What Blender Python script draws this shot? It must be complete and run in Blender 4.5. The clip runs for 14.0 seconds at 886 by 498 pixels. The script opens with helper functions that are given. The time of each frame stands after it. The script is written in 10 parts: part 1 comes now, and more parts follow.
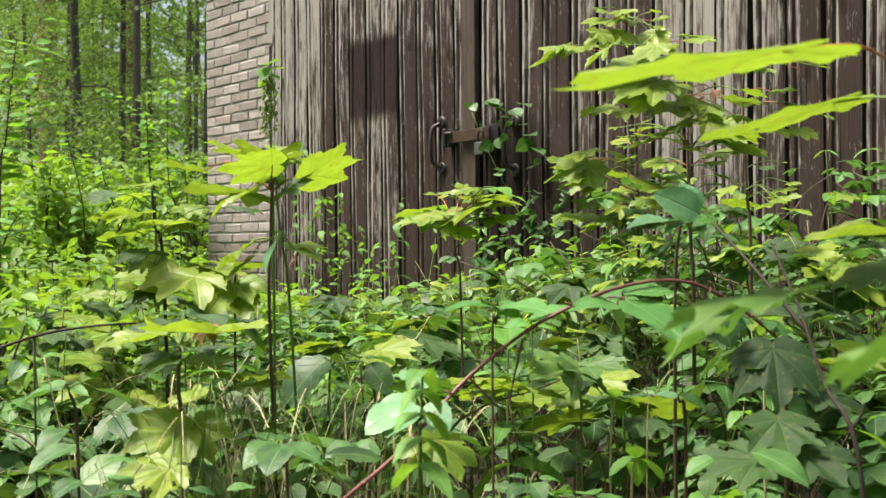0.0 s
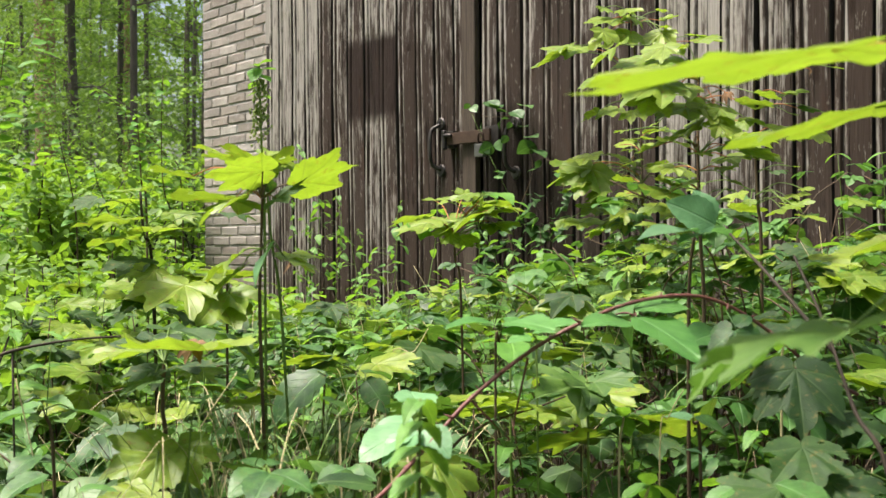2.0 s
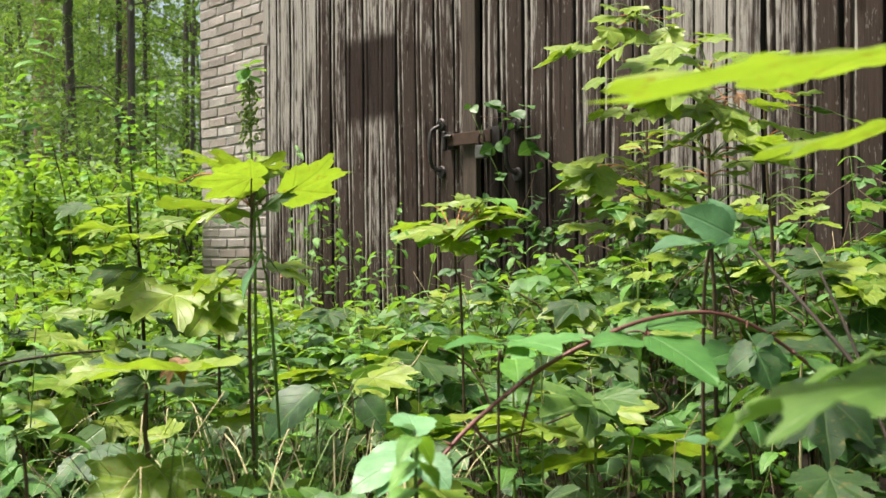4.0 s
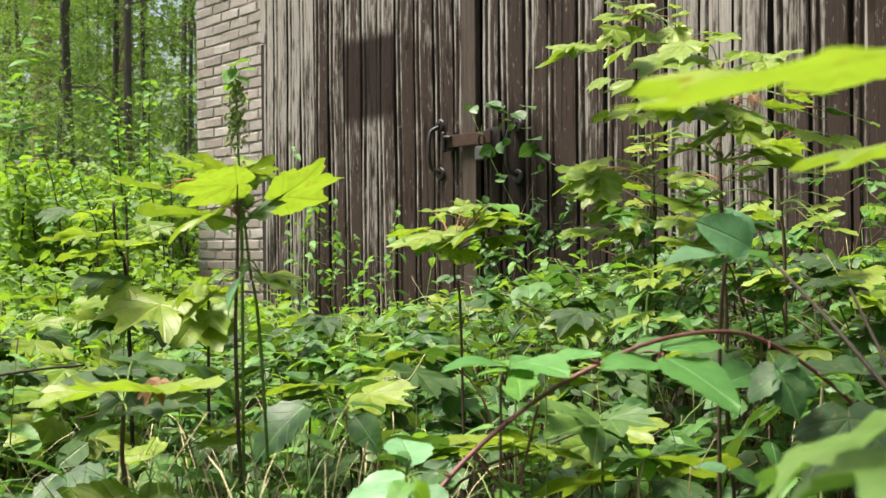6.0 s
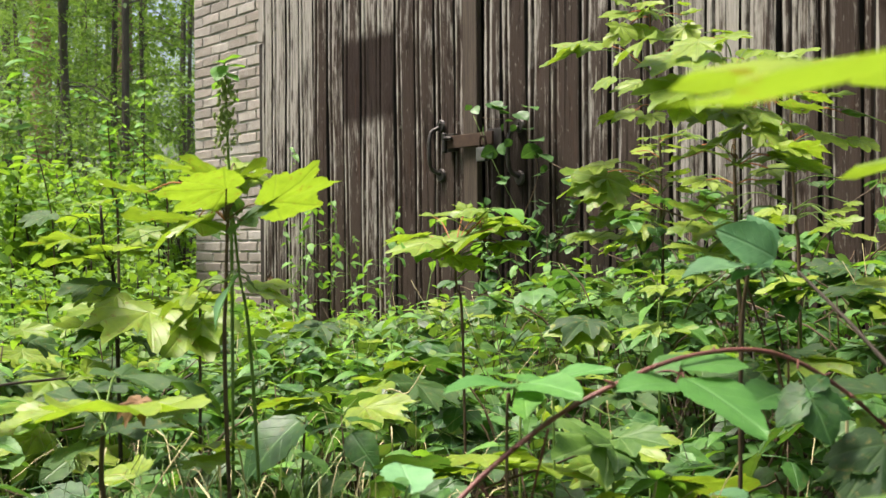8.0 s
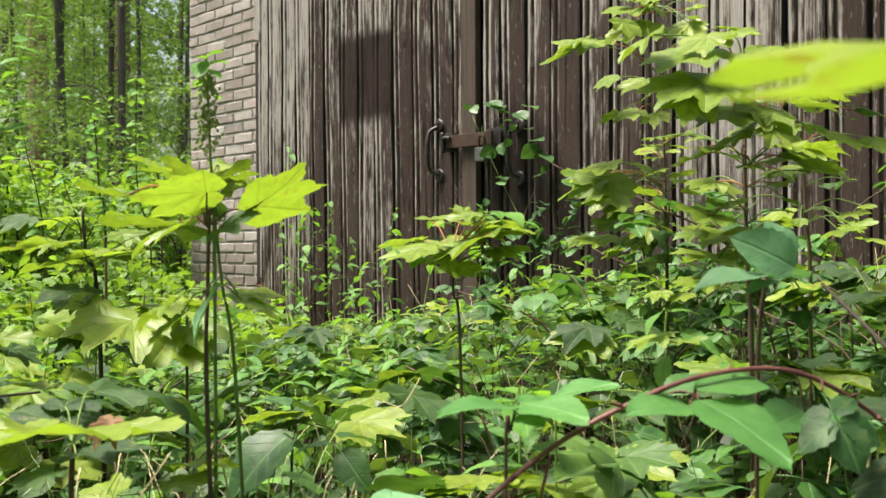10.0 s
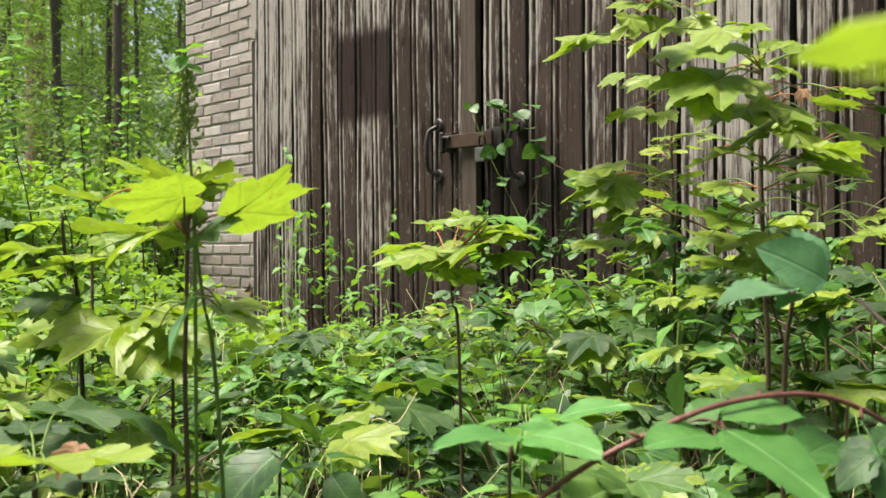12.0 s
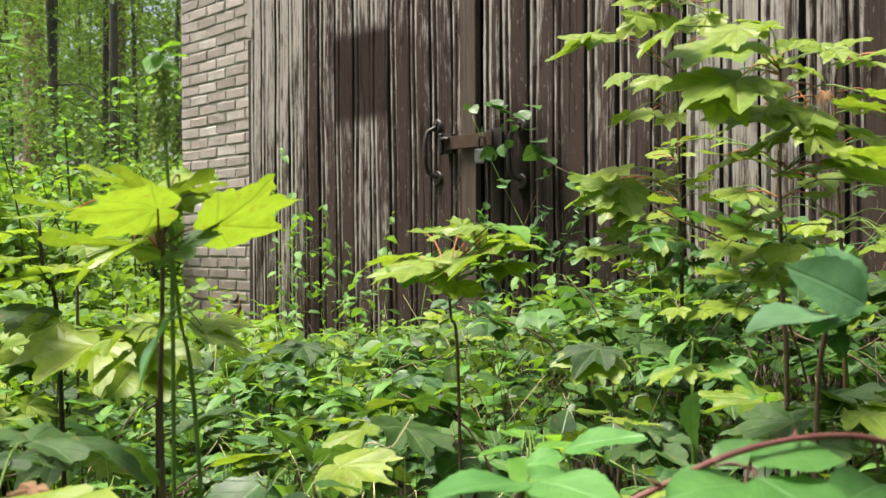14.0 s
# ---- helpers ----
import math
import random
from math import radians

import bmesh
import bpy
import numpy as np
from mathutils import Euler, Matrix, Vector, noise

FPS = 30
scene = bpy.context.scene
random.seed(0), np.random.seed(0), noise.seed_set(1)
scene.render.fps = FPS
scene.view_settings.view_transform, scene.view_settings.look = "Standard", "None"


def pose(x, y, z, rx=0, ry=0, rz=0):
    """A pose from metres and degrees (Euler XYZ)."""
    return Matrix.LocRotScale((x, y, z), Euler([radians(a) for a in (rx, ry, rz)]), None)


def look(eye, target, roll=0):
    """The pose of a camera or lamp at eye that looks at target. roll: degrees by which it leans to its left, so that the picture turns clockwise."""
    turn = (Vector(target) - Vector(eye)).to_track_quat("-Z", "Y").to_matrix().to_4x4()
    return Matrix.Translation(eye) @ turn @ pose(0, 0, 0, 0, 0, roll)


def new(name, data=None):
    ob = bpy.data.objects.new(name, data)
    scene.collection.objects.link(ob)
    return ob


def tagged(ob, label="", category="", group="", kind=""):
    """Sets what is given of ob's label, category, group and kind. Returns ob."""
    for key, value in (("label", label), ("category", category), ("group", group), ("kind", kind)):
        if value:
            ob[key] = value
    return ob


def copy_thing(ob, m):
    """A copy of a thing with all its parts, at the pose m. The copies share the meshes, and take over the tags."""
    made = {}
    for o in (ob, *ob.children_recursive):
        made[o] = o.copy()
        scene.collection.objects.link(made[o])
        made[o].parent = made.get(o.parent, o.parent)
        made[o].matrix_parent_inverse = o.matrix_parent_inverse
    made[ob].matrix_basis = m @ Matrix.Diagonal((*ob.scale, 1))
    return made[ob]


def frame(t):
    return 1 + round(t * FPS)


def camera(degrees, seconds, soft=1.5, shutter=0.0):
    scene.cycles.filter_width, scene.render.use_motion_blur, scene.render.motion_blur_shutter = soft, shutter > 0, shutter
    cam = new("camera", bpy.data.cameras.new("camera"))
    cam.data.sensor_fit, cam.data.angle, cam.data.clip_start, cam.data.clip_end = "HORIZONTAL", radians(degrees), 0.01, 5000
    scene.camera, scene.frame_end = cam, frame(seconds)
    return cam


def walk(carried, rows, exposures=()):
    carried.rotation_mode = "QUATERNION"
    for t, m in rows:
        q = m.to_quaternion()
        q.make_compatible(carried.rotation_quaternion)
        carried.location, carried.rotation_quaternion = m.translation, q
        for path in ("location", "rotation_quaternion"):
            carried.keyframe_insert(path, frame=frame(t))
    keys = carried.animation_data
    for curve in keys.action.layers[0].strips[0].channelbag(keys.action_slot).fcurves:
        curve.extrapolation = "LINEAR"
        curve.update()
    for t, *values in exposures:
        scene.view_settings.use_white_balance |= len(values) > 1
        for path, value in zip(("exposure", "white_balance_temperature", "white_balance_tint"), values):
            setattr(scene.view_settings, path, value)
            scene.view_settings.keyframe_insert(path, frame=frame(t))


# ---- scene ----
cam = camera(41.1, 14.0, 1.5)
PATH = [
    (0, (6.178, -3.548, 0.679), (4.603, -2.315, 0.668), -0.5),
    (0.5, (6.157, -3.534, 0.682), (4.583, -2.3, 0.671), -0.5),
    (1, (6.141, -3.52, 0.685), (4.567, -2.287, 0.675), -0.6),
    (1.5, (6.124, -3.506, 0.689), (4.55, -2.272, 0.679), -0.5),
    (2, (6.105, -3.491, 0.693), (4.53, -2.257, 0.683), -0.5),
    (2.5, (6.085, -3.474, 0.697), (4.51, -2.242, 0.687), -0.5),
    (3, (6.067, -3.46, 0.702), (4.492, -2.227, 0.691), -0.6),
    (5.5, (5.98, -3.388, 0.717), (4.405, -2.155, 0.706), -0.5),
    (6, (5.959, -3.372, 0.722), (4.385, -2.139, 0.711), -0.5),
    (6.5, (5.941, -3.359, 0.727), (4.366, -2.126, 0.715), -0.5),
    (7, (5.924, -3.346, 0.729), (4.35, -2.112, 0.718), -0.4),
    (7.5, (5.906, -3.333, 0.73), (4.331, -2.099, 0.719), -0.5),
    (8, (5.887, -3.318, 0.731), (4.313, -2.085, 0.721), -0.4),
    (10.5, (5.801, -3.243, 0.742), (4.228, -2.009, 0.731), -0.4),
    (11, (5.779, -3.225, 0.744), (4.206, -1.99, 0.733), -0.4),
    (11.5, (5.76, -3.208, 0.747), (4.187, -1.974, 0.736), -0.4),
    (12, (5.742, -3.194, 0.749), (4.168, -1.96, 0.738), -0.4),
    (12.5, (5.724, -3.181, 0.75), (4.151, -1.946, 0.74), -0.3),
    (13, (5.704, -3.163, 0.754), (4.13, -1.929, 0.743), -0.4),
    (13.5, (5.683, -3.145, 0.759), (4.109, -1.911, 0.748), -0.4),
    (14, (5.663, -3.129, 0.765), (4.09, -1.895, 0.753), -0.4),
]
cam.data.dof.use_dof = True
cam.data.dof.focus_distance, cam.data.dof.aperture_fstop = 3.2, 15.0
walk(cam, [(t, look(eye, target, roll)) for t, eye, target, roll in PATH],
     exposures=[(0.0, 1.36, 6780, 8.5), (14.0, 1.36, 6780, 8.5)])

# ---- world and light: bright overcast ----
world = bpy.data.worlds.new("overcast_sky")
scene.world = world
world.use_nodes = True
wn = world.node_tree.nodes
sky = wn.new("ShaderNodeTexSky")
sky.sky_type = "NISHITA"
sky.sun_disc = False
sky.sun_elevation, sky.sun_rotation = radians(70), radians(215)
sky.air_density, sky.dust_density, sky.ozone_density = 1.0, 6.0, 0.6
wn["Background"].inputs["Strength"].default_value = 0.105
world.node_tree.links.new(sky.outputs["Color"], wn["Background"].inputs["Color"])

sun = bpy.data.lights.new("sun", "SUN")
sun.energy, sun.angle, sun.color = 3.8, radians(15), (1.0, 0.96, 0.9)
sun_ob = new("sun", sun)
sun_ob.matrix_world = look((-1.0, -4.6, 12.5), (1.5, -1.0, 0.5))

# ---- materials ----
def material(name):
    m = bpy.data.materials.new(name)
    m.use_nodes = True
    nt = m.node_tree
    return m, nt, nt.nodes["Principled BSDF"]


def node(nt, kind, **sets):
    n = nt.nodes.new(kind)
    for k, v in sets.items():
        n.inputs[k].default_value = v
    return n


def math_node(nt, op, a, b=None, clamp=False):
    n = nt.nodes.new("ShaderNodeMath")
    n.operation, n.use_clamp = op, clamp
    for i, v in enumerate((a, b)):
        if v is None:
            continue
        if isinstance(v, (int, float)):
            n.inputs[i].default_value = v
        else:
            nt.links.new(v, n.inputs[i])
    return n.outputs[0]


def mix_colour(nt, fac, a, b, blend="MIX"):
    n = nt.nodes.new("ShaderNodeMix")
    n.data_type, n.blend_type = "RGBA", blend
    for i, v in ((0, fac), (6, a), (7, b)):
        if isinstance(v, (int, float)):
            n.inputs[i].default_value = v
        elif isinstance(v, tuple):
            n.inputs[i].default_value = (*v, 1.0)
        else:
            nt.links.new(v, n.inputs[i])
    return n.outputs[2]


def ramp(nt, value, low, high):
    n = nt.nodes.new("ShaderNodeMapRange")
    n.inputs[1].default_value, n.inputs[2].default_value = low, high
    nt.links.new(value, n.inputs[0])
    return n.outputs[0]


def noise_tex(nt, vector, scale, detail=4.0, rough=0.55, stretch=None):
    if stretch:
        mp = nt.nodes.new("ShaderNodeMapping")
        mp.inputs["Scale"].default_value = stretch
        nt.links.new(vector, mp.inputs["Vector"])
        vector = mp.outputs[0]
    n = node(nt, "ShaderNodeTexNoise", Scale=scale, Detail=detail, Roughness=rough)
    nt.links.new(vector, n.inputs["Vector"])
    return n.outputs["Fac"]


def bump(nt, bsdf, height, strength, distance):
    b = node(nt, "ShaderNodeBump", Strength=strength, Distance=distance)
    nt.links.new(height, b.inputs["Height"])
    nt.links.new(b.outputs[0], bsdf.inputs["Normal"])
    return b.outputs[0]


def leaf_material(name, dark, light, vein, glow, veins="pinnate", gloss=0.42, spots=0.0, island=False, through_part=0.4, spot_colour=(0.10, 0.05, 0.015)):
    """A leaf: its colour runs from dark to light between leaves, paler veins, light that shines through the blade."""
    m, nt, bsdf = material(name)
    uv = nt.nodes.new("ShaderNodeUVMap").outputs[0]
    sep = nt.nodes.new("ShaderNodeSeparateXYZ")
    nt.links.new(uv, sep.inputs[0])
    x, y = sep.outputs[0], sep.outputs[1]
    if island:
        rand = nt.nodes.new("ShaderNodeNewGeometry").outputs["Random Per Island"]
    else:
        rand = nt.nodes.new("ShaderNodeObjectInfo").outputs["Random"]
    ax = math_node(nt, "ABSOLUTE", x)
    if veins == "palmate":
        line = None
        for a in (0, 38, 80):
            c, s = math.cos(radians(a)), math.sin(radians(a))
            d = math_node(nt, "ABSOLUTE", math_node(nt, "SUBTRACT", math_node(nt, "MULTIPLY", ax, c), math_node(nt, "MULTIPLY", y, s)))
            line = d if line is None else math_node(nt, "MINIMUM", line, d)
        side = math_node(nt, "ABSOLUTE", math_node(nt, "SINE", math_node(nt, "MULTIPLY", math_node(nt, "SUBTRACT", y, math_node(nt, "MULTIPLY", ax, 0.7)), 22)))
        main = ramp(nt, line, 0.022, 0.006)
        fine = math_node(nt, "MULTIPLY", ramp(nt, side, 0.22, 0.0), 0.35)
    else:
        main = ramp(nt, ax, 0.03, 0.008)
        side = math_node(nt, "ABSOLUTE", math_node(nt, "SINE", math_node(nt, "MULTIPLY", math_node(nt, "SUBTRACT", y, math_node(nt, "MULTIPLY", ax, 0.9)), 19)))
        fine = math_node(nt, "MULTIPLY", ramp(nt, side, 0.22, 0.0), 0.32)
    vmask = math_node(nt, "MAXIMUM", main, fine, clamp=True)
    cob = nt.nodes.new("ShaderNodeTexCoord").outputs["Object"]
    shift = nt.nodes.new("ShaderNodeVectorMath")
    shift.operation = "ADD"
    nt.links.new(cob, shift.inputs[0])
    nt.links.new(rand, shift.inputs[1])
    mott = noise_tex(nt, shift.outputs[0], 5.0 if not island else 18.0, 3.0)
    fine_n = noise_tex(nt, shift.outputs[0], 40.0 if not island else 120.0, 2.0)
    cell = nt.nodes.new("ShaderNodeTexVoronoi")
    cell.feature = "DISTANCE_TO_EDGE"
    cell.inputs["Scale"].default_value = 26.0
    nt.links.new(uv, cell.inputs["Vector"])
    net = math_node(nt, "MULTIPLY", ramp(nt, cell.outputs["Distance"], 0.12, 0.0), 0.16)
    ribs = vmask
    vmask = math_node(nt, "MAXIMUM", vmask, net, clamp=True)
    tone = math_node(nt, "ADD", math_node(nt, "ADD", math_node(nt, "MULTIPLY", rand, 0.8), 0.1), math_node(nt, "MULTIPLY", math_node(nt, "SUBTRACT", mott, 0.5), 1.7), clamp=True)
    col = mix_colour(nt, tone, dark, light)
    col = mix_colour(nt, math_node(nt, "MULTIPLY", vmask, 0.55), col, vein)
    trans = mix_colour(nt, math_node(nt, "MULTIPLY", vmask, 0.45), mix_colour(nt, tone, tuple(g * 0.6 for g in glow), glow), tuple(g * 0.5 for g in glow))
    if spots > 0:
        rot = noise_tex(nt, shift.outputs[0], 9.0 if not island else 30.0, 4.0, 0.65)
        pick = math_node(nt, "MULTIPLY", ramp(nt, rot, 0.58, 0.67), spots)
        col = mix_colour(nt, pick, col, spot_colour)
        trans = mix_colour(nt, pick, trans, spot_colour)
    nt.links.new(col, bsdf.inputs["Base Color"])
    bsdf.inputs["Specular IOR Level"].default_value = 0.44
    nt.links.new(math_node(nt, "ADD", math_node(nt, "MULTIPLY", fine_n, 0.25), gloss - 0.1), bsdf.inputs["Roughness"])
    h = math_node(nt, "SUBTRACT", math_node(nt, "MULTIPLY", mott, 0.6), ribs)
    nrm = bump(nt, bsdf, h, 0.32, 0.004)
    tr = nt.nodes.new("ShaderNodeBsdfTranslucent")
    nt.links.new(trans, tr.inputs["Color"])
    nt.links.new(nrm, tr.inputs["Normal"])
    mx = node(nt, "ShaderNodeMixShader", Fac=through_part)
    nt.links.new(bsdf.outputs[0], mx.inputs[1])
    nt.links.new(tr.outputs[0], mx.inputs[2])
    nt.links.new(mx.outputs[0], nt.nodes["Material Output"].inputs["Surface"])
    return m


def plain_material(name, a, b, scale, rough=0.8, stretch=None, relief=0.4, depth=0.01, metal=0.0, specular=0.4):
    m, nt, bsdf = material(name)
    co = nt.nodes.new("ShaderNodeTexCoord").outputs["Object"]
    n1 = noise_tex(nt, co, scale, 6.0, 0.6, stretch)
    n2 = noise_tex(nt, co, scale * 6, 4.0, 0.6, stretch)
    rnd = nt.nodes.new("ShaderNodeObjectInfo").outputs["Random"]
    f = math_node(nt, "ADD", math_node(nt, "MULTIPLY", n1, 0.7), math_node(nt, "MULTIPLY", n2, 0.3))
    f = math_node(nt, "ADD", ramp(nt, f, 0.3, 0.7), math_node(nt, "MULTIPLY", math_node(nt, "SUBTRACT", rnd, 0.5), 0.35), clamp=True)
    nt.links.new(mix_colour(nt, f, a, b), bsdf.inputs["Base Color"])
    bsdf.inputs["Roughness"].default_value = rough
    bsdf.inputs["Metallic"].default_value = metal
    bsdf.inputs["Specular IOR Level"].default_value = specular
    bump(nt, bsdf, math_node(nt, "ADD", n1, math_node(nt, "MULTIPLY", n2, 0.5)), relief, depth)
    return m


def plank_material():
    """Weathered tarred boards: brown-grey wood with long silver fibres where the coat has worn off, dark checks, one square that stayed brown."""
    m, nt, bsdf = material("weathered_planks")
    pos = nt.nodes.new("ShaderNodeNewGeometry").outputs["Position"]
    local = nt.nodes.new("ShaderNodeSeparateXYZ")
    nt.links.new(nt.nodes.new("ShaderNodeTexCoord").outputs["Object"], local.inputs[0])
    rnd = nt.nodes.new("ShaderNodeObjectInfo").outputs["Random"]
    sh = nt.nodes.new("ShaderNodeCombineXYZ")
    nt.links.new(math_node(nt, "MULTIPLY", rnd, 7.0), sh.inputs[0])
    nt.links.new(math_node(nt, "MULTIPLY", rnd, 9.0), sh.inputs[2])
    vec = nt.nodes.new("ShaderNodeVectorMath")
    vec.operation = "ADD"
    nt.links.new(pos, vec.inputs[0])
    nt.links.new(sh.outputs[0], vec.inputs[1])
    # the fibres wander a little sideways along the board
    wander = noise_tex(nt, vec.outputs[0], 1.0, 2.0, 0.5, (6, 2, 2.2))
    side = nt.nodes.new("ShaderNodeCombineXYZ")
    nt.links.new(math_node(nt, "MULTIPLY", math_node(nt, "SUBTRACT", wander, 0.5), 0.014), side.inputs[0])
    vec2 = nt.nodes.new("ShaderNodeVectorMath")
    vec2.operation = "ADD"
    nt.links.new(vec.outputs[0], vec2.inputs[0])
    nt.links.new(side.outputs[0], vec2.inputs[1])
    v = vec2.outputs[0]
    grain = noise_tex(nt, v, 1.0, 6.0, 0.65, (150, 20, 6.0))
    fibre = noise_tex(nt, v, 1.0, 6.0, 0.62, (80, 8, 2.4))
    flake = noise_tex(nt, v, 1.0, 7.0, 0.7, (48, 5, 10.0))
    patchy = noise_tex(nt, v, 1.0, 4.0, 0.6, (10, 2, 1.7))
    knot = nt.nodes.new("ShaderNodeTexVoronoi")
    knot.voronoi_dimensions = "2D"
    sv = nt.nodes.new("ShaderNodeSeparateXYZ")
    nt.links.new(v, sv.inputs[0])
    kv = nt.nodes.new("ShaderNodeCombineXYZ")
    nt.links.new(math_node(nt, "MULTIPLY", sv.outputs[0], 7.0), kv.inputs[0])
    nt.links.new(math_node(nt, "MULTIPLY", sv.outputs[2], 2.6), kv.inputs[1])
    nt.links.new(kv.outputs[0], knot.inputs["Vector"])
    knot.inputs["Scale"].default_value = 1.0
    kmask = ramp(nt, knot.outputs["Distance"], 0.13, 0.05)
    sep = nt.nodes.new("ShaderNodeSeparateXYZ")
    nt.links.new(pos, sep.inputs[0])
    # fewer silver fibres low down and on the first boards of the second leaf
    height_ramp = ramp(nt, sep.outputs[2], 0.4, 1.9)
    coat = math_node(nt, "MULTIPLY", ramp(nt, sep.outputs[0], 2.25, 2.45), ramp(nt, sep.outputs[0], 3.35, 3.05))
    wear = math_node(nt, "ADD", math_node(nt, "MULTIPLY", height_ramp, 0.13), math_node(nt, "MULTIPLY", coat, -0.07))
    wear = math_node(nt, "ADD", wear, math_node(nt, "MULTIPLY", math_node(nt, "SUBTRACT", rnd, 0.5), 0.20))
    # worn arrises
    rim = ramp(nt, math_node(nt, "ABSOLUTE", math_node(nt, "SUBTRACT", local.outputs[0], 0.052)), 0.012, 0.002)
    rim = math_node(nt, "MAXIMUM", rim, ramp(nt, math_node(nt, "ABSOLUTE", math_node(nt, "SUBTRACT", local.outputs[0], 0.016)), 0.010, 0.002))
    wear = math_node(nt, "ADD", wear, math_node(nt, "MULTIPLY", rim, 0.12))
    s = math_node(nt, "ADD", math_node(nt, "MULTIPLY", fibre, 0.36), math_node(nt, "MULTIPLY", flake, 0.42))
    s = math_node(nt, "ADD", s, math_node(nt, "MULTIPLY", grain, 0.22))
    s = math_node(nt, "ADD", s, math_node(nt, "MULTIPLY", math_node(nt, "SUBTRACT", patchy, 0.5), 0.34))
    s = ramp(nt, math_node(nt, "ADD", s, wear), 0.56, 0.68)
    # the square where a board was fixed for years
    edge = math_node(nt, "MULTIPLY", math_node(nt, "SUBTRACT", flake, 0.5), 0.10)
    ex = math_node(nt, "ADD", sep.outputs[0], math_node(nt, "MULTIPLY", edge, 0.25))
    ez = math_node(nt, "ADD", sep.outputs[2], edge)
    inx = math_node(nt, "MULTIPLY", ramp(nt, ex, 0.890, 0.915), ramp(nt, ex, 1.362, 1.338))
    inz = math_node(nt, "MULTIPLY", ramp(nt, ez, 1.305, 1.365), ramp(nt, ez, 1.775, 1.715))
    square = math_node(nt, "MULTIPLY", inx, inz)
    s = math_node(nt, "MULTIPLY", s, math_node(nt, "SUBTRACT", 1.0, math_node(nt, "MULTIPLY", square, 0.9)))
    brown = mix_colour(nt, grain, (0.017, 0.0118, 0.010), (0.084, 0.060, 0.050))
    brown = mix_colour(nt, math_node(nt, "MULTIPLY", rnd, 0.55), brown, (0.080, 0.062, 0.054))
    pale = mix_colour(nt, grain, (0.17, 0.150, 0.136), (0.52, 0.482, 0.448))
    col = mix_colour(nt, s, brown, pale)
    col = mix_colour(nt, math_node(nt, "MULTIPLY", square, 0.85), col, mix_colour(nt, grain, (0.015, 0.0095, 0.0085), (0.038, 0.0245, 0.0215)))
    col = mix_colour(nt, math_node(nt, "MULTIPLY", kmask, 0.75), col, (0.022, 0.013, 0.009))
    chip = noise_tex(nt, v, 1.0, 4.0, 0.6, (85, 9, 24.0))
    col = mix_colour(nt, math_node(nt, "MULTIPLY", ramp(nt, chip, 0.62, 0.70), math_node(nt, "SUBTRACT", 0.30, math_node(nt, "MULTIPLY", square, 0.25))), col, (0.42, 0.385, 0.35))
    blot = noise_tex(nt, v, 1.0, 5.0, 0.65, (22, 4, 8.0))
    col = mix_colour(nt, math_node(nt, "MULTIPLY", ramp(nt, blot, 0.60, 0.70), 0.6), col, (0.020, 0.015, 0.013))
    # hairline checks along the grain
    hair = noise_tex(nt, v, 1.0, 3.0, 0.6, (95, 12, 2.2))
    check = ramp(nt, hair, 0.40, 0.33)
    col = mix_colour(nt, math_node(nt, "MULTIPLY", check, 0.7), col, (0.008, 0.006, 0.005))
    # reddish tar left in places
    red = noise_tex(nt, v, 1.0, 4.0, 0.6, (14, 2, 3.0))
    col = mix_colour(nt, math_node(nt, "MULTIPLY", ramp(nt, red, 0.60, 0.72), 0.35), col, (0.072, 0.034, 0.022))
    # a dark oval patch with a ragged edge below the hasp
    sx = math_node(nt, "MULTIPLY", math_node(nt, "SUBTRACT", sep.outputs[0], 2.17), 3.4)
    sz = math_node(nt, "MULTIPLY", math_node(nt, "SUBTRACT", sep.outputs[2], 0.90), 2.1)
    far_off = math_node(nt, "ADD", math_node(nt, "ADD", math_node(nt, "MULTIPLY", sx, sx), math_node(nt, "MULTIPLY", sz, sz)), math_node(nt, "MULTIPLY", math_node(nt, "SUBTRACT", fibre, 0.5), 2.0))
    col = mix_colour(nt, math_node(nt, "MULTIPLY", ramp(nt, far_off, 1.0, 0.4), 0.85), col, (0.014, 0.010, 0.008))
    nt.links.new(col, bsdf.inputs["Base Color"])
    bsdf.inputs["Roughness"].default_value = 0.82
    bsdf.inputs["Specular IOR Level"].default_value = 0.1
    h = math_node(nt, "ADD", math_node(nt, "ADD", grain, math_node(nt, "MULTIPLY", fibre, 0.8)), math_node(nt, "MULTIPLY", check, -0.8))
    bump(nt, bsdf, h, 0.9, 0.008)
    return m


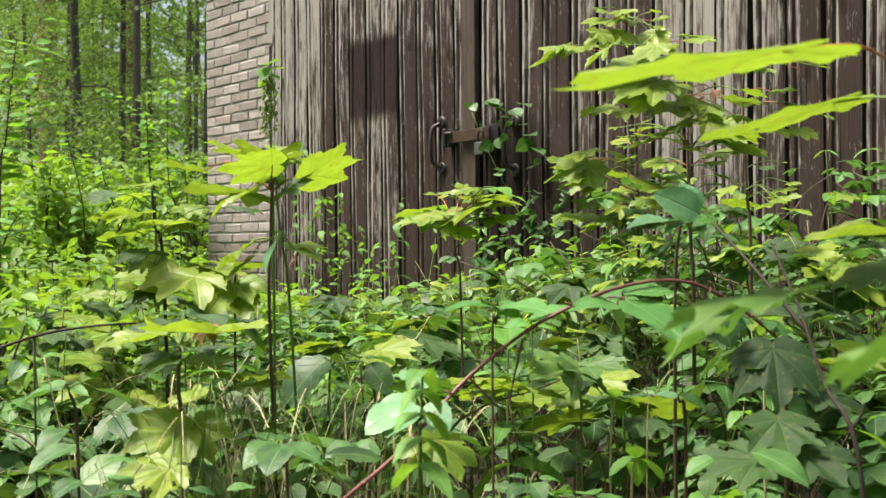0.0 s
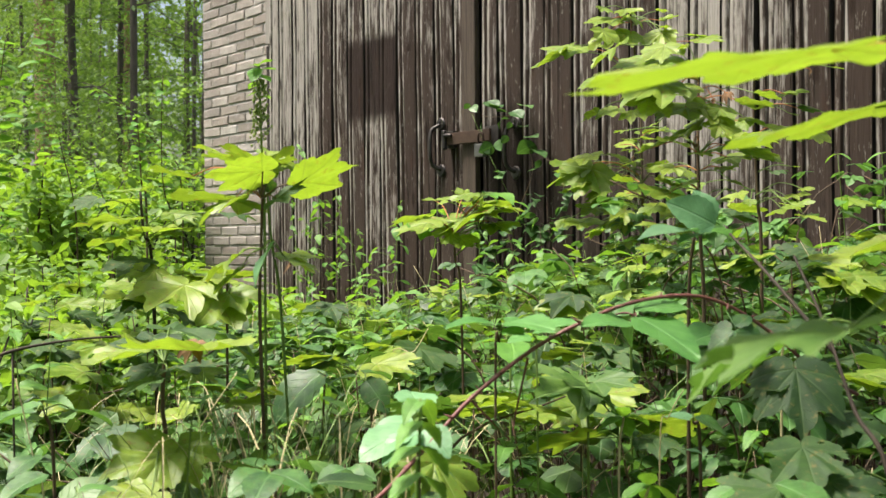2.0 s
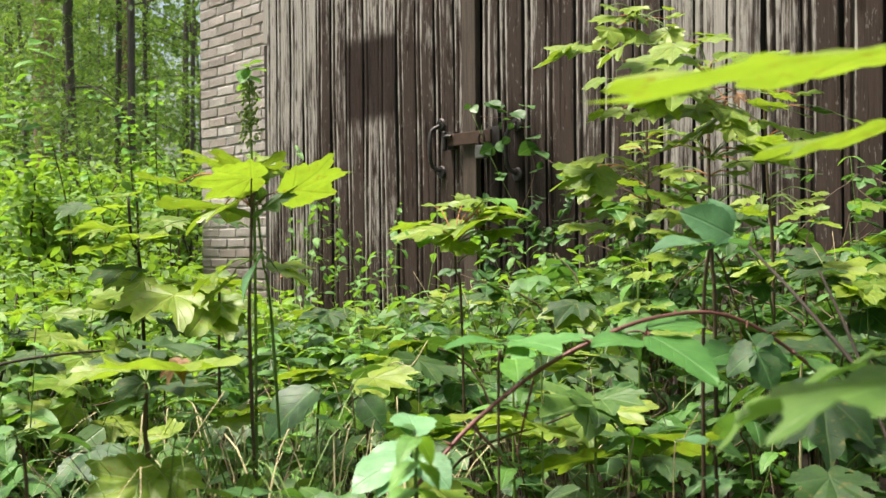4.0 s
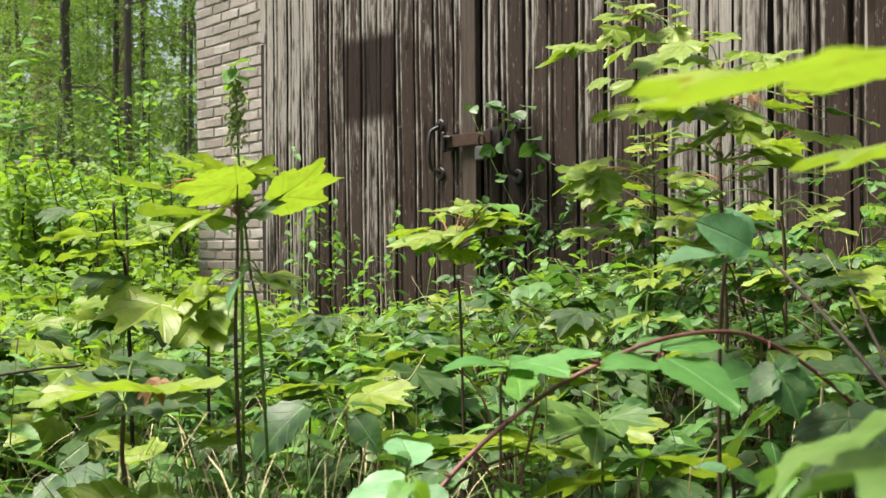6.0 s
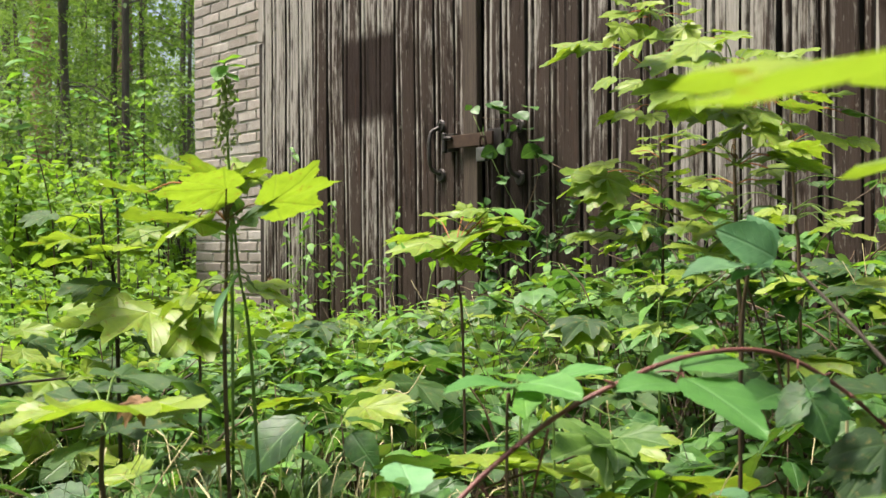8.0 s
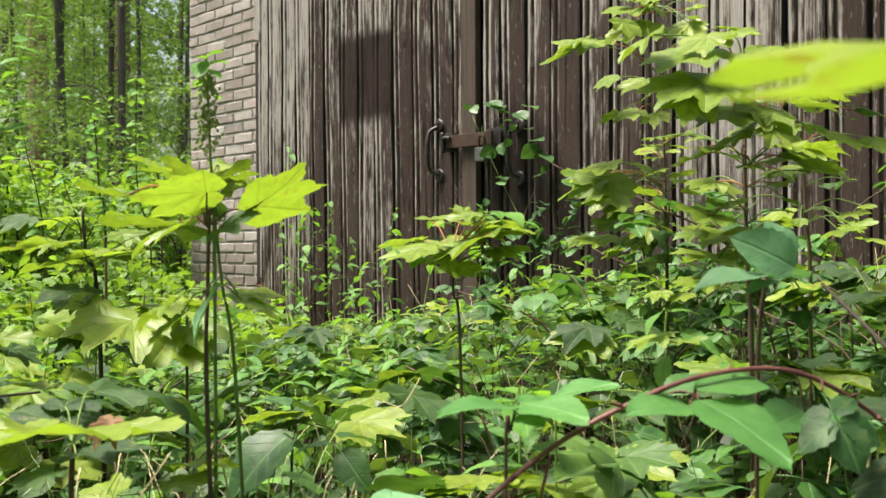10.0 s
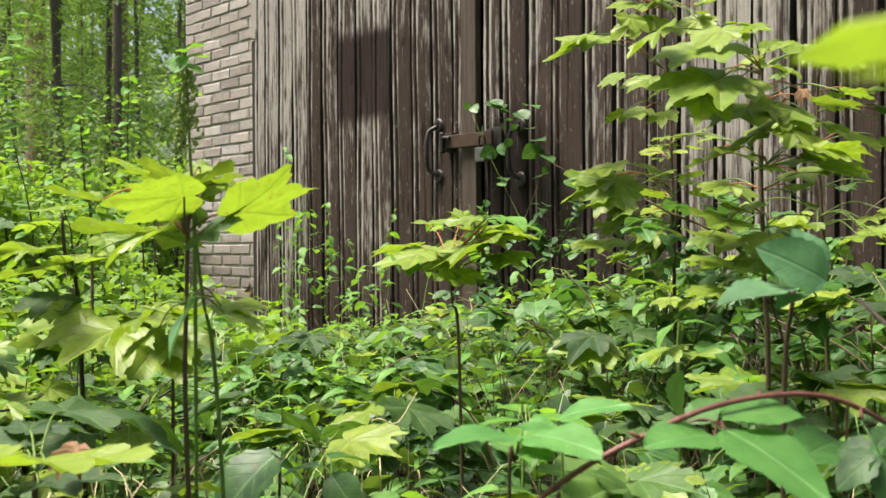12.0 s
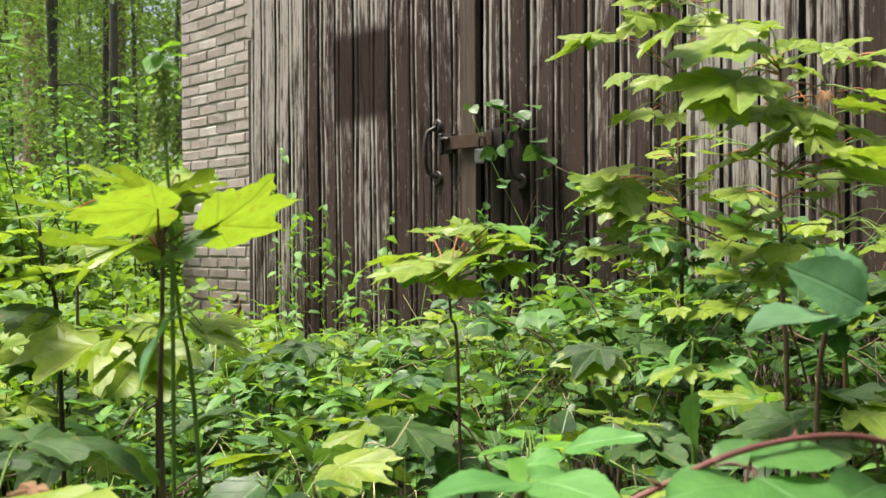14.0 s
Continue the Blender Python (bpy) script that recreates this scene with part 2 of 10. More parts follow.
def brick_material():
    """Grey-beige hand-made brick: each its own tone, burnt edges, lime bloom, soot and sandy pores; darker and damper near the ground."""
    m, nt, bsdf = material("old_brick")
    co = nt.nodes.new("ShaderNodeNewGeometry").outputs["Position"]
    rnd = nt.nodes.new("ShaderNodeObjectInfo").outputs["Random"]
    n1 = noise_tex(nt, co, 11.0, 6.0, 0.6)
    n2 = noise_tex(nt, co, 90.0, 5.0, 0.7)
    n3 = noise_tex(nt, co, 26.0, 6.0, 0.7)
    col = mix_colour(nt, rnd, (0.24, 0.212, 0.198), (0.49, 0.455, 0.432))
    hue = math_node(nt, "FRACT", math_node(nt, "MULTIPLY", rnd, 7.31))
    col = mix_colour(nt, math_node(nt, "MULTIPLY", hue, 0.45), col, (0.34, 0.265, 0.222))
    col = mix_colour(nt, math_node(nt, "MULTIPLY", ramp(nt, n1, 0.40, 0.70), 0.6), col, (0.27, 0.235, 0.21))
    col = mix_colour(nt, math_node(nt, "MULTIPLY", ramp(nt, n3, 0.52, 0.70), 0.55), col, (0.47, 0.44, 0.41))
    col = mix_colour(nt, math_node(nt, "MULTIPLY", ramp(nt, n2, 0.54, 0.74), 0.6), col, (0.12, 0.10, 0.088))
    sep = nt.nodes.new("ShaderNodeSeparateXYZ")
    nt.links.new(co, sep.inputs[0])
    damp = ramp(nt, math_node(nt, "ADD", sep.outputs[2], math_node(nt, "MULTIPLY", math_node(nt, "SUBTRACT", n1, 0.5), 0.5)), 0.85, 0.55)
    col = mix_colour(nt, math_node(nt, "MULTIPLY", damp, 0.55), col, (0.13, 0.105, 0.093))
    nt.links.new(col, bsdf.inputs["Base Color"])
    bsdf.inputs["Roughness"].default_value = 0.92
    bsdf.inputs["Specular IOR Level"].default_value = 0.2
    bump(nt, bsdf, math_node(nt, "ADD", math_node(nt, "ADD", n2, n1), n3), 0.8, 0.008)
    return m


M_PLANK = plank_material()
M_BRICK = brick_material()
M_MORTAR = plain_material("mortar", (0.30, 0.285, 0.27), (0.52, 0.505, 0.485), 14, 0.95, None, 0.6, 0.006)
M_STRIP = plain_material("brown_painted_wood", (0.022, 0.015, 0.011), (0.10, 0.072, 0.054), 3, 0.8, (60, 14, 2), 0.6, 0.004)
M_GREYWOOD = plain_material("grey_weathered_wood", (0.17, 0.15, 0.135), (0.42, 0.39, 0.36), 3, 0.85, (26, 12, 1), 0.6, 0.005)
M_DARKWOOD = plain_material("dark_wood", (0.010, 0.008, 0.007), (0.03, 0.022, 0.018), 5, 0.9, (10, 10, 1), 0.4, 0.004)
M_SEAM = plain_material("seam_wood", (0.006, 0.005, 0.0045), (0.020, 0.015, 0.012), 5, 0.85, (40, 10, 3), 0.4, 0.003)
M_IRON = plain_material("dull_iron", (0.028, 0.026, 0.027), (0.075, 0.066, 0.062), 20, 0.5, None, 0.3, 0.002, 0.7, 0.5)
M_RUST = plain_material("rusty_iron", (0.030, 0.018, 0.013), (0.075, 0.045, 0.031), 24, 0.75, None, 0.4, 0.002, 0.3)
M_ZINC = plain_material("grey_padlock", (0.07, 0.07, 0.068), (0.15, 0.15, 0.145), 30, 0.5, None, 0.2, 0.001, 0.4)
M_SOIL = plain_material("leaf_litter", (0.010, 0.007, 0.004), (0.038, 0.026, 0.015), 7, 0.95, None, 0.9, 0.03)
M_STEM_BROWN = plain_material("brown_stem", (0.050, 0.032, 0.018), (0.12, 0.075, 0.042), 30, 0.7, None, 0.3, 0.001)
M_STEM_DARK = plain_material("dark_stem", (0.020, 0.014, 0.010), (0.055, 0.038, 0.027), 30, 0.75, None, 0.3, 0.001)
M_STEM_GREEN = plain_material("green_stem", (0.07, 0.13, 0.02), (0.16, 0.24, 0.05), 30, 0.5, None, 0.2, 0.001)
M_CANE = plain_material("red_bramble_cane", (0.10, 0.027, 0.027), (0.21, 0.08, 0.066), 26, 0.5, None, 0.3, 0.001)
M_STALK_RED = plain_material("orange_red_stalk", (0.25, 0.06, 0.02), (0.40, 0.15, 0.04), 26, 0.45, None, 0.2, 0.001)
M_STRAW = plain_material("dry_straw", (0.33, 0.27, 0.14), (0.55, 0.47, 0.28), 26, 0.7, None, 0.2, 0.001)
M_BARK = plain_material("grey_brown_bark", (0.055, 0.046, 0.038), (0.16, 0.135, 0.115), 4, 0.95, (5, 5, 1), 0.9, 0.03)
M_BARK_RED = plain_material("reddish_pine_bark", (0.11, 0.065, 0.045), (0.30, 0.19, 0.13), 4, 0.95, (5, 5, 1), 0.9, 0.03)
M_FLOWER = plain_material("pale_green_flowers", (0.17, 0.24, 0.06), (0.34, 0.40, 0.14), 40, 0.8, None, 0.2, 0.001)
M_DRY = plain_material("dry_brown_leaf", (0.09, 0.045, 0.02), (0.24, 0.14, 0.07), 30, 0.8, None, 0.3, 0.002)

M_SYC = leaf_material("sycamore_leaf_lime", (0.125, 0.225, 0.024), (0.28, 0.365, 0.045), (0.30, 0.37, 0.11), (0.285, 0.425, 0.027), "palmate", 0.42, 0.6, spot_colour=(0.22, 0.13, 0.02), through_part=0.46)
# dull green leaf, darkened further so its colour carries the shade low down
M_SYC_SHADED = leaf_material("sycamore_leaf_green_shaded", (0.011, 0.042, 0.008), (0.036, 0.090, 0.014), (0.07, 0.13, 0.035), (0.12, 0.26, 0.025), "palmate", 0.64, 0.6, spot_colour=(0.20, 0.17, 0.04), through_part=0.3)
M_BRAM = leaf_material("bramble_leaf", (0.014, 0.060, 0.013), (0.086, 0.208, 0.043), (0.14, 0.28, 0.10), (0.15, 0.34, 0.04), "pinnate", 0.46, 0.25, through_part=0.3, spot_colour=(0.2, 0.14, 0.03))
M_PALE = leaf_material("bluish_bramble_leaf", (0.080, 0.21, 0.090), (0.165, 0.335, 0.155), (0.20, 0.36, 0.18), (0.17, 0.40, 0.09), "pinnate", 0.42, 0.1, through_part=0.25)
M_CANE_LEAF = leaf_material("cane_leaf", (0.052, 0.172, 0.036), (0.10, 0.255, 0.056), (0.15, 0.32, 0.10), (0.20, 0.46, 0.05), "pinnate", 0.44, 0.0, through_part=0.3)
M_SYC_MOTT = leaf_material("spotted_sycamore_leaf", (0.045, 0.115, 0.022), (0.115, 0.205, 0.04), (0.17, 0.26, 0.09), (0.12, 0.26, 0.03), "palmate", 0.5, 0.7, spot_colour=(0.05, 0.12, 0.02), through_part=0.35)
M_NETTLE = leaf_material("nettle_leaf", (0.06, 0.17, 0.03), (0.13, 0.28, 0.05), (0.17, 0.33, 0.08), (0.30, 0.58, 0.04), "pinnate", 0.5, 0.15, through_part=0.35)
M_CREEPER = leaf_material("creeper_leaf", (0.020, 0.065, 0.02), (0.075, 0.17, 0.042), (0.14, 0.26, 0.09), (0.14, 0.32, 0.04), "pinnate", 0.42, 0.1, through_part=0.28)
M_FRESH = leaf_material("fresh_leaf", (0.06, 0.19, 0.022), (0.13, 0.29, 0.04), (0.18, 0.36, 0.08), (0.28, 0.55, 0.04), "pinnate", 0.5, 0.0, through_part=0.4)
M_UNDER = leaf_material("undergrowth_leaf", (0.008, 0.036, 0.007), (0.088, 0.186, 0.040), (0.16, 0.25, 0.08), (0.18, 0.32, 0.03), "pinnate", 0.45, 0.3, island=True, through_part=0.26, spot_colour=(0.2, 0.16, 0.03))
M_SHRUB = leaf_material("shrub_leaf", (0.045, 0.125, 0.014), (0.170, 0.295, 0.036), (0.2, 0.32, 0.06), (0.34, 0.58, 0.04), "pinnate", 0.5, 0.1, island=True, through_part=0.4)
M_FOREST = leaf_material("forest_leaf", (0.032, 0.085, 0.019), (0.145, 0.245, 0.05), (0.14, 0.22, 0.05), (0.33, 0.55, 0.07), "pinnate", 0.55, 0.1, island=True, through_part=0.4)

# ---- building kit ----
def mesh_of(name, verts, faces, mat, uvs=None, smooth=True):
    """One mesh; uvs holds one (u, v) a vertex."""
    me = bpy.data.meshes.new(name)
    me.from_pydata([tuple(v) for v in verts], [], [tuple(f) for f in faces])
    if uvs is not None:
        layer = me.uv_layers.new(name="UVMap")
        loops = np.zeros(len(me.loops), dtype=np.int32)
        me.loops.foreach_get("vertex_index", loops)
        layer.data.foreach_set("uv", np.asarray(uvs, dtype=np.float32)[loops].ravel())
    if smooth:
        me.polygons.foreach_set("use_smooth", [True] * len(me.polygons))
    me.materials.append(mat)
    me.update()
    return me


def thing(name, at, label, category, group=""):
    ob = new(name)
    ob.empty_display_size = 0.1
    ob.location = at
    return tagged(ob, label, category, group)


def child(name, me, parent, m=None, label=""):
    """A mesh as a part of parent; m is its pose in the world (parents stand unturned)."""
    ob = new(name, me)
    ob.parent = parent
    base = Vector(parent.location)
    if parent.parent:
        base = base + Vector(parent.parent.location)
    ob.matrix_basis = Matrix.Translation(-base) @ (m if m is not None else Matrix())
    if label:
        ob["label"] = label
    return ob


def part(name, bm, mat, parent, label=""):
    """Links a bmesh, built in world places, as one mesh under parent."""
    me = bpy.data.meshes.new(name)
    bm.to_mesh(me)
    bm.free()
    me.materials.append(mat)
    return child(name, me, parent, None, label)


def box_bm(x0, x1, y0, y1, z0, z1, bevel=0.0):
    bm = bmesh.new()
    bmesh.ops.create_cube(bm, size=1.0)
    for v in bm.verts:
        v.co = Vector((x0 + (v.co.x + 0.5) * (x1 - x0), y0 + (v.co.y + 0.5) * (y1 - y0), z0 + (v.co.z + 0.5) * (z1 - z0)))
    if bevel:
        bmesh.ops.bevel(bm, geom=bm.edges[:], offset=bevel, segments=2, affect="EDGES", profile=0.6)
    return bm


def smooth_line(points, steps=6):
    """A soft line through a few points (Catmull-Rom)."""
    p = [np.array(q, dtype=float) for q in points]
    if len(p) < 3:
        return [p[0] + (p[-1] - p[0]) * i / steps for i in range(steps + 1)]
    p = [2 * p[0] - p[1]] + p + [2 * p[-1] - p[-2]]
    out = []
    for i in range(1, len(p) - 2):
        a, b, c, d = p[i - 1:i + 3]
        for s in range(steps):
            t = s / steps
            out.append(0.5 * (2 * b + (c - a) * t + (2 * a - 5 * b + 4 * c - d) * t * t + (3 * b - a - 3 * c + d) * t ** 3))
    out.append(p[-2])
    return out


def tube_data(line, r0, r1, sides=5, knobby=0.0, rng=None):
    line = np.array(line, dtype=float)
    n = len(line)
    verts, faces = [], []
    for i in range(n):
        d = line[min(i + 1, n - 1)] - line[max(i - 1, 0)]
        d /= max(np.linalg.norm(d), 1e-9)
        ref = np.array((0, 0, 1.0)) if abs(d[2]) < 0.9 else np.array((1.0, 0, 0))
        u = np.cross(d, ref)
        u /= np.linalg.norm(u)
        w = np.cross(d, u)
        r = r0 + (r1 - r0) * i / (n - 1)
        if knobby and rng:
            r *= 1 + knobby * rng.uniform(-1, 1)
        for k in range(sides):
            a = 2 * math.pi * k / sides
            verts.append(line[i] + r * (math.cos(a) * u + math.sin(a) * w))
    for i in range(n - 1):
        for k in range(sides):
            a, b = i * sides + k, i * sides + (k + 1) % sides
            faces.append((a, b, b + sides, a + sides))
    faces.append(tuple(range(sides))[::-1])
    faces.append(tuple((n - 1) * sides + k for k in range(sides)))
    return verts, faces


def tube(name, points, r0, r1, mat, parent, sides=5, steps=6, knobby=0.0, label=""):
    verts, faces = tube_data(smooth_line(points, steps), r0, r1, sides, knobby, random.Random(len(points)))
    base = np.array(parent.location)
    if parent.parent:
        base = base + np.array(parent.parent.location)
    ob = new(name, mesh_of(name, [v - base for v in verts], faces, mat))
    ob.parent = parent
    if label:
        ob["label"] = label
    return ob


# ---- leaves: length 1 along +y, upper side +z ----
def sycamore_radius(a):
    """Outline of a five-lobed leaf about the stalk's end; a in degrees from the middle lobe."""
    a = abs(a)
    keys = ((0, 1.0), (4, 0.95), (9, 0.86), (15, 0.77), (20, 0.71), (23, 0.68), (28, 0.73), (34, 0.83), (38, 0.90), (42, 0.90), (48, 0.80), (55, 0.71), (62, 0.64),
            (70, 0.63), (78, 0.64), (84, 0.62), (94, 0.53), (106, 0.43), (122, 0.35), (150, 0.28), (180, 0.10))
    for (a0, r0), (a1, r1) in zip(keys, keys[1:]):
        if a <= a1:
            return r0 + (r1 - r0) * (a - a0) / (a1 - a0)
    return 0.1


def sycamore_leaf(name, mat, rng, droop=0.25, fold=0.12, holes=False):
    """A sycamore blade: blunt toothed lobes, ribs sunk between raised panels, tips that hang."""
    n = 80
    stretch = rng.uniform(0.92, 1.12)
    skew = rng.uniform(-4, 4)
    rim = []
    for i in range(n):
        a = -180 + 360 * i / n
        tooth = (0.030 if i % 3 else -0.045) * (1.0 if abs(a) < 120 else 0.3)
        r = sycamore_radius(a) * (1 + tooth + rng.uniform(-0.018, 0.018))
        b = a + skew * math.sin(radians(a * 2))
        rim.append((r * math.sin(radians(b)) * stretch, r * math.cos(radians(b))))
    twist, curl = rng.uniform(-0.15, 0.15), rng.uniform(-0.08, 0.12)
    ph, lobes = rng.uniform(0, 6), [rng.uniform(0.6, 1.6) for _ in range(5)]

    def height(x, y):
        r = math.hypot(x, y)
        a = math.degrees(math.atan2(x, y))
        away = min(abs(abs(a) - k) for k in (0, 38, 80)) / 20.0
        lobe = lobes[min(max(int((a + 100) / 40), 0), 4)]
        return (-droop * lobe * r ** 2.2 + fold * r * min(away, 1.0) * 0.8 + twist * x * y + curl * abs(x) * r
                + 0.030 * r * math.sin(9 * x + ph) + 0.026 * r * math.cos(10 * y + ph * 2) + 0.02 * r * r * math.sin(a * 0.25 + ph))

    verts, faces = [(0, 0, 0)], []
    rings = (0.3, 0.6, 0.82, 1.0)
    for k in rings:
        verts += [(x * k, y * k, height(x * k, y * k)) for x, y in rim]
    gap = {(rng.randint(1, 2), rng.randint(10, n - 10)) for _ in range(5)} if holes else set()
    for i in range(n):
        j = (i + 1) % n
        faces.append((0, 1 + j, 1 + i))
        for k in range(len(rings) - 1):
            if (k, i) in gap or (k, i - 1) in gap:
                continue
            faces.append((1 + k * n + i, 1 + k * n + j, 1 + (k + 1) * n + j, 1 + (k + 1) * n + i))
    return mesh_of(name, verts, faces, mat, [v[:2] for v in verts])


def blade_data(rng, width=0.62, rows=9, teeth=0.08, droop=0.25, fold=0.2, belly=0.42, cross=2):
    """An egg-shaped toothed leaf blade as (verts, faces)."""
    verts, faces = [], []
    twist, side = rng.uniform(-0.25, 0.25), rng.uniform(-0.06, 0.06)
    ph = rng.uniform(0, 6)
    per = 2 * cross + 1
    for i in range(rows + 1):
        y = i / rows
        q = y ** (math.log(0.5) / math.log(belly))
        w = 0.5 * width * max(math.sin(math.pi * q), 0.0) ** 0.8
        if i in (0, rows):
            w = 0.004
        elif teeth:
            w *= 1 + (teeth if i % 2 else -teeth)
        for k in range(-cross, cross + 1):
            s = k / cross
            x = s * w
            z = fold * abs(x) - droop * y * y + twist * x * y + 0.02 * math.sin(9 * y + ph + 2 * s) * abs(s)
            verts.append((x + side * y * y, y - (0.02 if i % 2 else 0) * abs(s) * bool(teeth), z))
    for i in range(rows):
        for k in range(per - 1):
            a = i * per + k
            faces.append((a, a + 1, a + per + 1, a + per))
    return verts, faces


def join(chunks):
    """Joins [(verts, faces, uvs)] into one set of lists."""
    verts, faces, uvs = [], [], []
    for v, f, u in chunks:
        o = len(verts)
        verts += list(v)
        faces += [tuple(i + o for i in g) for g in f]
        uvs += list(u)
    return verts, faces, uvs


def placed(data, m):
    v, f = data
    return [tuple(m @ Vector(p)) for p in v], f, [p[:2] for p in v]


def blade_leaf(name, mat, rng, **shape):
    v, f = blade_data(rng, **shape)
    return mesh_of(name, v, f, mat, [p[:2] for p in v])


def bramble_leaf(name, mat, rng, count=3, rows=9):
    """Three or five leaflets on one stalk; the whole leaf is 1 long."""
    chunks = []
    setting = [(0, 0.42, 0.58, 0), (-62, 0.40, 0.52, -0.02), (62, 0.40, 0.52, -0.02)]
    if count == 5:
        setting += [(-118, 0.34, 0.36, -0.03), (118, 0.34, 0.36, -0.03)]
    for a, y, size, dz in setting:
        m = Matrix.Translation((0, y, dz)) @ pose(0, 0, 0, rng.uniform(-22, 4), rng.uniform(-14, 14), -a + rng.uniform(-8, 8)) @ Matrix.Diagonal((size, size, size, 1))
        m = m @ Matrix.Translation((0, 0.06, 0))
        chunks.append(placed(blade_data(rng, width=0.78, rows=rows, droop=0.22, fold=0.16), m))
    v, f = tube_data([(0, 0, -0.05), (0, 0.2, -0.01), (0, 0.45, 0.0)], 0.012, 0.008, 4)
    chunks.append((v, f, [(0.0, 0.0)] * len(v)))
    return mesh_of(name, *join(chunks)[:2], mat, join(chunks)[2])


def leaf_pose(base, tip, roll=0.0):
    """Lays a leaf from base to tip, upper side up, turned by roll degrees about its rib."""
    base, tip = Vector(base), Vector(tip)
    y = (tip - base)
    size = y.length
    y = y.normalized()
    up = Vector((0, 0, 1)) if abs(y.z) < 0.95 else Vector((0, 1, 0))
    x = y.cross(up).normalized()
    z = x.cross(y)
    m = Matrix((x, y, z)).transposed().to_4x4()
    return Matrix.Translation(base) @ m @ pose(0, 0, 0, 0, roll, 0) @ Matrix.Diagonal((size, size, size, 1))


rng0 = random.Random(7)
SYC = [sycamore_leaf("leaf", M_SYC, rng0, rng0.uniform(0.0, 0.22), rng0.uniform(0.08, 0.2), k % 2 == 1) for k in range(8)]
SYC_DARK = [sycamore_leaf("leaf", M_SYC_SHADED, rng0, rng0.uniform(0.0, 0.28), rng0.uniform(0.08, 0.2), k % 2 == 1) for k in range(6)]
DRY = [sycamore_leaf("leaf", M_DRY, rng0, 0.7, 0.5) for k in range(3)]
SYC_FLAT = [sycamore_leaf("leaf", M_SYC, rng0, 0.03, 0.05) for k in range(3)]
BRAM3 = [bramble_leaf("leaf", M_BRAM, rng0, 3) for k in range(6)]
BRAM5 = [bramble_leaf("leaf", M_BRAM, rng0, 5) for k in range(4)]
BLADE = [blade_leaf("leaf", M_BRAM, rng0, width=0.7, rows=13, teeth=0.05, droop=rng0.uniform(0.1, 0.4)) for k in range(5)]
NETTLE = [blade_leaf("leaf", M_NETTLE, rng0, width=0.52, rows=13, teeth=0.10, droop=rng0.uniform(0.2, 0.6), belly=0.36) for k in range(5)]
FRESH = [blade_leaf("leaf", M_FRESH, rng0, width=0.66, rows=11, teeth=0.05, droop=rng0.uniform(0.1, 0.4)) for k in range(4)]
BLADE_PALE = [blade_leaf("leaf", M_PALE, random.Random(60 + k), width=0.74, rows=13, teeth=0.05, droop=0.2) for k in range(3)]
BLADE_MID = [blade_leaf("leaf", M_CANE_LEAF, random.Random(80 + k), width=0.72, rows=17, teeth=0.045, droop=0.16, fold=0.12, cross=3) for k in range(4)]
SYC_MOTT = [sycamore_leaf("leaf", M_SYC_MOTT, random.Random(90 + k), 0.12, 0.16, True) for k in range(3)]
HEART = [blade_leaf("leaf", M_CREEPER, rng0, width=0.86, rows=9, teeth=0.03, droop=0.2, belly=0.42) for k in range(4)]


def leaf_field(name, places, mat, rng, shape, size, tilt, rows=4, label="", category="", bend=0.3):
    """Many small leaves as one mesh of loose blades at the given places (x, y, z)."""
    forms = []
    for k in range(8):
        v, f = blade_data(rng, rows=rows, cross=1, droop=rng.uniform(0.0, bend), fold=rng.uniform(0.05, 0.35), **shape)
        forms.append((np.array(v), np.array(f)))
    nv = len(forms[0][0])
    pl = np.asarray(places, dtype=float)
    n = len(pl)
    g = np.random.default_rng(rng.randint(0, 10 ** 6))
    pick = g.integers(0, 8, n)
    yaw, pitch, roll = g.uniform(0, 2 * np.pi, n), np.radians(g.normal(-7, tilt, n)), np.radians(g.normal(0, tilt, n))
    s = g.uniform(size[0], size[1], n)
    base = np.stack([f[0] for f in forms])[pick] * s[:, None, None]
    x, y, z = base[..., 0], base[..., 1], base[..., 2]
    cr, sr = np.cos(roll)[:, None], np.sin(roll)[:, None]
    x, z = x * cr + z * sr, z * cr - x * sr
    cp, sp = np.cos(pitch)[:, None], np.sin(pitch)[:, None]
    y, z = y * cp - z * sp, y * sp + z * cp
    cy, sy = np.cos(yaw)[:, None], np.sin(yaw)[:, None]
    x, y = x * cy - y * sy, x * sy + y * cy
    verts = (np.stack([x, y, z], axis=-1) + pl[:, None, :]).reshape(-1, 3)
    faces = (np.stack([f[1] for f in forms])[pick] + (np.arange(n) * nv)[:, None, None]).reshape(-1, 4)
    uvs = np.stack([f[0][:, :2] for f in forms])[pick].reshape(-1, 2)
    me = bpy.data.meshes.new(name)
    me.vertices.add(len(verts))
    me.vertices.foreach_set("co", verts.ravel())
    me.loops.add(faces.size)
    me.loops.foreach_set("vertex_index", faces.ravel().astype(np.int32))
    me.polygons.add(len(faces))
    me.polygons.foreach_set("loop_start", np.arange(0, faces.size, 4, dtype=np.int32))
    me.update(calc_edges=True)
    layer = me.uv_layers.new(name="UVMap")
    layer.data.foreach_set("uv", uvs[faces.ravel()].astype(np.float32).ravel())
    me.polygons.foreach_set("use_smooth", [True] * len(me.polygons))
    me.materials.append(mat)
    ob = new(name, me)
    if label:
        tagged(ob, label, category, "", "stuff")
    return ob

# ---- ground ----
def ground_height(x, y):
    return 0.05 * noise.noise(Vector((x * 0.5, y * 0.5, 0.0))) + 0.02 * noise.noise(Vector((x * 2.1, y * 2.1, 3.0)))


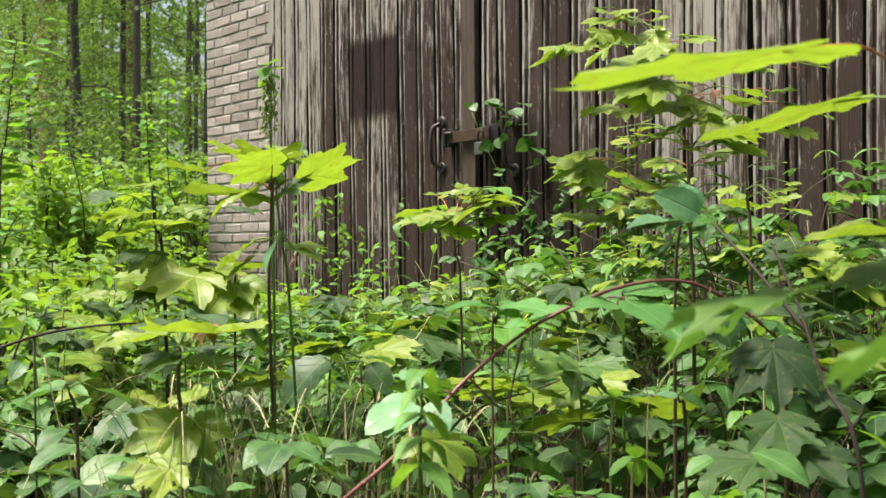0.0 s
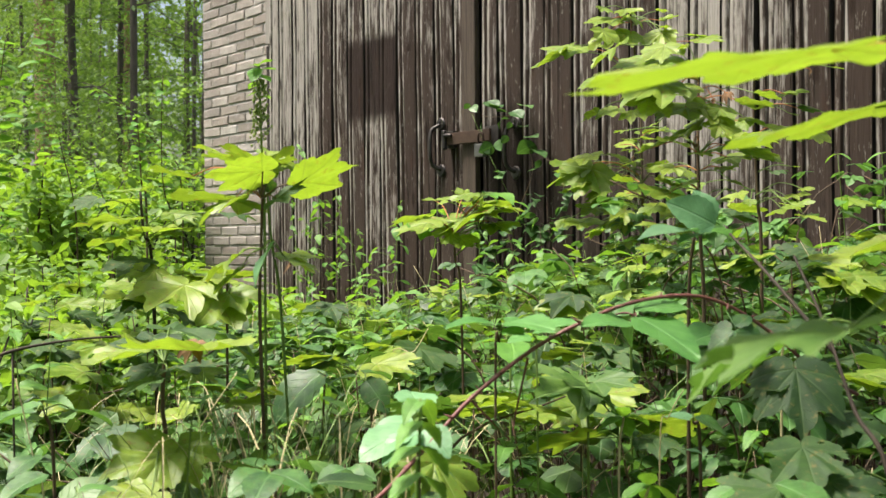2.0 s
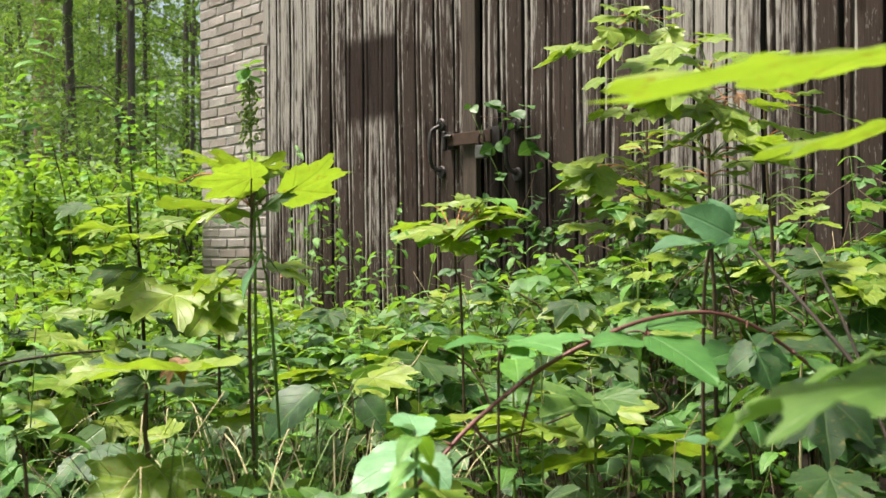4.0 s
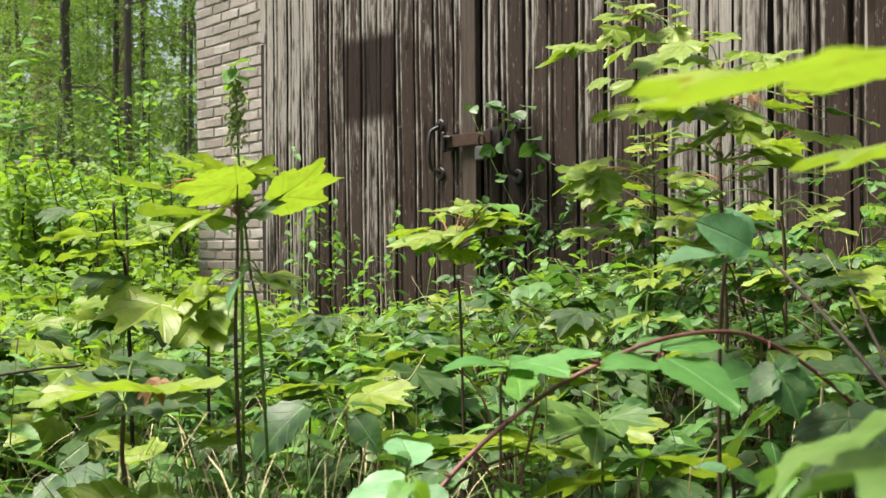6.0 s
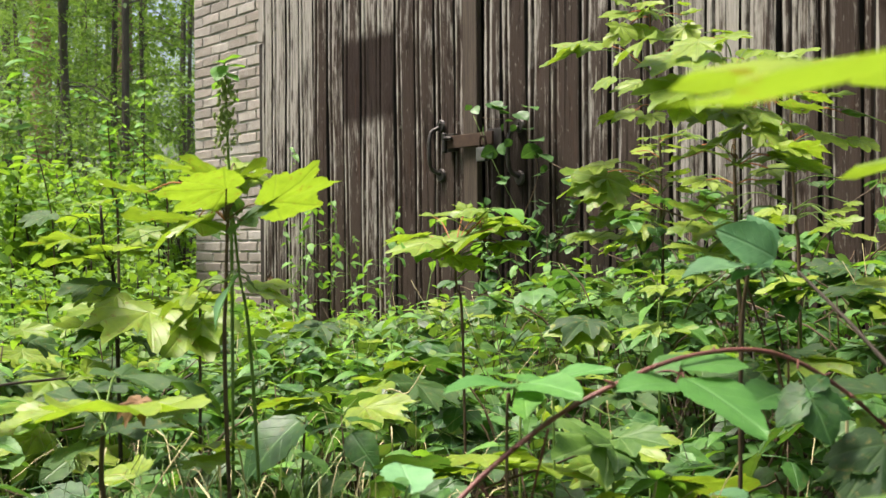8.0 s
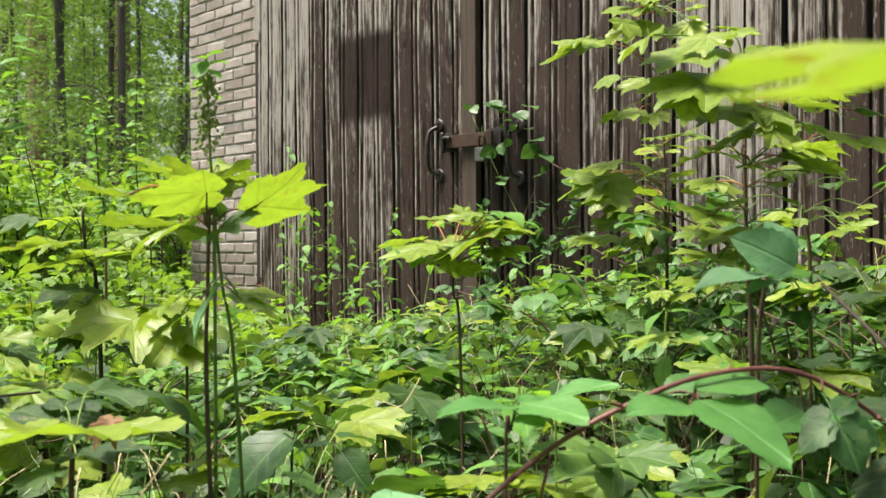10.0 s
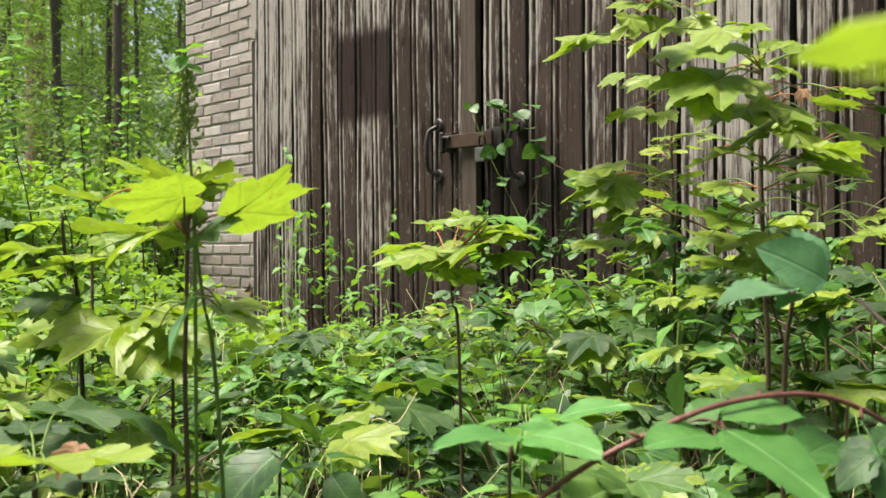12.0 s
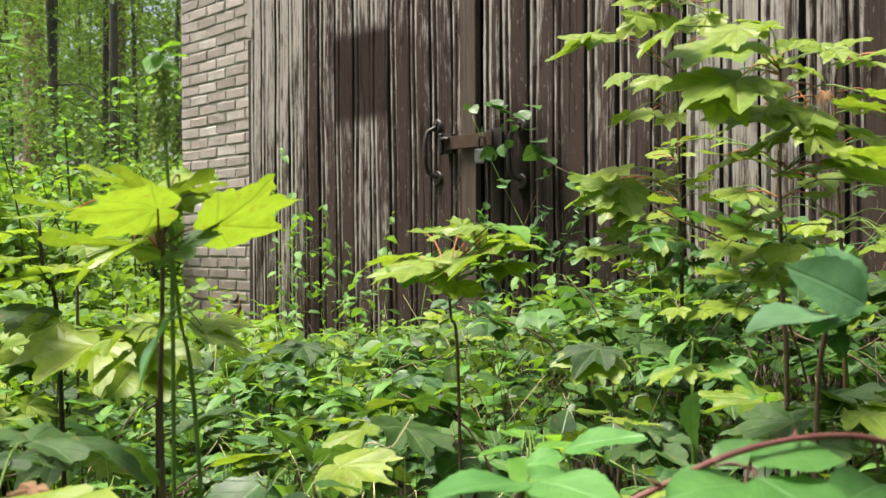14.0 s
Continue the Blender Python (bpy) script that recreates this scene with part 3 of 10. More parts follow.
def build_ground():
    axis = [-400, -150, -60, -30, -20] + [-14 + 0.5 * i for i in range(57)] + [20, 30, 60, 150, 400]
    n = len(axis)
    verts = [(x, y, ground_height(x, y) if max(abs(x), abs(y)) < 16 else 0.0) for y in axis for x in axis]
    faces = [(j * n + i, j * n + i + 1, (j + 1) * n + i + 1, (j + 1) * n + i) for j in range(n - 1) for i in range(n - 1)]
    ob = new("ground", mesh_of("ground", verts, faces, M_SOIL))
    tagged(ob, "dark forest soil with leaf litter under the plants", "ground", "", "structure")


build_ground()

# ---- shed: closing walls ----
WALL_TOP = 2.75


def slab(name, x0, x1, y0, y1, z0, z1, mat, label, category="wall"):
    me = bpy.data.meshes.new(name)
    bm = box_bm(x0, x1, y0, y1, z0, z1)
    bm.to_mesh(me)
    bm.free()
    me.materials.append(mat)
    return tagged(new(name, me), label, category, "", "structure")


slab("wall_back", -0.84, 4.9, 4.0, 4.2, -0.1, WALL_TOP, M_MORTAR, "plain rear wall of the shed")
slab("wall_side_east", 4.7, 4.9, 0.012, 4.0, -0.1, WALL_TOP, M_MORTAR, "plain side wall of the shed")
slab("wall_side_west", -0.84, -0.64, 0.262, 4.0, -0.1, WALL_TOP, M_MORTAR, "plain side wall of the shed")
slab("ceiling", -0.84, 4.9, 0.012, 4.2, WALL_TOP, WALL_TOP + 0.12, M_DARKWOOD, "dark wooden shed ceiling", "ceiling")
slab("lintel", 0.0, 4.2, 0.012, 0.26, 2.55, WALL_TOP, M_DARKWOOD, "dark wooden beam above the doors", "beam")
slab("wall_east_pier", 4.2, 4.7, 0.012, 0.26, -0.1, WALL_TOP, M_MORTAR, "plain pier beside the doors")
slab("threshold", 0.0, 4.2, 0.02, 0.26, -0.1, 0.03, M_DARKWOOD, "dark threshold under the doors", "threshold")

# ---- plank doors ----
PLANKS = [(0.085, 0.200), (0.200, 0.345), (0.345, 0.478), (0.478, 0.622), (0.622, 0.760), (0.760, 0.902), (0.902, 1.056), (1.056, 1.198),
          (1.198, 1.348), (1.348, 1.501), (1.501, 1.648), (1.648, 1.795), (1.795, 1.876)]
PLANKS_R = [(1.996, 2.112), (2.112, 2.269), (2.269, 2.411), (2.411, 2.585), (2.585, 2.737), (2.737, 2.897), (2.897, 3.045), (3.045, 3.200),
            (3.200, 3.352), (3.352, 3.508), (3.508, 3.658), (3.658, 3.812), (3.812, 3.965), (3.965, 4.115), (4.115, 4.195)]


def plank_mesh(width, rng):
    """One board with a shallow bead along one edge, rounded arrises and a wavy, worn face."""
    w = width
    prof = [(0.0055, 0.024), (0.0055, 0.006), (0.009, 0.001), (0.030, 0.0), (0.036, 0.009), (0.042, 0.0095), (0.046, 0.0008), (w * 0.5, -0.0015), (w - 0.016, 0.0), (w - 0.008, 0.0025), (w - 0.0055, 0.024)]
    rows = 14
    z0, z1 = 0.03 + rng.uniform(0, 0.03), 2.54
    verts, faces = [], []
    ph = rng.uniform(0, 9)
    for i in range(rows + 1):
        z = z0 + (z1 - z0) * i / rows
        wob = 0.0025 * math.sin(z * 2.3 + ph) + 0.0012 * math.sin(z * 7.1 + ph)
        for k, (x, y) in enumerate(prof):
            verts.append((x + wob * 0.6, y + wob + (0.0015 * math.sin(3 * z + k + ph) if 5 < k < 9 else 0), z))
    p = len(prof)
    for i in range(rows):
        for k in range(p - 1):
            a = i * p + k
            faces.append((a, a + 1, a + p + 1, a + p))
    faces.append(tuple(range(p)))
    faces.append(tuple(rows * p + k for k in reversed(range(p))))
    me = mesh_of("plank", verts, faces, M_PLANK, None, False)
    # near-black faces in the seams and in the bead
    me.materials.append(M_SEAM)
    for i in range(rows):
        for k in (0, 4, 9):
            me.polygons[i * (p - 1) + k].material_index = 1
    return me


def plank_door(name, boards, label):
    rng = random.Random(len(boards))
    x0, x1 = boards[0][0], boards[-1][1]
    door = tagged(thing(name, (x0, -0.045, 0.0), label, "door"), kind="structure")
    for a, b in boards:
        m = pose(a, -0.045 + rng.uniform(-0.003, 0.003), 0, 0, 0, rng.uniform(-0.6, 0.6))
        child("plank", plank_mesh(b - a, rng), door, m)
    part("backing", box_bm(x0 + 0.003, x1 - 0.003, -0.0225, 0.006, 0.04, 2.53), M_DARKWOOD, door)
    return door


door_left = plank_door("door_1", PLANKS, "closed plank door of weathered dark brown boards")
door_right = plank_door("door_2", PLANKS_R, "closed plank door of weathered grey-brown boards")
part("cover_strip", box_bm(1.879, 1.972, -0.062, -0.030, 0.05, 2.53, 0.004), M_STRIP, door_left, "brown painted cover strip")
part("jamb_board", box_bm(0.030, 0.083, -0.036, 0.008, 1.86, 2.53, 0.004), M_GREYWOOD, door_left, "broken grey weathered board")
part("jamb_post", box_bm(0.012, 0.081, -0.022, 0.010, 0.03, 1.857, 0.004), M_DARKWOOD, door_left, "dark weathered post")


# ---- ironwork ----
def rosette(x, z, r):
    bm = bmesh.new()
    bmesh.ops.create_cone(bm, cap_ends=True, segments=20, radius1=r, radius2=r * 0.82, depth=0.008, matrix=pose(x, -0.055, z, 90))
    bmesh.ops.create_cone(bm, cap_ends=True, segments=10, radius1=r * 0.28, radius2=r * 0.2, depth=0.008, matrix=pose(x, -0.061, z + r * 0.3, 90))
    return bm


def pull_handle(door, x, z0, z1, out):
    c = x + out
    h = tube("door_handle", [(x, -0.058, z1 - 0.035), (c, -0.085, z1 - 0.055), (c, -0.098, z1 - 0.085), (c, -0.102, (z0 + z1) / 2), (c, -0.098, z0 + 0.085), (c, -0.085, z0 + 0.055), (x, -0.058, z0 + 0.035)],
         0.0095, 0.0095, M_IRON, door, 8, 5, 0.0, "dark iron bow handle")
    part("rosette", rosette(x, z1 - 0.03, 0.031), M_IRON, h)
    part("rosette", rosette(x, z0 + 0.03, 0.031), M_IRON, h)
    return h


pull_handle(door_left, 1.708, 1.005, 1.285, -0.022)
pull_handle(door_right, 2.236, 0.968, 1.245, -0.016)

hasp = thing("hasp", (1.95, -0.07, 1.17), "rusty iron hasp bar across both door leaves", "hasp")
part("bar", box_bm(1.782, 2.100, -0.086, -0.074, 1.146, 1.202, 0.003), M_RUST, hasp)
part("hinge_plate", box_bm(1.768, 1.826, -0.073, -0.048, 1.134, 1.214, 0.003), M_IRON, hasp)
tube("hinge_pin", [(1.786, -0.094, 1.128), (1.786, -0.094, 1.17), (1.786, -0.094, 1.216)], 0.011, 0.011, M_IRON, hasp, 10)
tube("bolt", [(1.765, -0.078, 1.190), (1.800, -0.098, 1.192), (1.835, -0.092, 1.190)], 0.010, 0.008, M_IRON, hasp, 8)
part("staple_plate", box_bm(2.040, 2.130, -0.060, -0.048, 1.120, 1.216, 0.003), M_IRON, hasp)

padlock = thing("padlock", (2.06, -0.09, 1.11), "old grey padlock hanging from the hasp", "padlock")
part("body", box_bm(2.030, 2.090, -0.118, -0.090, 1.075, 1.135, 0.006), M_ZINC, padlock)
tube("shackle", [(2.042, -0.104, 1.130), (2.042, -0.104, 1.165), (2.050, -0.104, 1.182), (2.070, -0.104, 1.182), (2.078, -0.104, 1.165), (2.078, -0.104, 1.130)], 0.0055, 0.0055, M_RUST, padlock, 8, 4)

# ---- forest behind the shed ----
def tree(x, y, h, r, lean, mat, label, seed, crown_from=0.35, leaves=2600, spread=2.2, size=(0.05, 0.10)):
    rng = random.Random(seed)
    t = thing("tree", (x, y, 0.0), label, "tree", "forest trees")
    top = (x + lean[0] * h, y + lean[1] * h, h)
    line = [(x, y, -0.1), (x + lean[0] * h * 0.3 + rng.uniform(-0.1, 0.1), y + lean[1] * h * 0.3, h * 0.33), (x + lean[0] * h * 0.65, y + lean[1] * h * 0.65 + rng.uniform(-0.1, 0.1), h * 0.66), top]
    tube("trunk", line, r, r * 0.25, mat, t, 9, 6, 0.05)
    places = []
    for k in range(11):
        f = crown_from + (0.97 - crown_from) * (k + rng.random()) / 11
        c = np.array((x + lean[0] * h * f, y + lean[1] * h * f, h * f))
        a = rng.uniform(0, 2 * math.pi)
        reach = spread * rng.uniform(0.5, 1.0) * (1.15 - f * 0.6)
        tip = c + np.array((math.cos(a) * reach, math.sin(a) * reach, reach * rng.uniform(-0.1, 0.5)))
        mid = (c + tip) / 2 + np.array((0, 0, reach * 0.1))
        tube("limb", [c, mid, tip], r * 0.22, r * 0.04, mat, t, 5, 4)
        # leaves sit in flat sprays along the limb, with gaps between them
        sprays = 13
        for j in range(sprays):
            p = c + (tip - c) * rng.random() ** 0.6
            q = 0.16 + 0.175 * reach
            p = p + np.array((rng.gauss(0, q), rng.gauss(0, q), rng.gauss(0, q * 0.5)))
            w = rng.uniform(0.10, 0.26)
            for i in range(leaves // (11 * sprays)):
                places.append((p[0] + rng.gauss(0, w), p[1] + rng.gauss(0, w), p[2] + rng.gauss(0, w * 0.28)))
    crown = leaf_field("crown", places, M_FOREST, rng, {"width": 0.62, "teeth": 0.0}, size, 28, 2)
    crown.parent = t
    crown.matrix_basis = Matrix.Translation((-x, -y, 0))
    return t


def forest():
    """Trunks and crowns across the gap beside the shed, from 9 to 30 m away, and a thinner ring round the place."""
    rng = random.Random(21)
    bark = "tall forest tree with a dark grey-brown trunk and loose green crown"
    k = 0
    for dist in (11.5, 14.0, 16.5, 19.5, 23.0, 28.0):
        for i in range(4):
            a = radians(152.5 + 13.0 * (i + rng.uniform(0.1, 0.9)) / 4 + rng.uniform(-1, 1) + 0.0)
            d = dist * rng.uniform(0.92, 1.08)
            x, y = 6.0 + d * math.cos(a), -3.4 + d * math.sin(a)
            tree(x, y, rng.uniform(7.5, 12.0), rng.uniform(0.022, 0.055), (rng.uniform(-0.04, 0.04), rng.uniform(-0.04, 0.04)), M_BARK, bark, 100 + k,
                 rng.uniform(0.03, 0.2), 7200, 2.3, (0.035, 0.075))
            k += 1


forest()
for a, d, r in ((160.5, 24.0, 0.26), (156.9, 20.0, 0.17)):
    tree(6.0 + d * math.cos(radians(a)), -3.4 + d * math.sin(radians(a)), 14.0, r, (0.0, 0.0), M_BARK_RED, "tall pine with reddish bark standing among broadleaf trees", int(a * 10), 0.75, 900, 2.0)


def ring():
    """Trees added unseen round the clearing, beside and behind, to block low sky."""
    rng = random.Random(8)
    label = "broad added forest tree with a dense green crown that blocks low sky"
    first = [tree(13.0 + 3 * k, -9.0 - 2 * k, 11.0 + k, 0.16, (0.01, 0.0), M_BARK, label, 700 + k, 0.12, 2600, 3.6, (0.16, 0.30)) for k in range(3)]
    for k in range(26):
        a = radians(-190 + 330 * (k + rng.random() * 0.8) / 26)
        d = rng.uniform(8.5, 14.0)
        x, y = 4.0 + d * math.cos(a), -3.0 + d * math.sin(a)
        if (-2.5 < x < 6.5 and -1 < y < 6.5) or (x < -2.0 and y > -3.2):
            continue
        copy_thing(first[k % 3], pose(x, y, 0, 0, 0, rng.uniform(0, 360)))
    # far copies fill the sky gaps behind the wood beside the shed
    for k in range(14):
        a = radians(152.0 + 13.0 * ((k * 0.382) % 1.0))
        d = 30.0 + 1.3 * k
        if math.degrees(a) < 155.6:
            continue
        copy_thing(first[k % 3], pose(6.0 + d * math.cos(a), -3.4 + d * math.sin(a), 0, 0, 0, rng.uniform(0, 360)))


ring()


def shrub(x, y, h, spread, seed, leaves=1300, size=(0.03, 0.07)):
    rng = random.Random(seed)
    t = thing("shrub", (x, y, 0.0), "leafy bright green shrub with upright shoots at the wood's edge", "shrub", "shrubs beside the shed")
    places = []
    for k in range(9):
        a = rng.uniform(0, 2 * math.pi)
        reach = spread * rng.uniform(0.2, 1.0)
        hh = h * rng.uniform(0.6, 1.0)
        tip = np.array((x + math.cos(a) * reach, y + math.sin(a) * reach, hh))
        foot = np.array((x + rng.uniform(-0.1, 0.1), y + rng.uniform(-0.1, 0.1), -0.05))
        line = smooth_line([foot, foot * 0.45 + tip * 0.55 + np.array((0, 0, 0.12 * h)), tip], 6)
        verts, faces = tube_data([p - np.array((x, y, 0)) for p in line], 0.009, 0.002, 4)
        ob = new("stem", mesh_of("stem", verts, faces, M_STEM_DARK))
        ob.parent = t
        for j in range(leaves // 9):
            p = line[min(int(len(line) * (0.15 + 0.85 * rng.random() ** 0.7)), len(line) - 1)]
            places.append((p[0] + rng.gauss(0, 0.07), p[1] + rng.gauss(0, 0.07), p[2] + rng.gauss(0, 0.05)))
    foliage = leaf_field("foliage", places, M_SHRUB, rng, {"width": 0.55, "teeth": 0.04}, size, 26, 4)
    foliage.parent = t
    foliage.matrix_basis = Matrix.Translation((-x, -y, 0))
    return t


def shrubs():
    rng = random.Random(5)
    n = 0
    for d in (5.4, 6.4, 7.6, 9.0, 10.5):
        for i in range(3 if d < 5 else 5):
            a = radians(151.5 + 14.0 * (i + rng.uniform(0, 1)) / (3 if d < 5 else 5))
            x, y = 6.0 + d * math.cos(a), -3.4 + d * math.sin(a)
            if y > -0.35 and x > -1.3:
                continue
            if math.degrees(a) < 157.0 and d < 8.2:
                continue
            h = 0.40 + 0.095 * d + rng.uniform(-0.12, 0.2)
            shrub(x, y, h, 0.3 + 0.05 * d, 300 + n)
            n += 1

    # low growth in front of them, below the eye
    rng = random.Random(15)
    for k in range(20):
        a, d = radians(rng.uniform(155.5, 166.0)), 2.5 + 2.9 * (k + rng.random()) / 20
        x, y = 6.0 + d * math.cos(a), -3.4 + d * math.sin(a)
        shrub(x, y, 0.34 + 0.07 * d + rng.uniform(-0.05, 0.05), 0.3, 380 + k, 520, (0.026, 0.06))


shrubs()

# ---- plants that stand out ----
pick = random.Random(77)


def leaf_on(plant, forms, base, tip, roll=0, node_at=None, stalk=None):
    """Hangs a leaf on a plant, with a stalk from the stem where one shows."""
    blade = child("leaf", pick.choice(forms), plant, leaf_pose(base, tip, roll + pick.uniform(-2, 2)))
    if node_at is not None:
        a, b = np.array(node_at), np.array(base)
        mid = (a + b) / 2 + np.array((0, 0, 0.12 * np.linalg.norm(b - a)))
        st = tube("leaf_stalk", [a, mid, b], 0.0013, 0.0010, stalk, plant, 4, 4)
        st.parent = blade
        st.matrix_parent_inverse = blade.matrix_basis.inverted()


def flower_string(plant, a, b, c):
    """A hanging string of tiny green flowers."""
    line = smooth_line([a, b, c], 7)
    chunks = []
    for p in line:
        for k in range(2):
            q = p + np.array([pick.gauss(0, 0.0034) for _ in range(3)])
            v, f = tube_data([q - np.array((0, 0, 0.002)), q, q + np.array((0, 0, 0.002))], 0.0012, 0.0022, 4)
            chunks.append((v, f, [(0, 0)] * len(v)))
    v, f, u = join(chunks)
    base = np.array(plant.location)
    ob = new("flower_string", mesh_of("flower_string", [np.array(q) - base for q in v], f, M_FLOWER))
    ob.parent = plant


def shade_crown(plant, top, c, count):
    """Unseen sapling crown added beside the way, above the brambles, to shade them."""
    for k in range(5):
        a = 1.3 * k
        tube("branch", [(top[0], top[1], top[2] - 0.02 * k), (0.5 * (top[0] + c[0]), 0.5 * (top[1] + c[1]), c[2]), (c[0] + 0.2 * math.cos(a), c[1] + 0.2 * math.sin(a), c[2] + 0.1)], 0.004, 0.0015, M_STEM_DARK, plant, 5, 5)
    for k in range(count):
        base = np.array((c[0] + pick.gauss(0, 0.14), c[1] + pick.gauss(0, 0.14), c[2] + pick.uniform(-0.2, 0.45)))
        a = pick.uniform(0, 2 * math.pi)
        size = pick.uniform(0.10, 0.17)
        leaf_on(plant, SYC, base, base + size * np.array((math.cos(a), math.sin(a), pick.uniform(-0.4, 0.1))), pick.uniform(-15, 15))


def thorn(plant, p, k):
    a = 2.1 * k
    q = np.array(p) + np.array((math.cos(a), math.sin(a), 0.5)) * 0.010
    tube("thorn", [p, q], 0.0022, 0.0003, M_CANE, plant, 5, 2)


# sapling with a flat umbrella of lime leaves
s1 = thing("sycamore_sapling", (4.527, -2.586, 0.000), "young sycamore with a flat top of lime-green leaves", "sapling", "sycamore saplings")
tube("stem", [(4.527, -2.586, 0.000), (4.533, -2.610, 0.529), (4.546, -2.615, 0.690), (4.559, -2.618, 0.785)], 0.0034, 0.0024, M_STEM_BROWN, s1, 6, 6, 0.06)
tube("stem", [(4.527, -2.538, 0.000), (4.521, -2.565, 0.562), (4.537, -2.591, 0.690), (4.552, -2.608, 0.770)], 0.003, 0.0018, M_STEM_GREEN, s1, 6, 6, 0.06)
leaf_on(s1, SYC_FLAT, (4.641, -2.602, 0.781), (4.674, -2.526, 0.810), -28, (4.588, -2.637, 0.760), M_STEM_BROWN)
leaf_on(s1, SYC_FLAT, (4.615, -2.650, 0.798), (4.590, -2.730, 0.791), 26, (4.588, -2.637, 0.760), M_STEM_BROWN)
leaf_on(s1, SYC, (4.495, -2.592, 0.815), (4.427, -2.614, 0.836), 32, (4.588, -2.637, 0.760), M_STEM_BROWN)
leaf_on(s1, SYC, (4.501, -2.585, 0.811), (4.496, -2.527, 0.829), -30, (4.588, -2.637, 0.760), M_STEM_BROWN)
leaf_on(s1, SYC, (4.460, -2.572, 0.817), (4.418, -2.528, 0.849), -20, (4.588, -2.637, 0.760), M_STEM_BROWN)
leaf_on(s1, SYC_DARK, (4.627, -2.635, 0.759), (4.678, -2.619, 0.777), 30, (4.588, -2.637, 0.760), M_STEM_BROWN)
leaf_on(s1, SYC, (4.484, -2.607, 0.768), (4.390, -2.630, 0.751), -20, (4.588, -2.637, 0.760), M_STALK_RED)
leaf_on(s1, SYC, (4.436, -2.603, 0.762), (4.331, -2.607, 0.766), 10, (4.588, -2.637, 0.760), M_STALK_RED)
leaf_on(s1, SYC, (4.338, -2.631, 0.803), (4.281, -2.671, 0.815), 6, (4.588, -2.637, 0.760), M_STALK_RED)
leaf_on(s1, SYC, (4.386, -2.570, 0.832), (4.315, -2.595, 0.847), 12, (4.588, -2.637, 0.760), M_STEM_BROWN)
leaf_on(s1, SYC_DARK, (4.565, -2.617, 0.794), (4.508, -2.641, 0.813), 30, (4.588, -2.637, 0.760), M_STEM_BROWN)
leaf_on(s1, SYC, (4.484, -2.541, 0.822), (4.537, -2.539, 0.797), -10, (4.588, -2.637, 0.760), M_STEM_BROWN)
leaf_on(s1, SYC, (4.364, -2.500, 0.843), (4.353, -2.449, 0.851), 20, (4.588, -2.637, 0.760), M_STEM_BROWN)
leaf_on(s1, BLADE_PALE, (4.651, -2.654, 0.695), (4.663, -2.704, 0.641), 30, (4.588, -2.637, 0.687), M_STEM_GREEN)
leaf_on(s1, SYC, (4.527, -2.650, 0.672), (4.533, -2.707, 0.647), 25, (4.588, -2.637, 0.687), M_STEM_GREEN)
leaf_on(s1, SYC, (4.524, -2.557, 0.669), (4.541, -2.503, 0.654), 10, (4.588, -2.637, 0.687), M_STEM_GREEN)
leaf_on(s1, SYC, (4.467, -2.532, 0.675), (4.506, -2.482, 0.673), 6, (4.588, -2.637, 0.687), M_STEM_GREEN)
leaf_on(s1, SYC, (4.514, -2.635, 0.653), (4.522, -2.689, 0.626), 25, (4.588, -2.637, 0.687), M_STEM_GREEN)
# nettle with hanging flower strings
nettle = thing("nettle", (4.486, -2.577, 0.000), "tall stinging nettle with hanging green flower strings", "nettle")
tube("stem", [(4.486, -2.577, 0.000), (4.488, -2.576, 0.709), (4.502, -2.588, 0.855), (4.521, -2.602, 0.968)], 0.003, 0.0015, M_STEM_GREEN, nettle, 6, 6, 0.06)
leaf_on(nettle, FRESH, (4.520, -2.602, 0.966), (4.533, -2.584, 0.977), 0)
leaf_on(nettle, FRESH, (4.520, -2.602, 0.964), (4.531, -2.624, 0.965), 0)
leaf_on(nettle, FRESH, (4.520, -2.600, 0.959), (4.516, -2.569, 0.966), 0)
leaf_on(nettle, FRESH, (4.518, -2.601, 0.952), (4.544, -2.594, 0.941), 0)
leaf_on(nettle, FRESH, (4.514, -2.601, 0.925), (4.505, -2.617, 0.920), 0)
leaf_on(nettle, FRESH, (4.516, -2.597, 0.918), (4.505, -2.575, 0.923), 0)
leaf_on(nettle, FRESH, (4.519, -2.603, 0.961), (4.538, -2.625, 0.941), 0)
leaf_on(nettle, FRESH, (4.517, -2.600, 0.939), (4.491, -2.605, 0.937), 0)
flower_string(nettle, (4.518, -2.600, 0.941), (4.522, -2.611, 0.935), (4.518, -2.608, 0.899))
flower_string(nettle, (4.515, -2.599, 0.922), (4.521, -2.606, 0.915), (4.518, -2.604, 0.876))
flower_string(nettle, (4.516, -2.599, 0.931), (4.527, -2.598, 0.924), (4.524, -2.596, 0.884))
flower_string(nettle, (4.512, -2.597, 0.895), (4.525, -2.594, 0.889), (4.522, -2.591, 0.853))
flower_string(nettle, (4.512, -2.597, 0.895), (4.516, -2.609, 0.888), (4.514, -2.607, 0.856))
flower_string(nettle, (4.513, -2.598, 0.904), (4.523, -2.600, 0.897), (4.520, -2.598, 0.860))
flower_string(nettle, (4.517, -2.600, 0.940), (4.529, -2.597, 0.933), (4.528, -2.596, 0.915))
flower_string(nettle, (4.511, -2.597, 0.882), (4.517, -2.605, 0.875), (4.515, -2.603, 0.844))
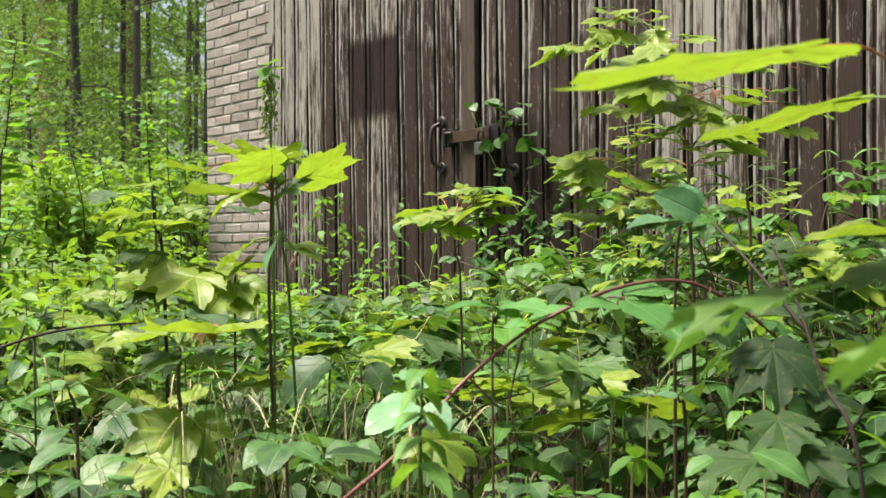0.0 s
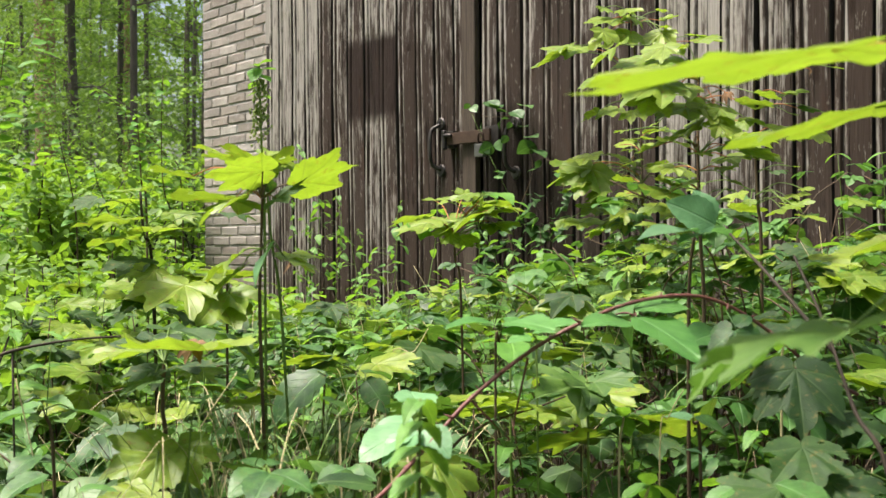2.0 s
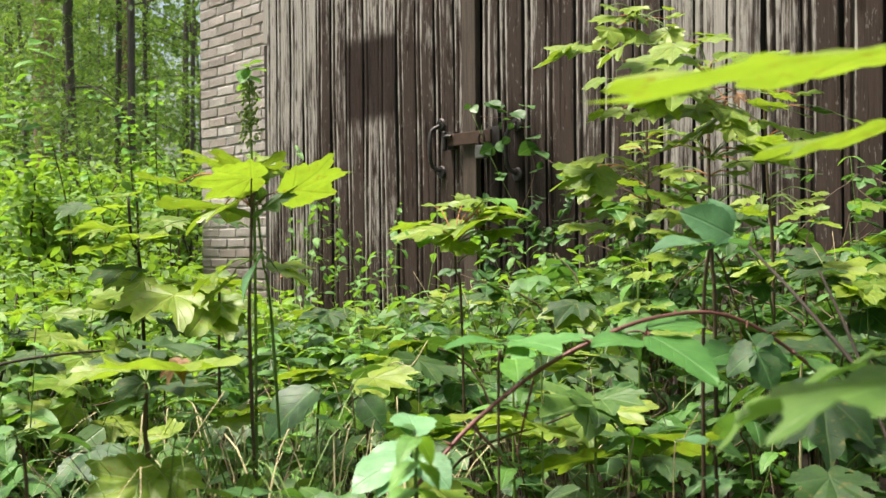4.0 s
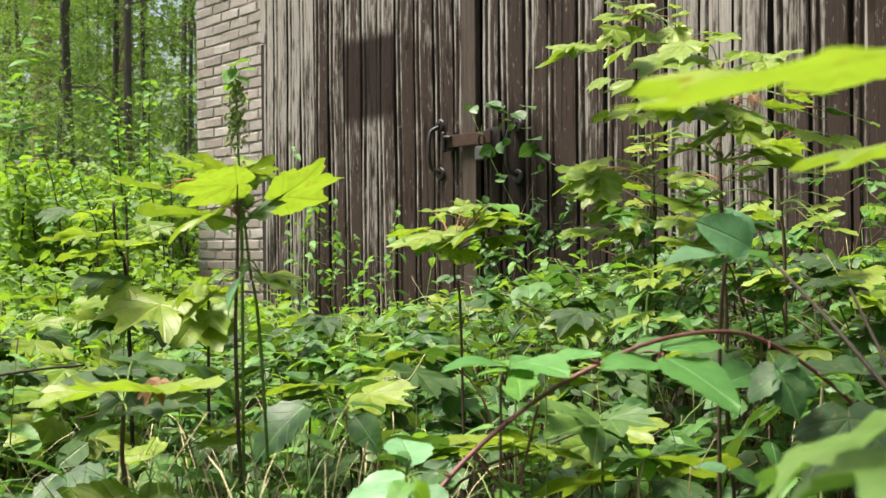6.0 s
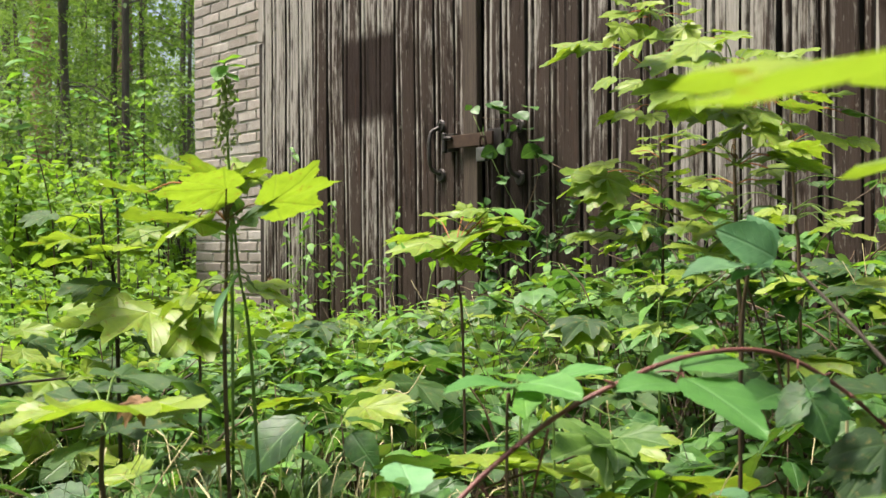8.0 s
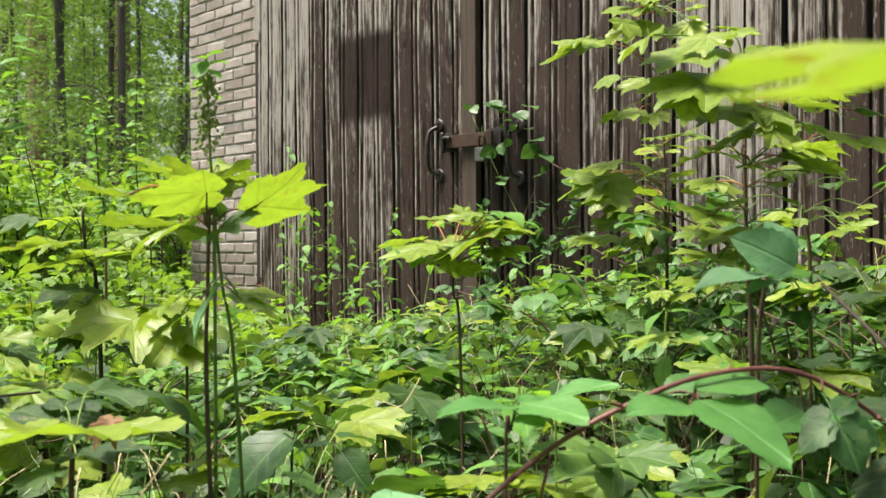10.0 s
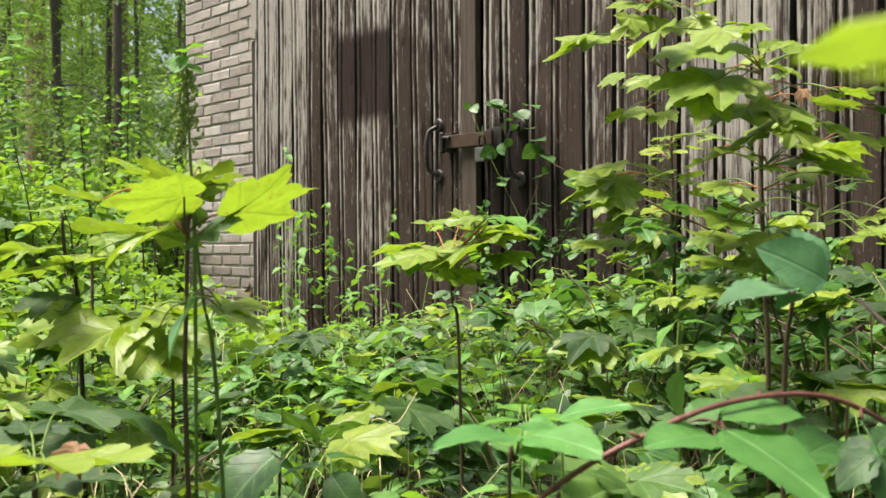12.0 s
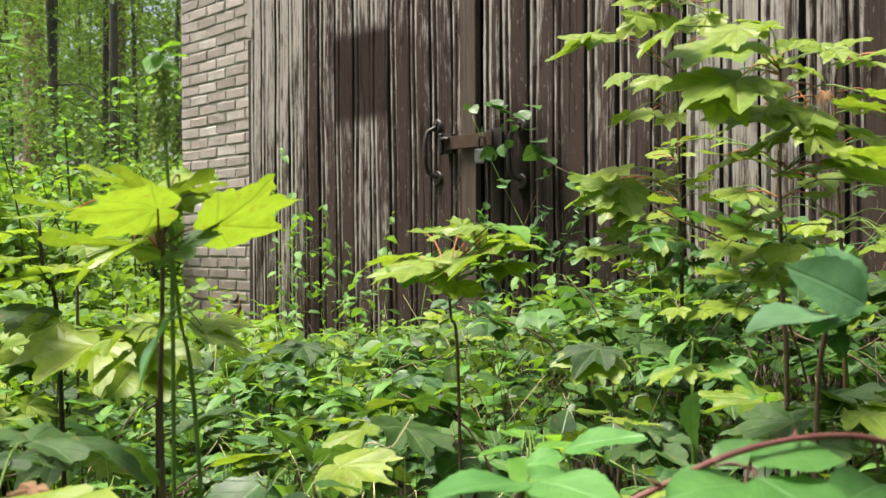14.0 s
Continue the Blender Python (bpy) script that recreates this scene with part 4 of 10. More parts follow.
# low yellow-green sapling
s2 = thing("sycamore_sapling", (4.637, -2.807, 0.000), "small sycamore seedling with yellow-green leaves near the ground", "sapling", "sycamore saplings")
tube("stem", [(4.637, -2.807, 0.000), (4.628, -2.808, 0.401), (4.626, -2.812, 0.473), (4.630, -2.811, 0.536)], 0.004, 0.0028, M_STEM_BROWN, s2, 6, 6, 0.06)
leaf_on(s2, SYC, (4.636, -2.842, 0.554), (4.626, -2.920, 0.539), 0, (4.630, -2.811, 0.536), M_STEM_GREEN)
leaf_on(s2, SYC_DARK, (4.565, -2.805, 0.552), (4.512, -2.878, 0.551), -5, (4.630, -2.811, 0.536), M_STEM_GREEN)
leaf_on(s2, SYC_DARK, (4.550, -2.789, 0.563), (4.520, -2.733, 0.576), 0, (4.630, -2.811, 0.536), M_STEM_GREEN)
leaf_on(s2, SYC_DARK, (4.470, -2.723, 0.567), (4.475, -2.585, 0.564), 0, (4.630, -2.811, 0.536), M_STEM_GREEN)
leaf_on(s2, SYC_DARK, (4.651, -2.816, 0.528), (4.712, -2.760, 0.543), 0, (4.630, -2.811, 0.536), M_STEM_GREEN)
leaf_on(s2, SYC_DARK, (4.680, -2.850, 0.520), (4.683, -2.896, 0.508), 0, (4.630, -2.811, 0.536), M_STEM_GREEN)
leaf_on(s2, SYC, (4.728, -2.836, 0.561), (4.847, -2.864, 0.572), 0, (4.630, -2.811, 0.536), M_STEM_GREEN)
leaf_on(s2, SYC, (4.698, -2.841, 0.425), (4.685, -2.924, 0.412), -35, (4.632, -2.812, 0.434), M_STEM_GREEN)
leaf_on(s2, SYC, (4.686, -2.816, 0.431), (4.730, -2.813, 0.388), 45, (4.632, -2.812, 0.434), M_STEM_GREEN)
leaf_on(s2, SYC, (4.751, -2.885, 0.388), (4.757, -2.958, 0.368), -25, (4.632, -2.812, 0.434), M_STEM_GREEN)
# saplings further back beside the pier
s3 = thing("sycamore_sapling", (3.740, -2.412, 0.000), "slender sycamore sapling with scattered lime leaves", "sapling", "sycamore saplings")
tube("stem", [(3.740, -2.412, 0.000), (3.772, -2.439, 0.622), (3.810, -2.475, 0.720), (3.810, -2.482, 0.804)], 0.005, 0.0025, M_STEM_DARK, s3, 6, 6, 0.06)
leaf_on(s3, SYC, (3.891, -2.539, 0.744), (3.849, -2.642, 0.740), 0, (3.812, -2.471, 0.710), M_STEM_GREEN)
leaf_on(s3, SYC, (3.838, -2.416, 0.726), (3.752, -2.483, 0.731), 0, (3.811, -2.471, 0.690), M_STEM_GREEN)
leaf_on(s3, SYC, (3.845, -2.401, 0.634), (3.855, -2.318, 0.608), 0, (3.812, -2.473, 0.599), M_STEM_GREEN)
leaf_on(s3, SYC, (3.865, -2.475, 0.642), (3.897, -2.527, 0.614), -30, (3.812, -2.473, 0.605), M_STEM_GREEN)
leaf_on(s3, SYC, (3.722, -2.429, 0.609), (3.715, -2.327, 0.621), 0, (3.813, -2.473, 0.575), M_STEM_GREEN)
leaf_on(s3, SYC, (3.702, -2.478, 0.809), (3.680, -2.407, 0.822), 0, (3.813, -2.471, 0.768), M_STEM_GREEN)
leaf_on(s3, SYC, (3.864, -2.481, 0.577), (3.871, -2.589, 0.590), 0, (3.814, -2.474, 0.539), M_STEM_GREEN)
leaf_on(s3, SYC, (3.935, -2.445, 0.613), (3.996, -2.554, 0.583), -10, (3.813, -2.473, 0.575), M_STEM_GREEN)
leaf_on(s3, SYC, (3.748, -2.492, 0.709), (3.678, -2.528, 0.697), 0, (3.811, -2.472, 0.672), M_STEM_GREEN)
leaf_on(s3, SYC, (3.800, -2.501, 0.786), (3.738, -2.519, 0.780), 0, (3.812, -2.471, 0.750), M_STEM_GREEN)
s4 = thing("sycamore_sapling", (3.805, -2.286, 0.000), "short sycamore sapling with pale leaves at the pier foot", "sapling", "sycamore saplings")
tube("stem", [(3.805, -2.286, 0.000), (3.798, -2.280, 0.543), (3.815, -2.285, 0.632)], 0.004, 0.0025, M_STEM_BROWN, s4, 6, 6, 0.06)
leaf_on(s4, SYC, (3.834, -2.292, 0.626), (3.769, -2.307, 0.655), 0, (3.815, -2.285, 0.632), M_STEM_GREEN)
leaf_on(s4, SYC, (3.801, -2.268, 0.621), (3.872, -2.243, 0.632), 0, (3.815, -2.285, 0.632), M_STEM_GREEN)
leaf_on(s4, SYC, (3.881, -2.331, 0.621), (3.893, -2.418, 0.626), -10, (3.815, -2.285, 0.632), M_STEM_GREEN)
leaf_on(s4, SYC, (3.887, -2.321, 0.590), (3.973, -2.334, 0.563), 20, (3.815, -2.285, 0.632), M_STEM_GREEN)
leaf_on(s4, SYC, (3.879, -2.338, 0.585), (3.948, -2.427, 0.531), -30, (3.815, -2.285, 0.632), M_STEM_GREEN)
# sapling before the middle of the doors
s5 = thing("sycamore_sapling", (4.308, -2.031, 0.000), "small sycamore sapling with pale sunlit leaves before the doors", "sapling", "sycamore saplings")
tube("stem", [(4.308, -2.031, 0.000), (4.304, -2.036, 0.574), (4.304, -2.049, 0.655), (4.318, -2.064, 0.715)], 0.003, 0.002, M_STEM_BROWN, s5, 6, 6, 0.06)
tube("stalk", [(4.318, -2.064, 0.715), (4.324, -2.041, 0.744), (4.350, -2.027, 0.774)], 0.0018, 0.001, M_STALK_RED, s5, 6, 6, 0.06)
leaf_on(s5, SYC, (4.360, -2.014, 0.755), (4.302, -2.116, 0.710), 0, (4.318, -2.064, 0.715), M_STALK_RED)
leaf_on(s5, SYC, (4.286, -1.994, 0.772), (4.317, -1.897, 0.770), 0, (4.318, -2.064, 0.715), M_STALK_RED)
leaf_on(s5, SYC, (4.267, -2.098, 0.745), (4.208, -2.143, 0.733), 0, (4.318, -2.064, 0.715), M_STALK_RED)
leaf_on(s5, SYC, (4.328, -2.133, 0.732), (4.323, -2.205, 0.710), -8, (4.318, -2.064, 0.715), M_STALK_RED)
leaf_on(s5, SYC, (4.332, -2.017, 0.767), (4.336, -2.014, 0.792), 0, (4.318, -2.064, 0.715), M_STALK_RED)
leaf_on(s5, SYC, (4.278, -2.005, 0.789), (4.254, -2.004, 0.805), 0, (4.318, -2.064, 0.715), M_STALK_RED)
leaf_on(s5, SYC, (4.330, -2.081, 0.712), (4.342, -2.113, 0.692), -30, (4.318, -2.064, 0.715), M_STALK_RED)
leaf_on(s5, SYC, (4.342, -2.066, 0.701), (4.379, -2.067, 0.685), 20, (4.318, -2.064, 0.715), M_STALK_RED)
leaf_on(s5, SYC, (4.201, -2.021, 0.780), (4.193, -1.968, 0.790), 0, (4.318, -2.064, 0.715), M_STALK_RED)
leaf_on(s5, SYC, (4.348, -1.997, 0.735), (4.377, -1.962, 0.712), 0, (4.318, -2.064, 0.715), M_STALK_RED)
# tall saplings on the other side, in front of the right leaf
s6 = thing("sycamore_sapling", (3.943, -1.112, 0.000), "young sycamore with pale drooping leaves close to the boards", "sapling", "sycamore saplings")
tube("stem", [(3.943, -1.112, 0.000), (3.943, -1.112, 0.569), (3.941, -1.113, 0.777), (3.938, -1.115, 0.955), (3.936, -1.116, 1.087), (3.994, -1.203, 1.211), (4.022, -1.247, 1.328)], 0.005, 0.0022, M_STEM_BROWN, s6, 6, 6, 0.06)
leaf_on(s6, SYC, (3.934, -1.351, 1.189), (3.910, -1.444, 1.168), -14, (3.949, -1.148, 1.136), M_STALK_RED)
leaf_on(s6, SYC, (3.927, -1.400, 1.167), (3.895, -1.469, 1.130), 8.41267, (3.949, -1.148, 1.136), M_STEM_GREEN)
leaf_on(s6, SYC, (3.972, -1.405, 1.187), (3.938, -1.448, 1.161), -11.0269, (3.949, -1.148, 1.136), M_STEM_GREEN)
leaf_on(s6, SYC, (4.006, -1.302, 1.257), (4.020, -1.371, 1.234), -15, (4.005, -1.221, 1.259), M_STALK_RED)
leaf_on(s6, SYC, (4.059, -1.276, 1.268), (4.044, -1.317, 1.243), 3.55532, (4.005, -1.221, 1.259), M_STEM_GREEN)
leaf_on(s6, SYC, (4.000, -1.309, 1.216), (4.040, -1.347, 1.174), 14.4, (4.005, -1.221, 1.259), M_STALK_RED)
leaf_on(s6, SYC, (4.047, -1.368, 1.215), (4.080, -1.384, 1.176), -9.02188, (4.005, -1.221, 1.259), M_STEM_GREEN)
leaf_on(s6, SYC, (4.039, -1.260, 1.221), (4.080, -1.296, 1.180), -20, (4.004, -1.222, 1.276), M_STALK_RED)
leaf_on(s6, SYC, (4.100, -1.213, 1.220), (4.120, -1.251, 1.175), 2.02627, (4.004, -1.222, 1.276), M_STEM_GREEN)
leaf_on(s6, SYC, (4.092, -1.219, 1.215), (4.116, -1.249, 1.175), -1.9308, (4.004, -1.222, 1.276), M_STEM_GREEN)
leaf_on(s6, SYC, (4.063, -1.170, 1.260), (4.097, -1.144, 1.269), 20, (4.005, -1.221, 1.250), M_STALK_RED)
leaf_on(s6, SYC, (4.107, -1.223, 1.232), (4.124, -1.203, 1.231), 0.96941, (4.005, -1.221, 1.250), M_STEM_GREEN)
leaf_on(s6, SYC, (4.061, -1.179, 1.285), (4.089, -1.176, 1.283), -8.32522, (4.005, -1.221, 1.250), M_STEM_GREEN)
leaf_on(s6, SYC, (4.031, -1.270, 1.280), (4.084, -1.290, 1.264), 10, (4.004, -1.222, 1.284), M_STALK_RED)
leaf_on(s6, SYC, (4.016, -1.243, 1.268), (4.059, -1.255, 1.243), -11.1726, (4.004, -1.222, 1.284), M_STEM_GREEN)
leaf_on(s6, SYC, (3.986, -1.309, 1.289), (4.019, -1.314, 1.270), -4.73012, (4.004, -1.222, 1.284), M_STEM_GREEN)
leaf_on(s6, SYC, (4.129, -1.106, 1.204), (4.165, -1.042, 1.224), 18, (3.962, -1.163, 1.168), M_STALK_RED)
leaf_on(s6, SYC, (4.098, -1.079, 1.227), (4.082, -1.027, 1.227), 12.8763, (3.962, -1.163, 1.168), M_STEM_GREEN)
leaf_on(s6, SYC, (4.007, -1.286, 1.030), (3.995, -1.345, 1.006), -14, (3.944, -1.122, 1.042), M_STALK_RED)
leaf_on(s6, SYC, (4.046, -1.262, 1.021), (4.070, -1.297, 0.993), 8.90198, (3.944, -1.122, 1.042), M_STEM_GREEN)
leaf_on(s6, SYC, (3.991, -1.337, 1.022), (3.962, -1.362, 0.996), 12.9308, (3.944, -1.122, 1.042), M_STEM_GREEN)
leaf_on(s6, SYC, (3.952, -1.204, 1.111), (3.951, -1.274, 1.077), -14, (3.944, -1.122, 1.095), M_STALK_RED)
leaf_on(s6, SYC, (3.902, -1.255, 1.120), (3.892, -1.296, 1.088), -11.2811, (3.944, -1.122, 1.095), M_STEM_GREEN)
leaf_on(s6, SYC, (4.023, -1.231, 1.087), (3.996, -1.258, 1.058), -9.27723, (3.944, -1.122, 1.095), M_STEM_GREEN)
leaf_on(s6, SYC, (4.029, -1.260, 0.898), (4.016, -1.319, 0.912), -24, (3.945, -1.123, 0.892), M_STALK_RED)
leaf_on(s6, SYC, (3.957, -1.274, 0.884), (3.979, -1.300, 0.883), 0.818764, (3.945, -1.123, 0.892), M_STEM_GREEN)
leaf_on(s6, SYC, (4.060, -1.280, 0.924), (4.052, -1.314, 0.923), -2.50257, (3.945, -1.123, 0.892), M_STEM_GREEN)
leaf_on(s6, SYC, (3.965, -1.331, 0.881), (3.987, -1.409, 0.802), -24, (3.945, -1.123, 0.866), M_STALK_RED)
leaf_on(s6, SYC, (3.939, -1.299, 0.884), (3.951, -1.340, 0.828), -6.87698, (3.945, -1.123, 0.866), M_STEM_GREEN)
leaf_on(s6, SYC, (3.918, -1.323, 0.890), (3.930, -1.405, 0.872), -14, (3.945, -1.123, 0.866), M_STALK_RED)
leaf_on(s6, SYC, (3.911, -1.290, 0.870), (3.871, -1.341, 0.839), 1.82964, (3.945, -1.123, 0.866), M_STEM_GREEN)
leaf_on(s6, SYC, (3.969, -1.343, 0.911), (3.995, -1.400, 0.882), 6.85234, (3.945, -1.123, 0.866), M_STEM_GREEN)
leaf_on(s6, SYC, (3.867, -1.124, 0.955), (3.900, -1.082, 0.968), 15, (3.944, -1.123, 0.936), M_STALK_RED)
leaf_on(s6, SYC, (3.849, -1.077, 0.975), (3.845, -1.044, 0.975), 4.39345, (3.944, -1.123, 0.936), M_STEM_GREEN)
leaf_on(s6, SYC, (3.907, -1.104, 0.971), (3.929, -1.073, 0.970), 5.20688, (3.944, -1.123, 0.936), M_STEM_GREEN)
leaf_on(s6, SYC, (3.795, -1.072, 0.863), (3.789, -1.123, 0.837), 9, (3.945, -1.123, 0.848), M_STALK_RED)
leaf_on(s6, SYC, (3.739, -1.025, 0.880), (3.744, -1.052, 0.858), 11.1712, (3.945, -1.123, 0.848), M_STEM_GREEN)
leaf_on(s6, SYC, (3.893, -1.125, 0.823), (3.965, -1.122, 0.809), 15, (3.945, -1.123, 0.813), M_STALK_RED)
leaf_on(s6, SYC, (3.922, -1.184, 0.802), (3.969, -1.169, 0.780), 6.90185, (3.945, -1.123, 0.813), M_STEM_GREEN)
leaf_on(s6, SYC, (3.941, -1.063, 0.991), (3.965, -1.120, 0.993), 6, (3.944, -1.123, 0.971), M_STALK_RED)
leaf_on(s6, SYC, (3.877, -1.030, 0.961), (3.907, -1.046, 0.954), 8.67643, (3.944, -1.123, 0.971), M_STEM_GREEN)
leaf_on(s6, SYC, (3.970, -1.035, 0.991), (4.002, -1.052, 0.983), 4.80149, (3.944, -1.123, 0.971), M_STEM_GREEN)
leaf_on(s6, SYC, (3.919, -1.256, 0.746), (3.934, -1.324, 0.735), -15, (3.945, -1.123, 0.760), M_STEM_GREEN)
leaf_on(s6, SYC, (3.969, -1.275, 0.743), (3.947, -1.305, 0.727), 2.64563, (3.945, -1.123, 0.760), M_STEM_GREEN)
leaf_on(s6, SYC, (4.029, -1.261, 0.747), (4.069, -1.253, 0.761), 20, (3.945, -1.123, 0.760), M_STEM_GREEN)
leaf_on(s6, SYC, (4.049, -1.309, 0.737), (4.070, -1.292, 0.739), -13.7046, (3.945, -1.123, 0.760), M_STEM_GREEN)
leaf_on(s6, SYC_DARK, (4.066, -1.214, 0.714), (4.108, -1.203, 0.728), -12, (3.945, -1.124, 0.698), M_STEM_GREEN)
leaf_on(s6, SYC, (4.077, -1.222, 0.728), (4.103, -1.225, 0.729), -0.373744, (3.945, -1.124, 0.698), M_STEM_GREEN)
leaf_on(s6, SYC, (4.126, -1.265, 0.691), (4.156, -1.250, 0.692), 0.34929, (3.945, -1.124, 0.698), M_STEM_GREEN)
leaf_on(s6, SYC, (4.028, -1.278, 0.689), (4.041, -1.350, 0.681), 9, (3.946, -1.124, 0.689), M_STEM_GREEN)
leaf_on(s6, SYC, (3.987, -1.237, 0.671), (3.977, -1.292, 0.651), -2.171, (3.946, -1.124, 0.689), M_STEM_GREEN)
leaf_on(s6, SYC, (4.113, -1.333, 0.655), (4.131, -1.397, 0.649), 9, (3.946, -1.124, 0.671), M_STEM_GREEN)
leaf_on(s6, SYC, (4.161, -1.380, 0.633), (4.172, -1.420, 0.618), 1.17216, (3.946, -1.124, 0.671), M_STEM_GREEN)
leaf_on(s6, SYC, (4.171, -1.314, 0.626), (4.168, -1.359, 0.610), -0.377813, (3.946, -1.124, 0.671), M_STEM_GREEN)
leaf_on(s6, SYC, (3.958, -1.357, 0.838), (3.963, -1.412, 0.825), 12, (3.945, -1.123, 0.848), M_STEM_GREEN)
leaf_on(s6, SYC, (3.912, -1.392, 0.854), (3.905, -1.433, 0.834), 13.6025, (3.945, -1.123, 0.848), M_STEM_GREEN)
leaf_on(s6, SYC, (3.994, -1.311, 0.802), (3.998, -1.367, 0.783), -20, (3.945, -1.123, 0.813), M_STEM_GREEN)
leaf_on(s6, SYC, (4.009, -1.337, 0.822), (4.009, -1.381, 0.796), -5.44179, (3.945, -1.123, 0.813), M_STEM_GREEN)
leaf_on(s6, SYC, (3.864, -1.315, 0.882), (3.876, -1.360, 0.885), 12, (3.945, -1.123, 0.883), M_STEM_GREEN)
leaf_on(s6, SYC, (3.873, -1.331, 0.859), (3.893, -1.352, 0.853), 4.53843, (3.945, -1.123, 0.883), M_STEM_GREEN)
leaf_on(s6, SYC, (4.059, -1.310, 0.768), (4.063, -1.366, 0.751), -20, (3.945, -1.123, 0.777), M_STEM_GREEN)
leaf_on(s6, SYC, (4.005, -1.286, 0.745), (4.031, -1.310, 0.725), 2.12751, (3.945, -1.123, 0.777), M_STEM_GREEN)
leaf_on(s6, SYC, (4.045, -1.298, 0.743), (4.041, -1.343, 0.718), -8.96908, (3.945, -1.123, 0.777), M_STEM_GREEN)
leaf_on(s6, SYC, (3.944, -1.294, 0.779), (3.948, -1.351, 0.762), -20, (3.945, -1.123, 0.786), M_STEM_GREEN)
leaf_on(s6, SYC, (3.905, -1.363, 0.749), (3.938, -1.391, 0.726), 8.43093, (3.945, -1.123, 0.786), M_STEM_GREEN)
leaf_on(s6, SYC, (3.978, -1.247, 0.755), (3.987, -1.284, 0.735), 2.06821, (3.945, -1.123, 0.786), M_STEM_GREEN)
leaf_on(s6, SYC, (4.082, -1.198, 0.845), (4.129, -1.200, 0.850), -12, (3.945, -1.123, 0.848), M_STEM_GREEN)
leaf_on(s6, SYC, (4.143, -1.250, 0.850), (4.176, -1.240, 0.845), 3.30028, (3.945, -1.123, 0.848), M_STEM_GREEN)
leaf_on(s6, SYC, (4.137, -1.291, 0.770), (4.181, -1.297, 0.759), -12, (3.945, -1.123, 0.777), M_STEM_GREEN)
leaf_on(s6, SYC, (4.195, -1.313, 0.771), (4.222, -1.296, 0.755), -5.32906, (3.945, -1.123, 0.777), M_STEM_GREEN)
leaf_on(s6, SYC, (4.112, -1.326, 0.773), (4.137, -1.303, 0.756), -2.79393, (3.945, -1.123, 0.777), M_STEM_GREEN)
leaf_on(s6, SYC, (4.063, -1.303, 0.886), (4.108, -1.308, 0.897), 20, (3.945, -1.123, 0.892), M_STEM_GREEN)
leaf_on(s6, SYC, (4.046, -1.306, 0.857), (4.069, -1.325, 0.856), 5.4121, (3.945, -1.123, 0.892), M_STEM_GREEN)
leaf_on(s6, SYC, (3.953, -1.364, 0.740), (3.958, -1.419, 0.736), -20, (3.945, -1.124, 0.742), M_STEM_GREEN)
leaf_on(s6, SYC, (4.023, -1.357, 0.719), (3.995, -1.391, 0.705), 13.6589, (3.945, -1.124, 0.742), M_STEM_GREEN)
leaf_on(s6, SYC, (4.015, -1.363, 0.726), (3.996, -1.389, 0.715), -7.77948, (3.945, -1.124, 0.742), M_STEM_GREEN)
leaf_on(s6, SYC, (4.012, -1.125, 0.892), (4.020, -1.177, 0.897), 12, (3.945, -1.123, 0.892), M_STEM_GREEN)
leaf_on(s6, SYC, (4.053, -1.170, 0.875), (4.045, -1.211, 0.869), -9.42705, (3.945, -1.123, 0.892), M_STEM_GREEN)
leaf_on(s6, SYC, (4.088, -1.354, 0.842), (4.132, -1.359, 0.849), -12, (3.945, -1.123, 0.848), M_STEM_GREEN)
leaf_on(s6, SYC, (4.101, -1.300, 0.825), (4.126, -1.302, 0.823), -11.2906, (3.945, -1.123, 0.848), M_STEM_GREEN)
s7 = thing("sycamore_sapling", (4.686, -1.769, 0.000), "tall young sycamore with tiers of lime-green leaves", "sapling", "sycamore saplings")
tube("stem", [(4.686, -1.769, 0.000), (4.686, -1.769, 0.564), (4.683, -1.772, 0.666), (4.680, -1.775, 0.822), (4.673, -1.766, 0.919), (4.674, -1.764, 0.994), (4.683, -1.769, 1.020)], 0.0042, 0.002, M_STEM_BROWN, s7, 6, 6, 0.06)
leaf_on(s7, SYC, (4.686, -1.883, 1.018), (4.682, -1.972, 0.987), -16, (4.676, -1.769, 0.998), M_STALK_RED)
leaf_on(s7, SYC, (4.651, -1.949, 1.042), (4.626, -2.002, 1.006), 5.65553, (4.676, -1.769, 0.998), M_STEM_GREEN)
leaf_on(s7, SYC, (4.695, -1.882, 1.039), (4.728, -1.926, 1.005), 1.67882, (4.676, -1.769, 0.998), M_STEM_GREEN)
leaf_on(s7, SYC, (4.704, -1.898, 0.969), (4.704, -2.002, 0.934), -24, (4.676, -1.769, 0.993), M_STALK_RED)
leaf_on(s7, SYC, (4.693, -1.921, 0.944), (4.727, -1.968, 0.910), -12.1016, (4.676, -1.769, 0.993), M_STEM_GREEN)
leaf_on(s7, SYC, (4.694, -1.846, 0.972), (4.716, -1.921, 0.948), -14, (4.676, -1.769, 0.990), M_STALK_RED)
leaf_on(s7, SYC, (4.658, -1.881, 0.975), (4.691, -1.905, 0.952), -3.16944, (4.676, -1.769, 0.990), M_STEM_GREEN)
leaf_on(s7, SYC, (4.686, -1.813, 1.013), (4.704, -1.851, 1.017), -20, (4.676, -1.769, 0.998), M_STALK_RED)
leaf_on(s7, SYC, (4.741, -1.878, 1.034), (4.738, -1.898, 1.031), 9.76049, (4.676, -1.769, 0.998), M_STEM_GREEN)
leaf_on(s7, SYC, (4.728, -1.851, 1.012), (4.738, -1.875, 1.008), -8.81733, (4.676, -1.769, 0.998), M_STEM_GREEN)
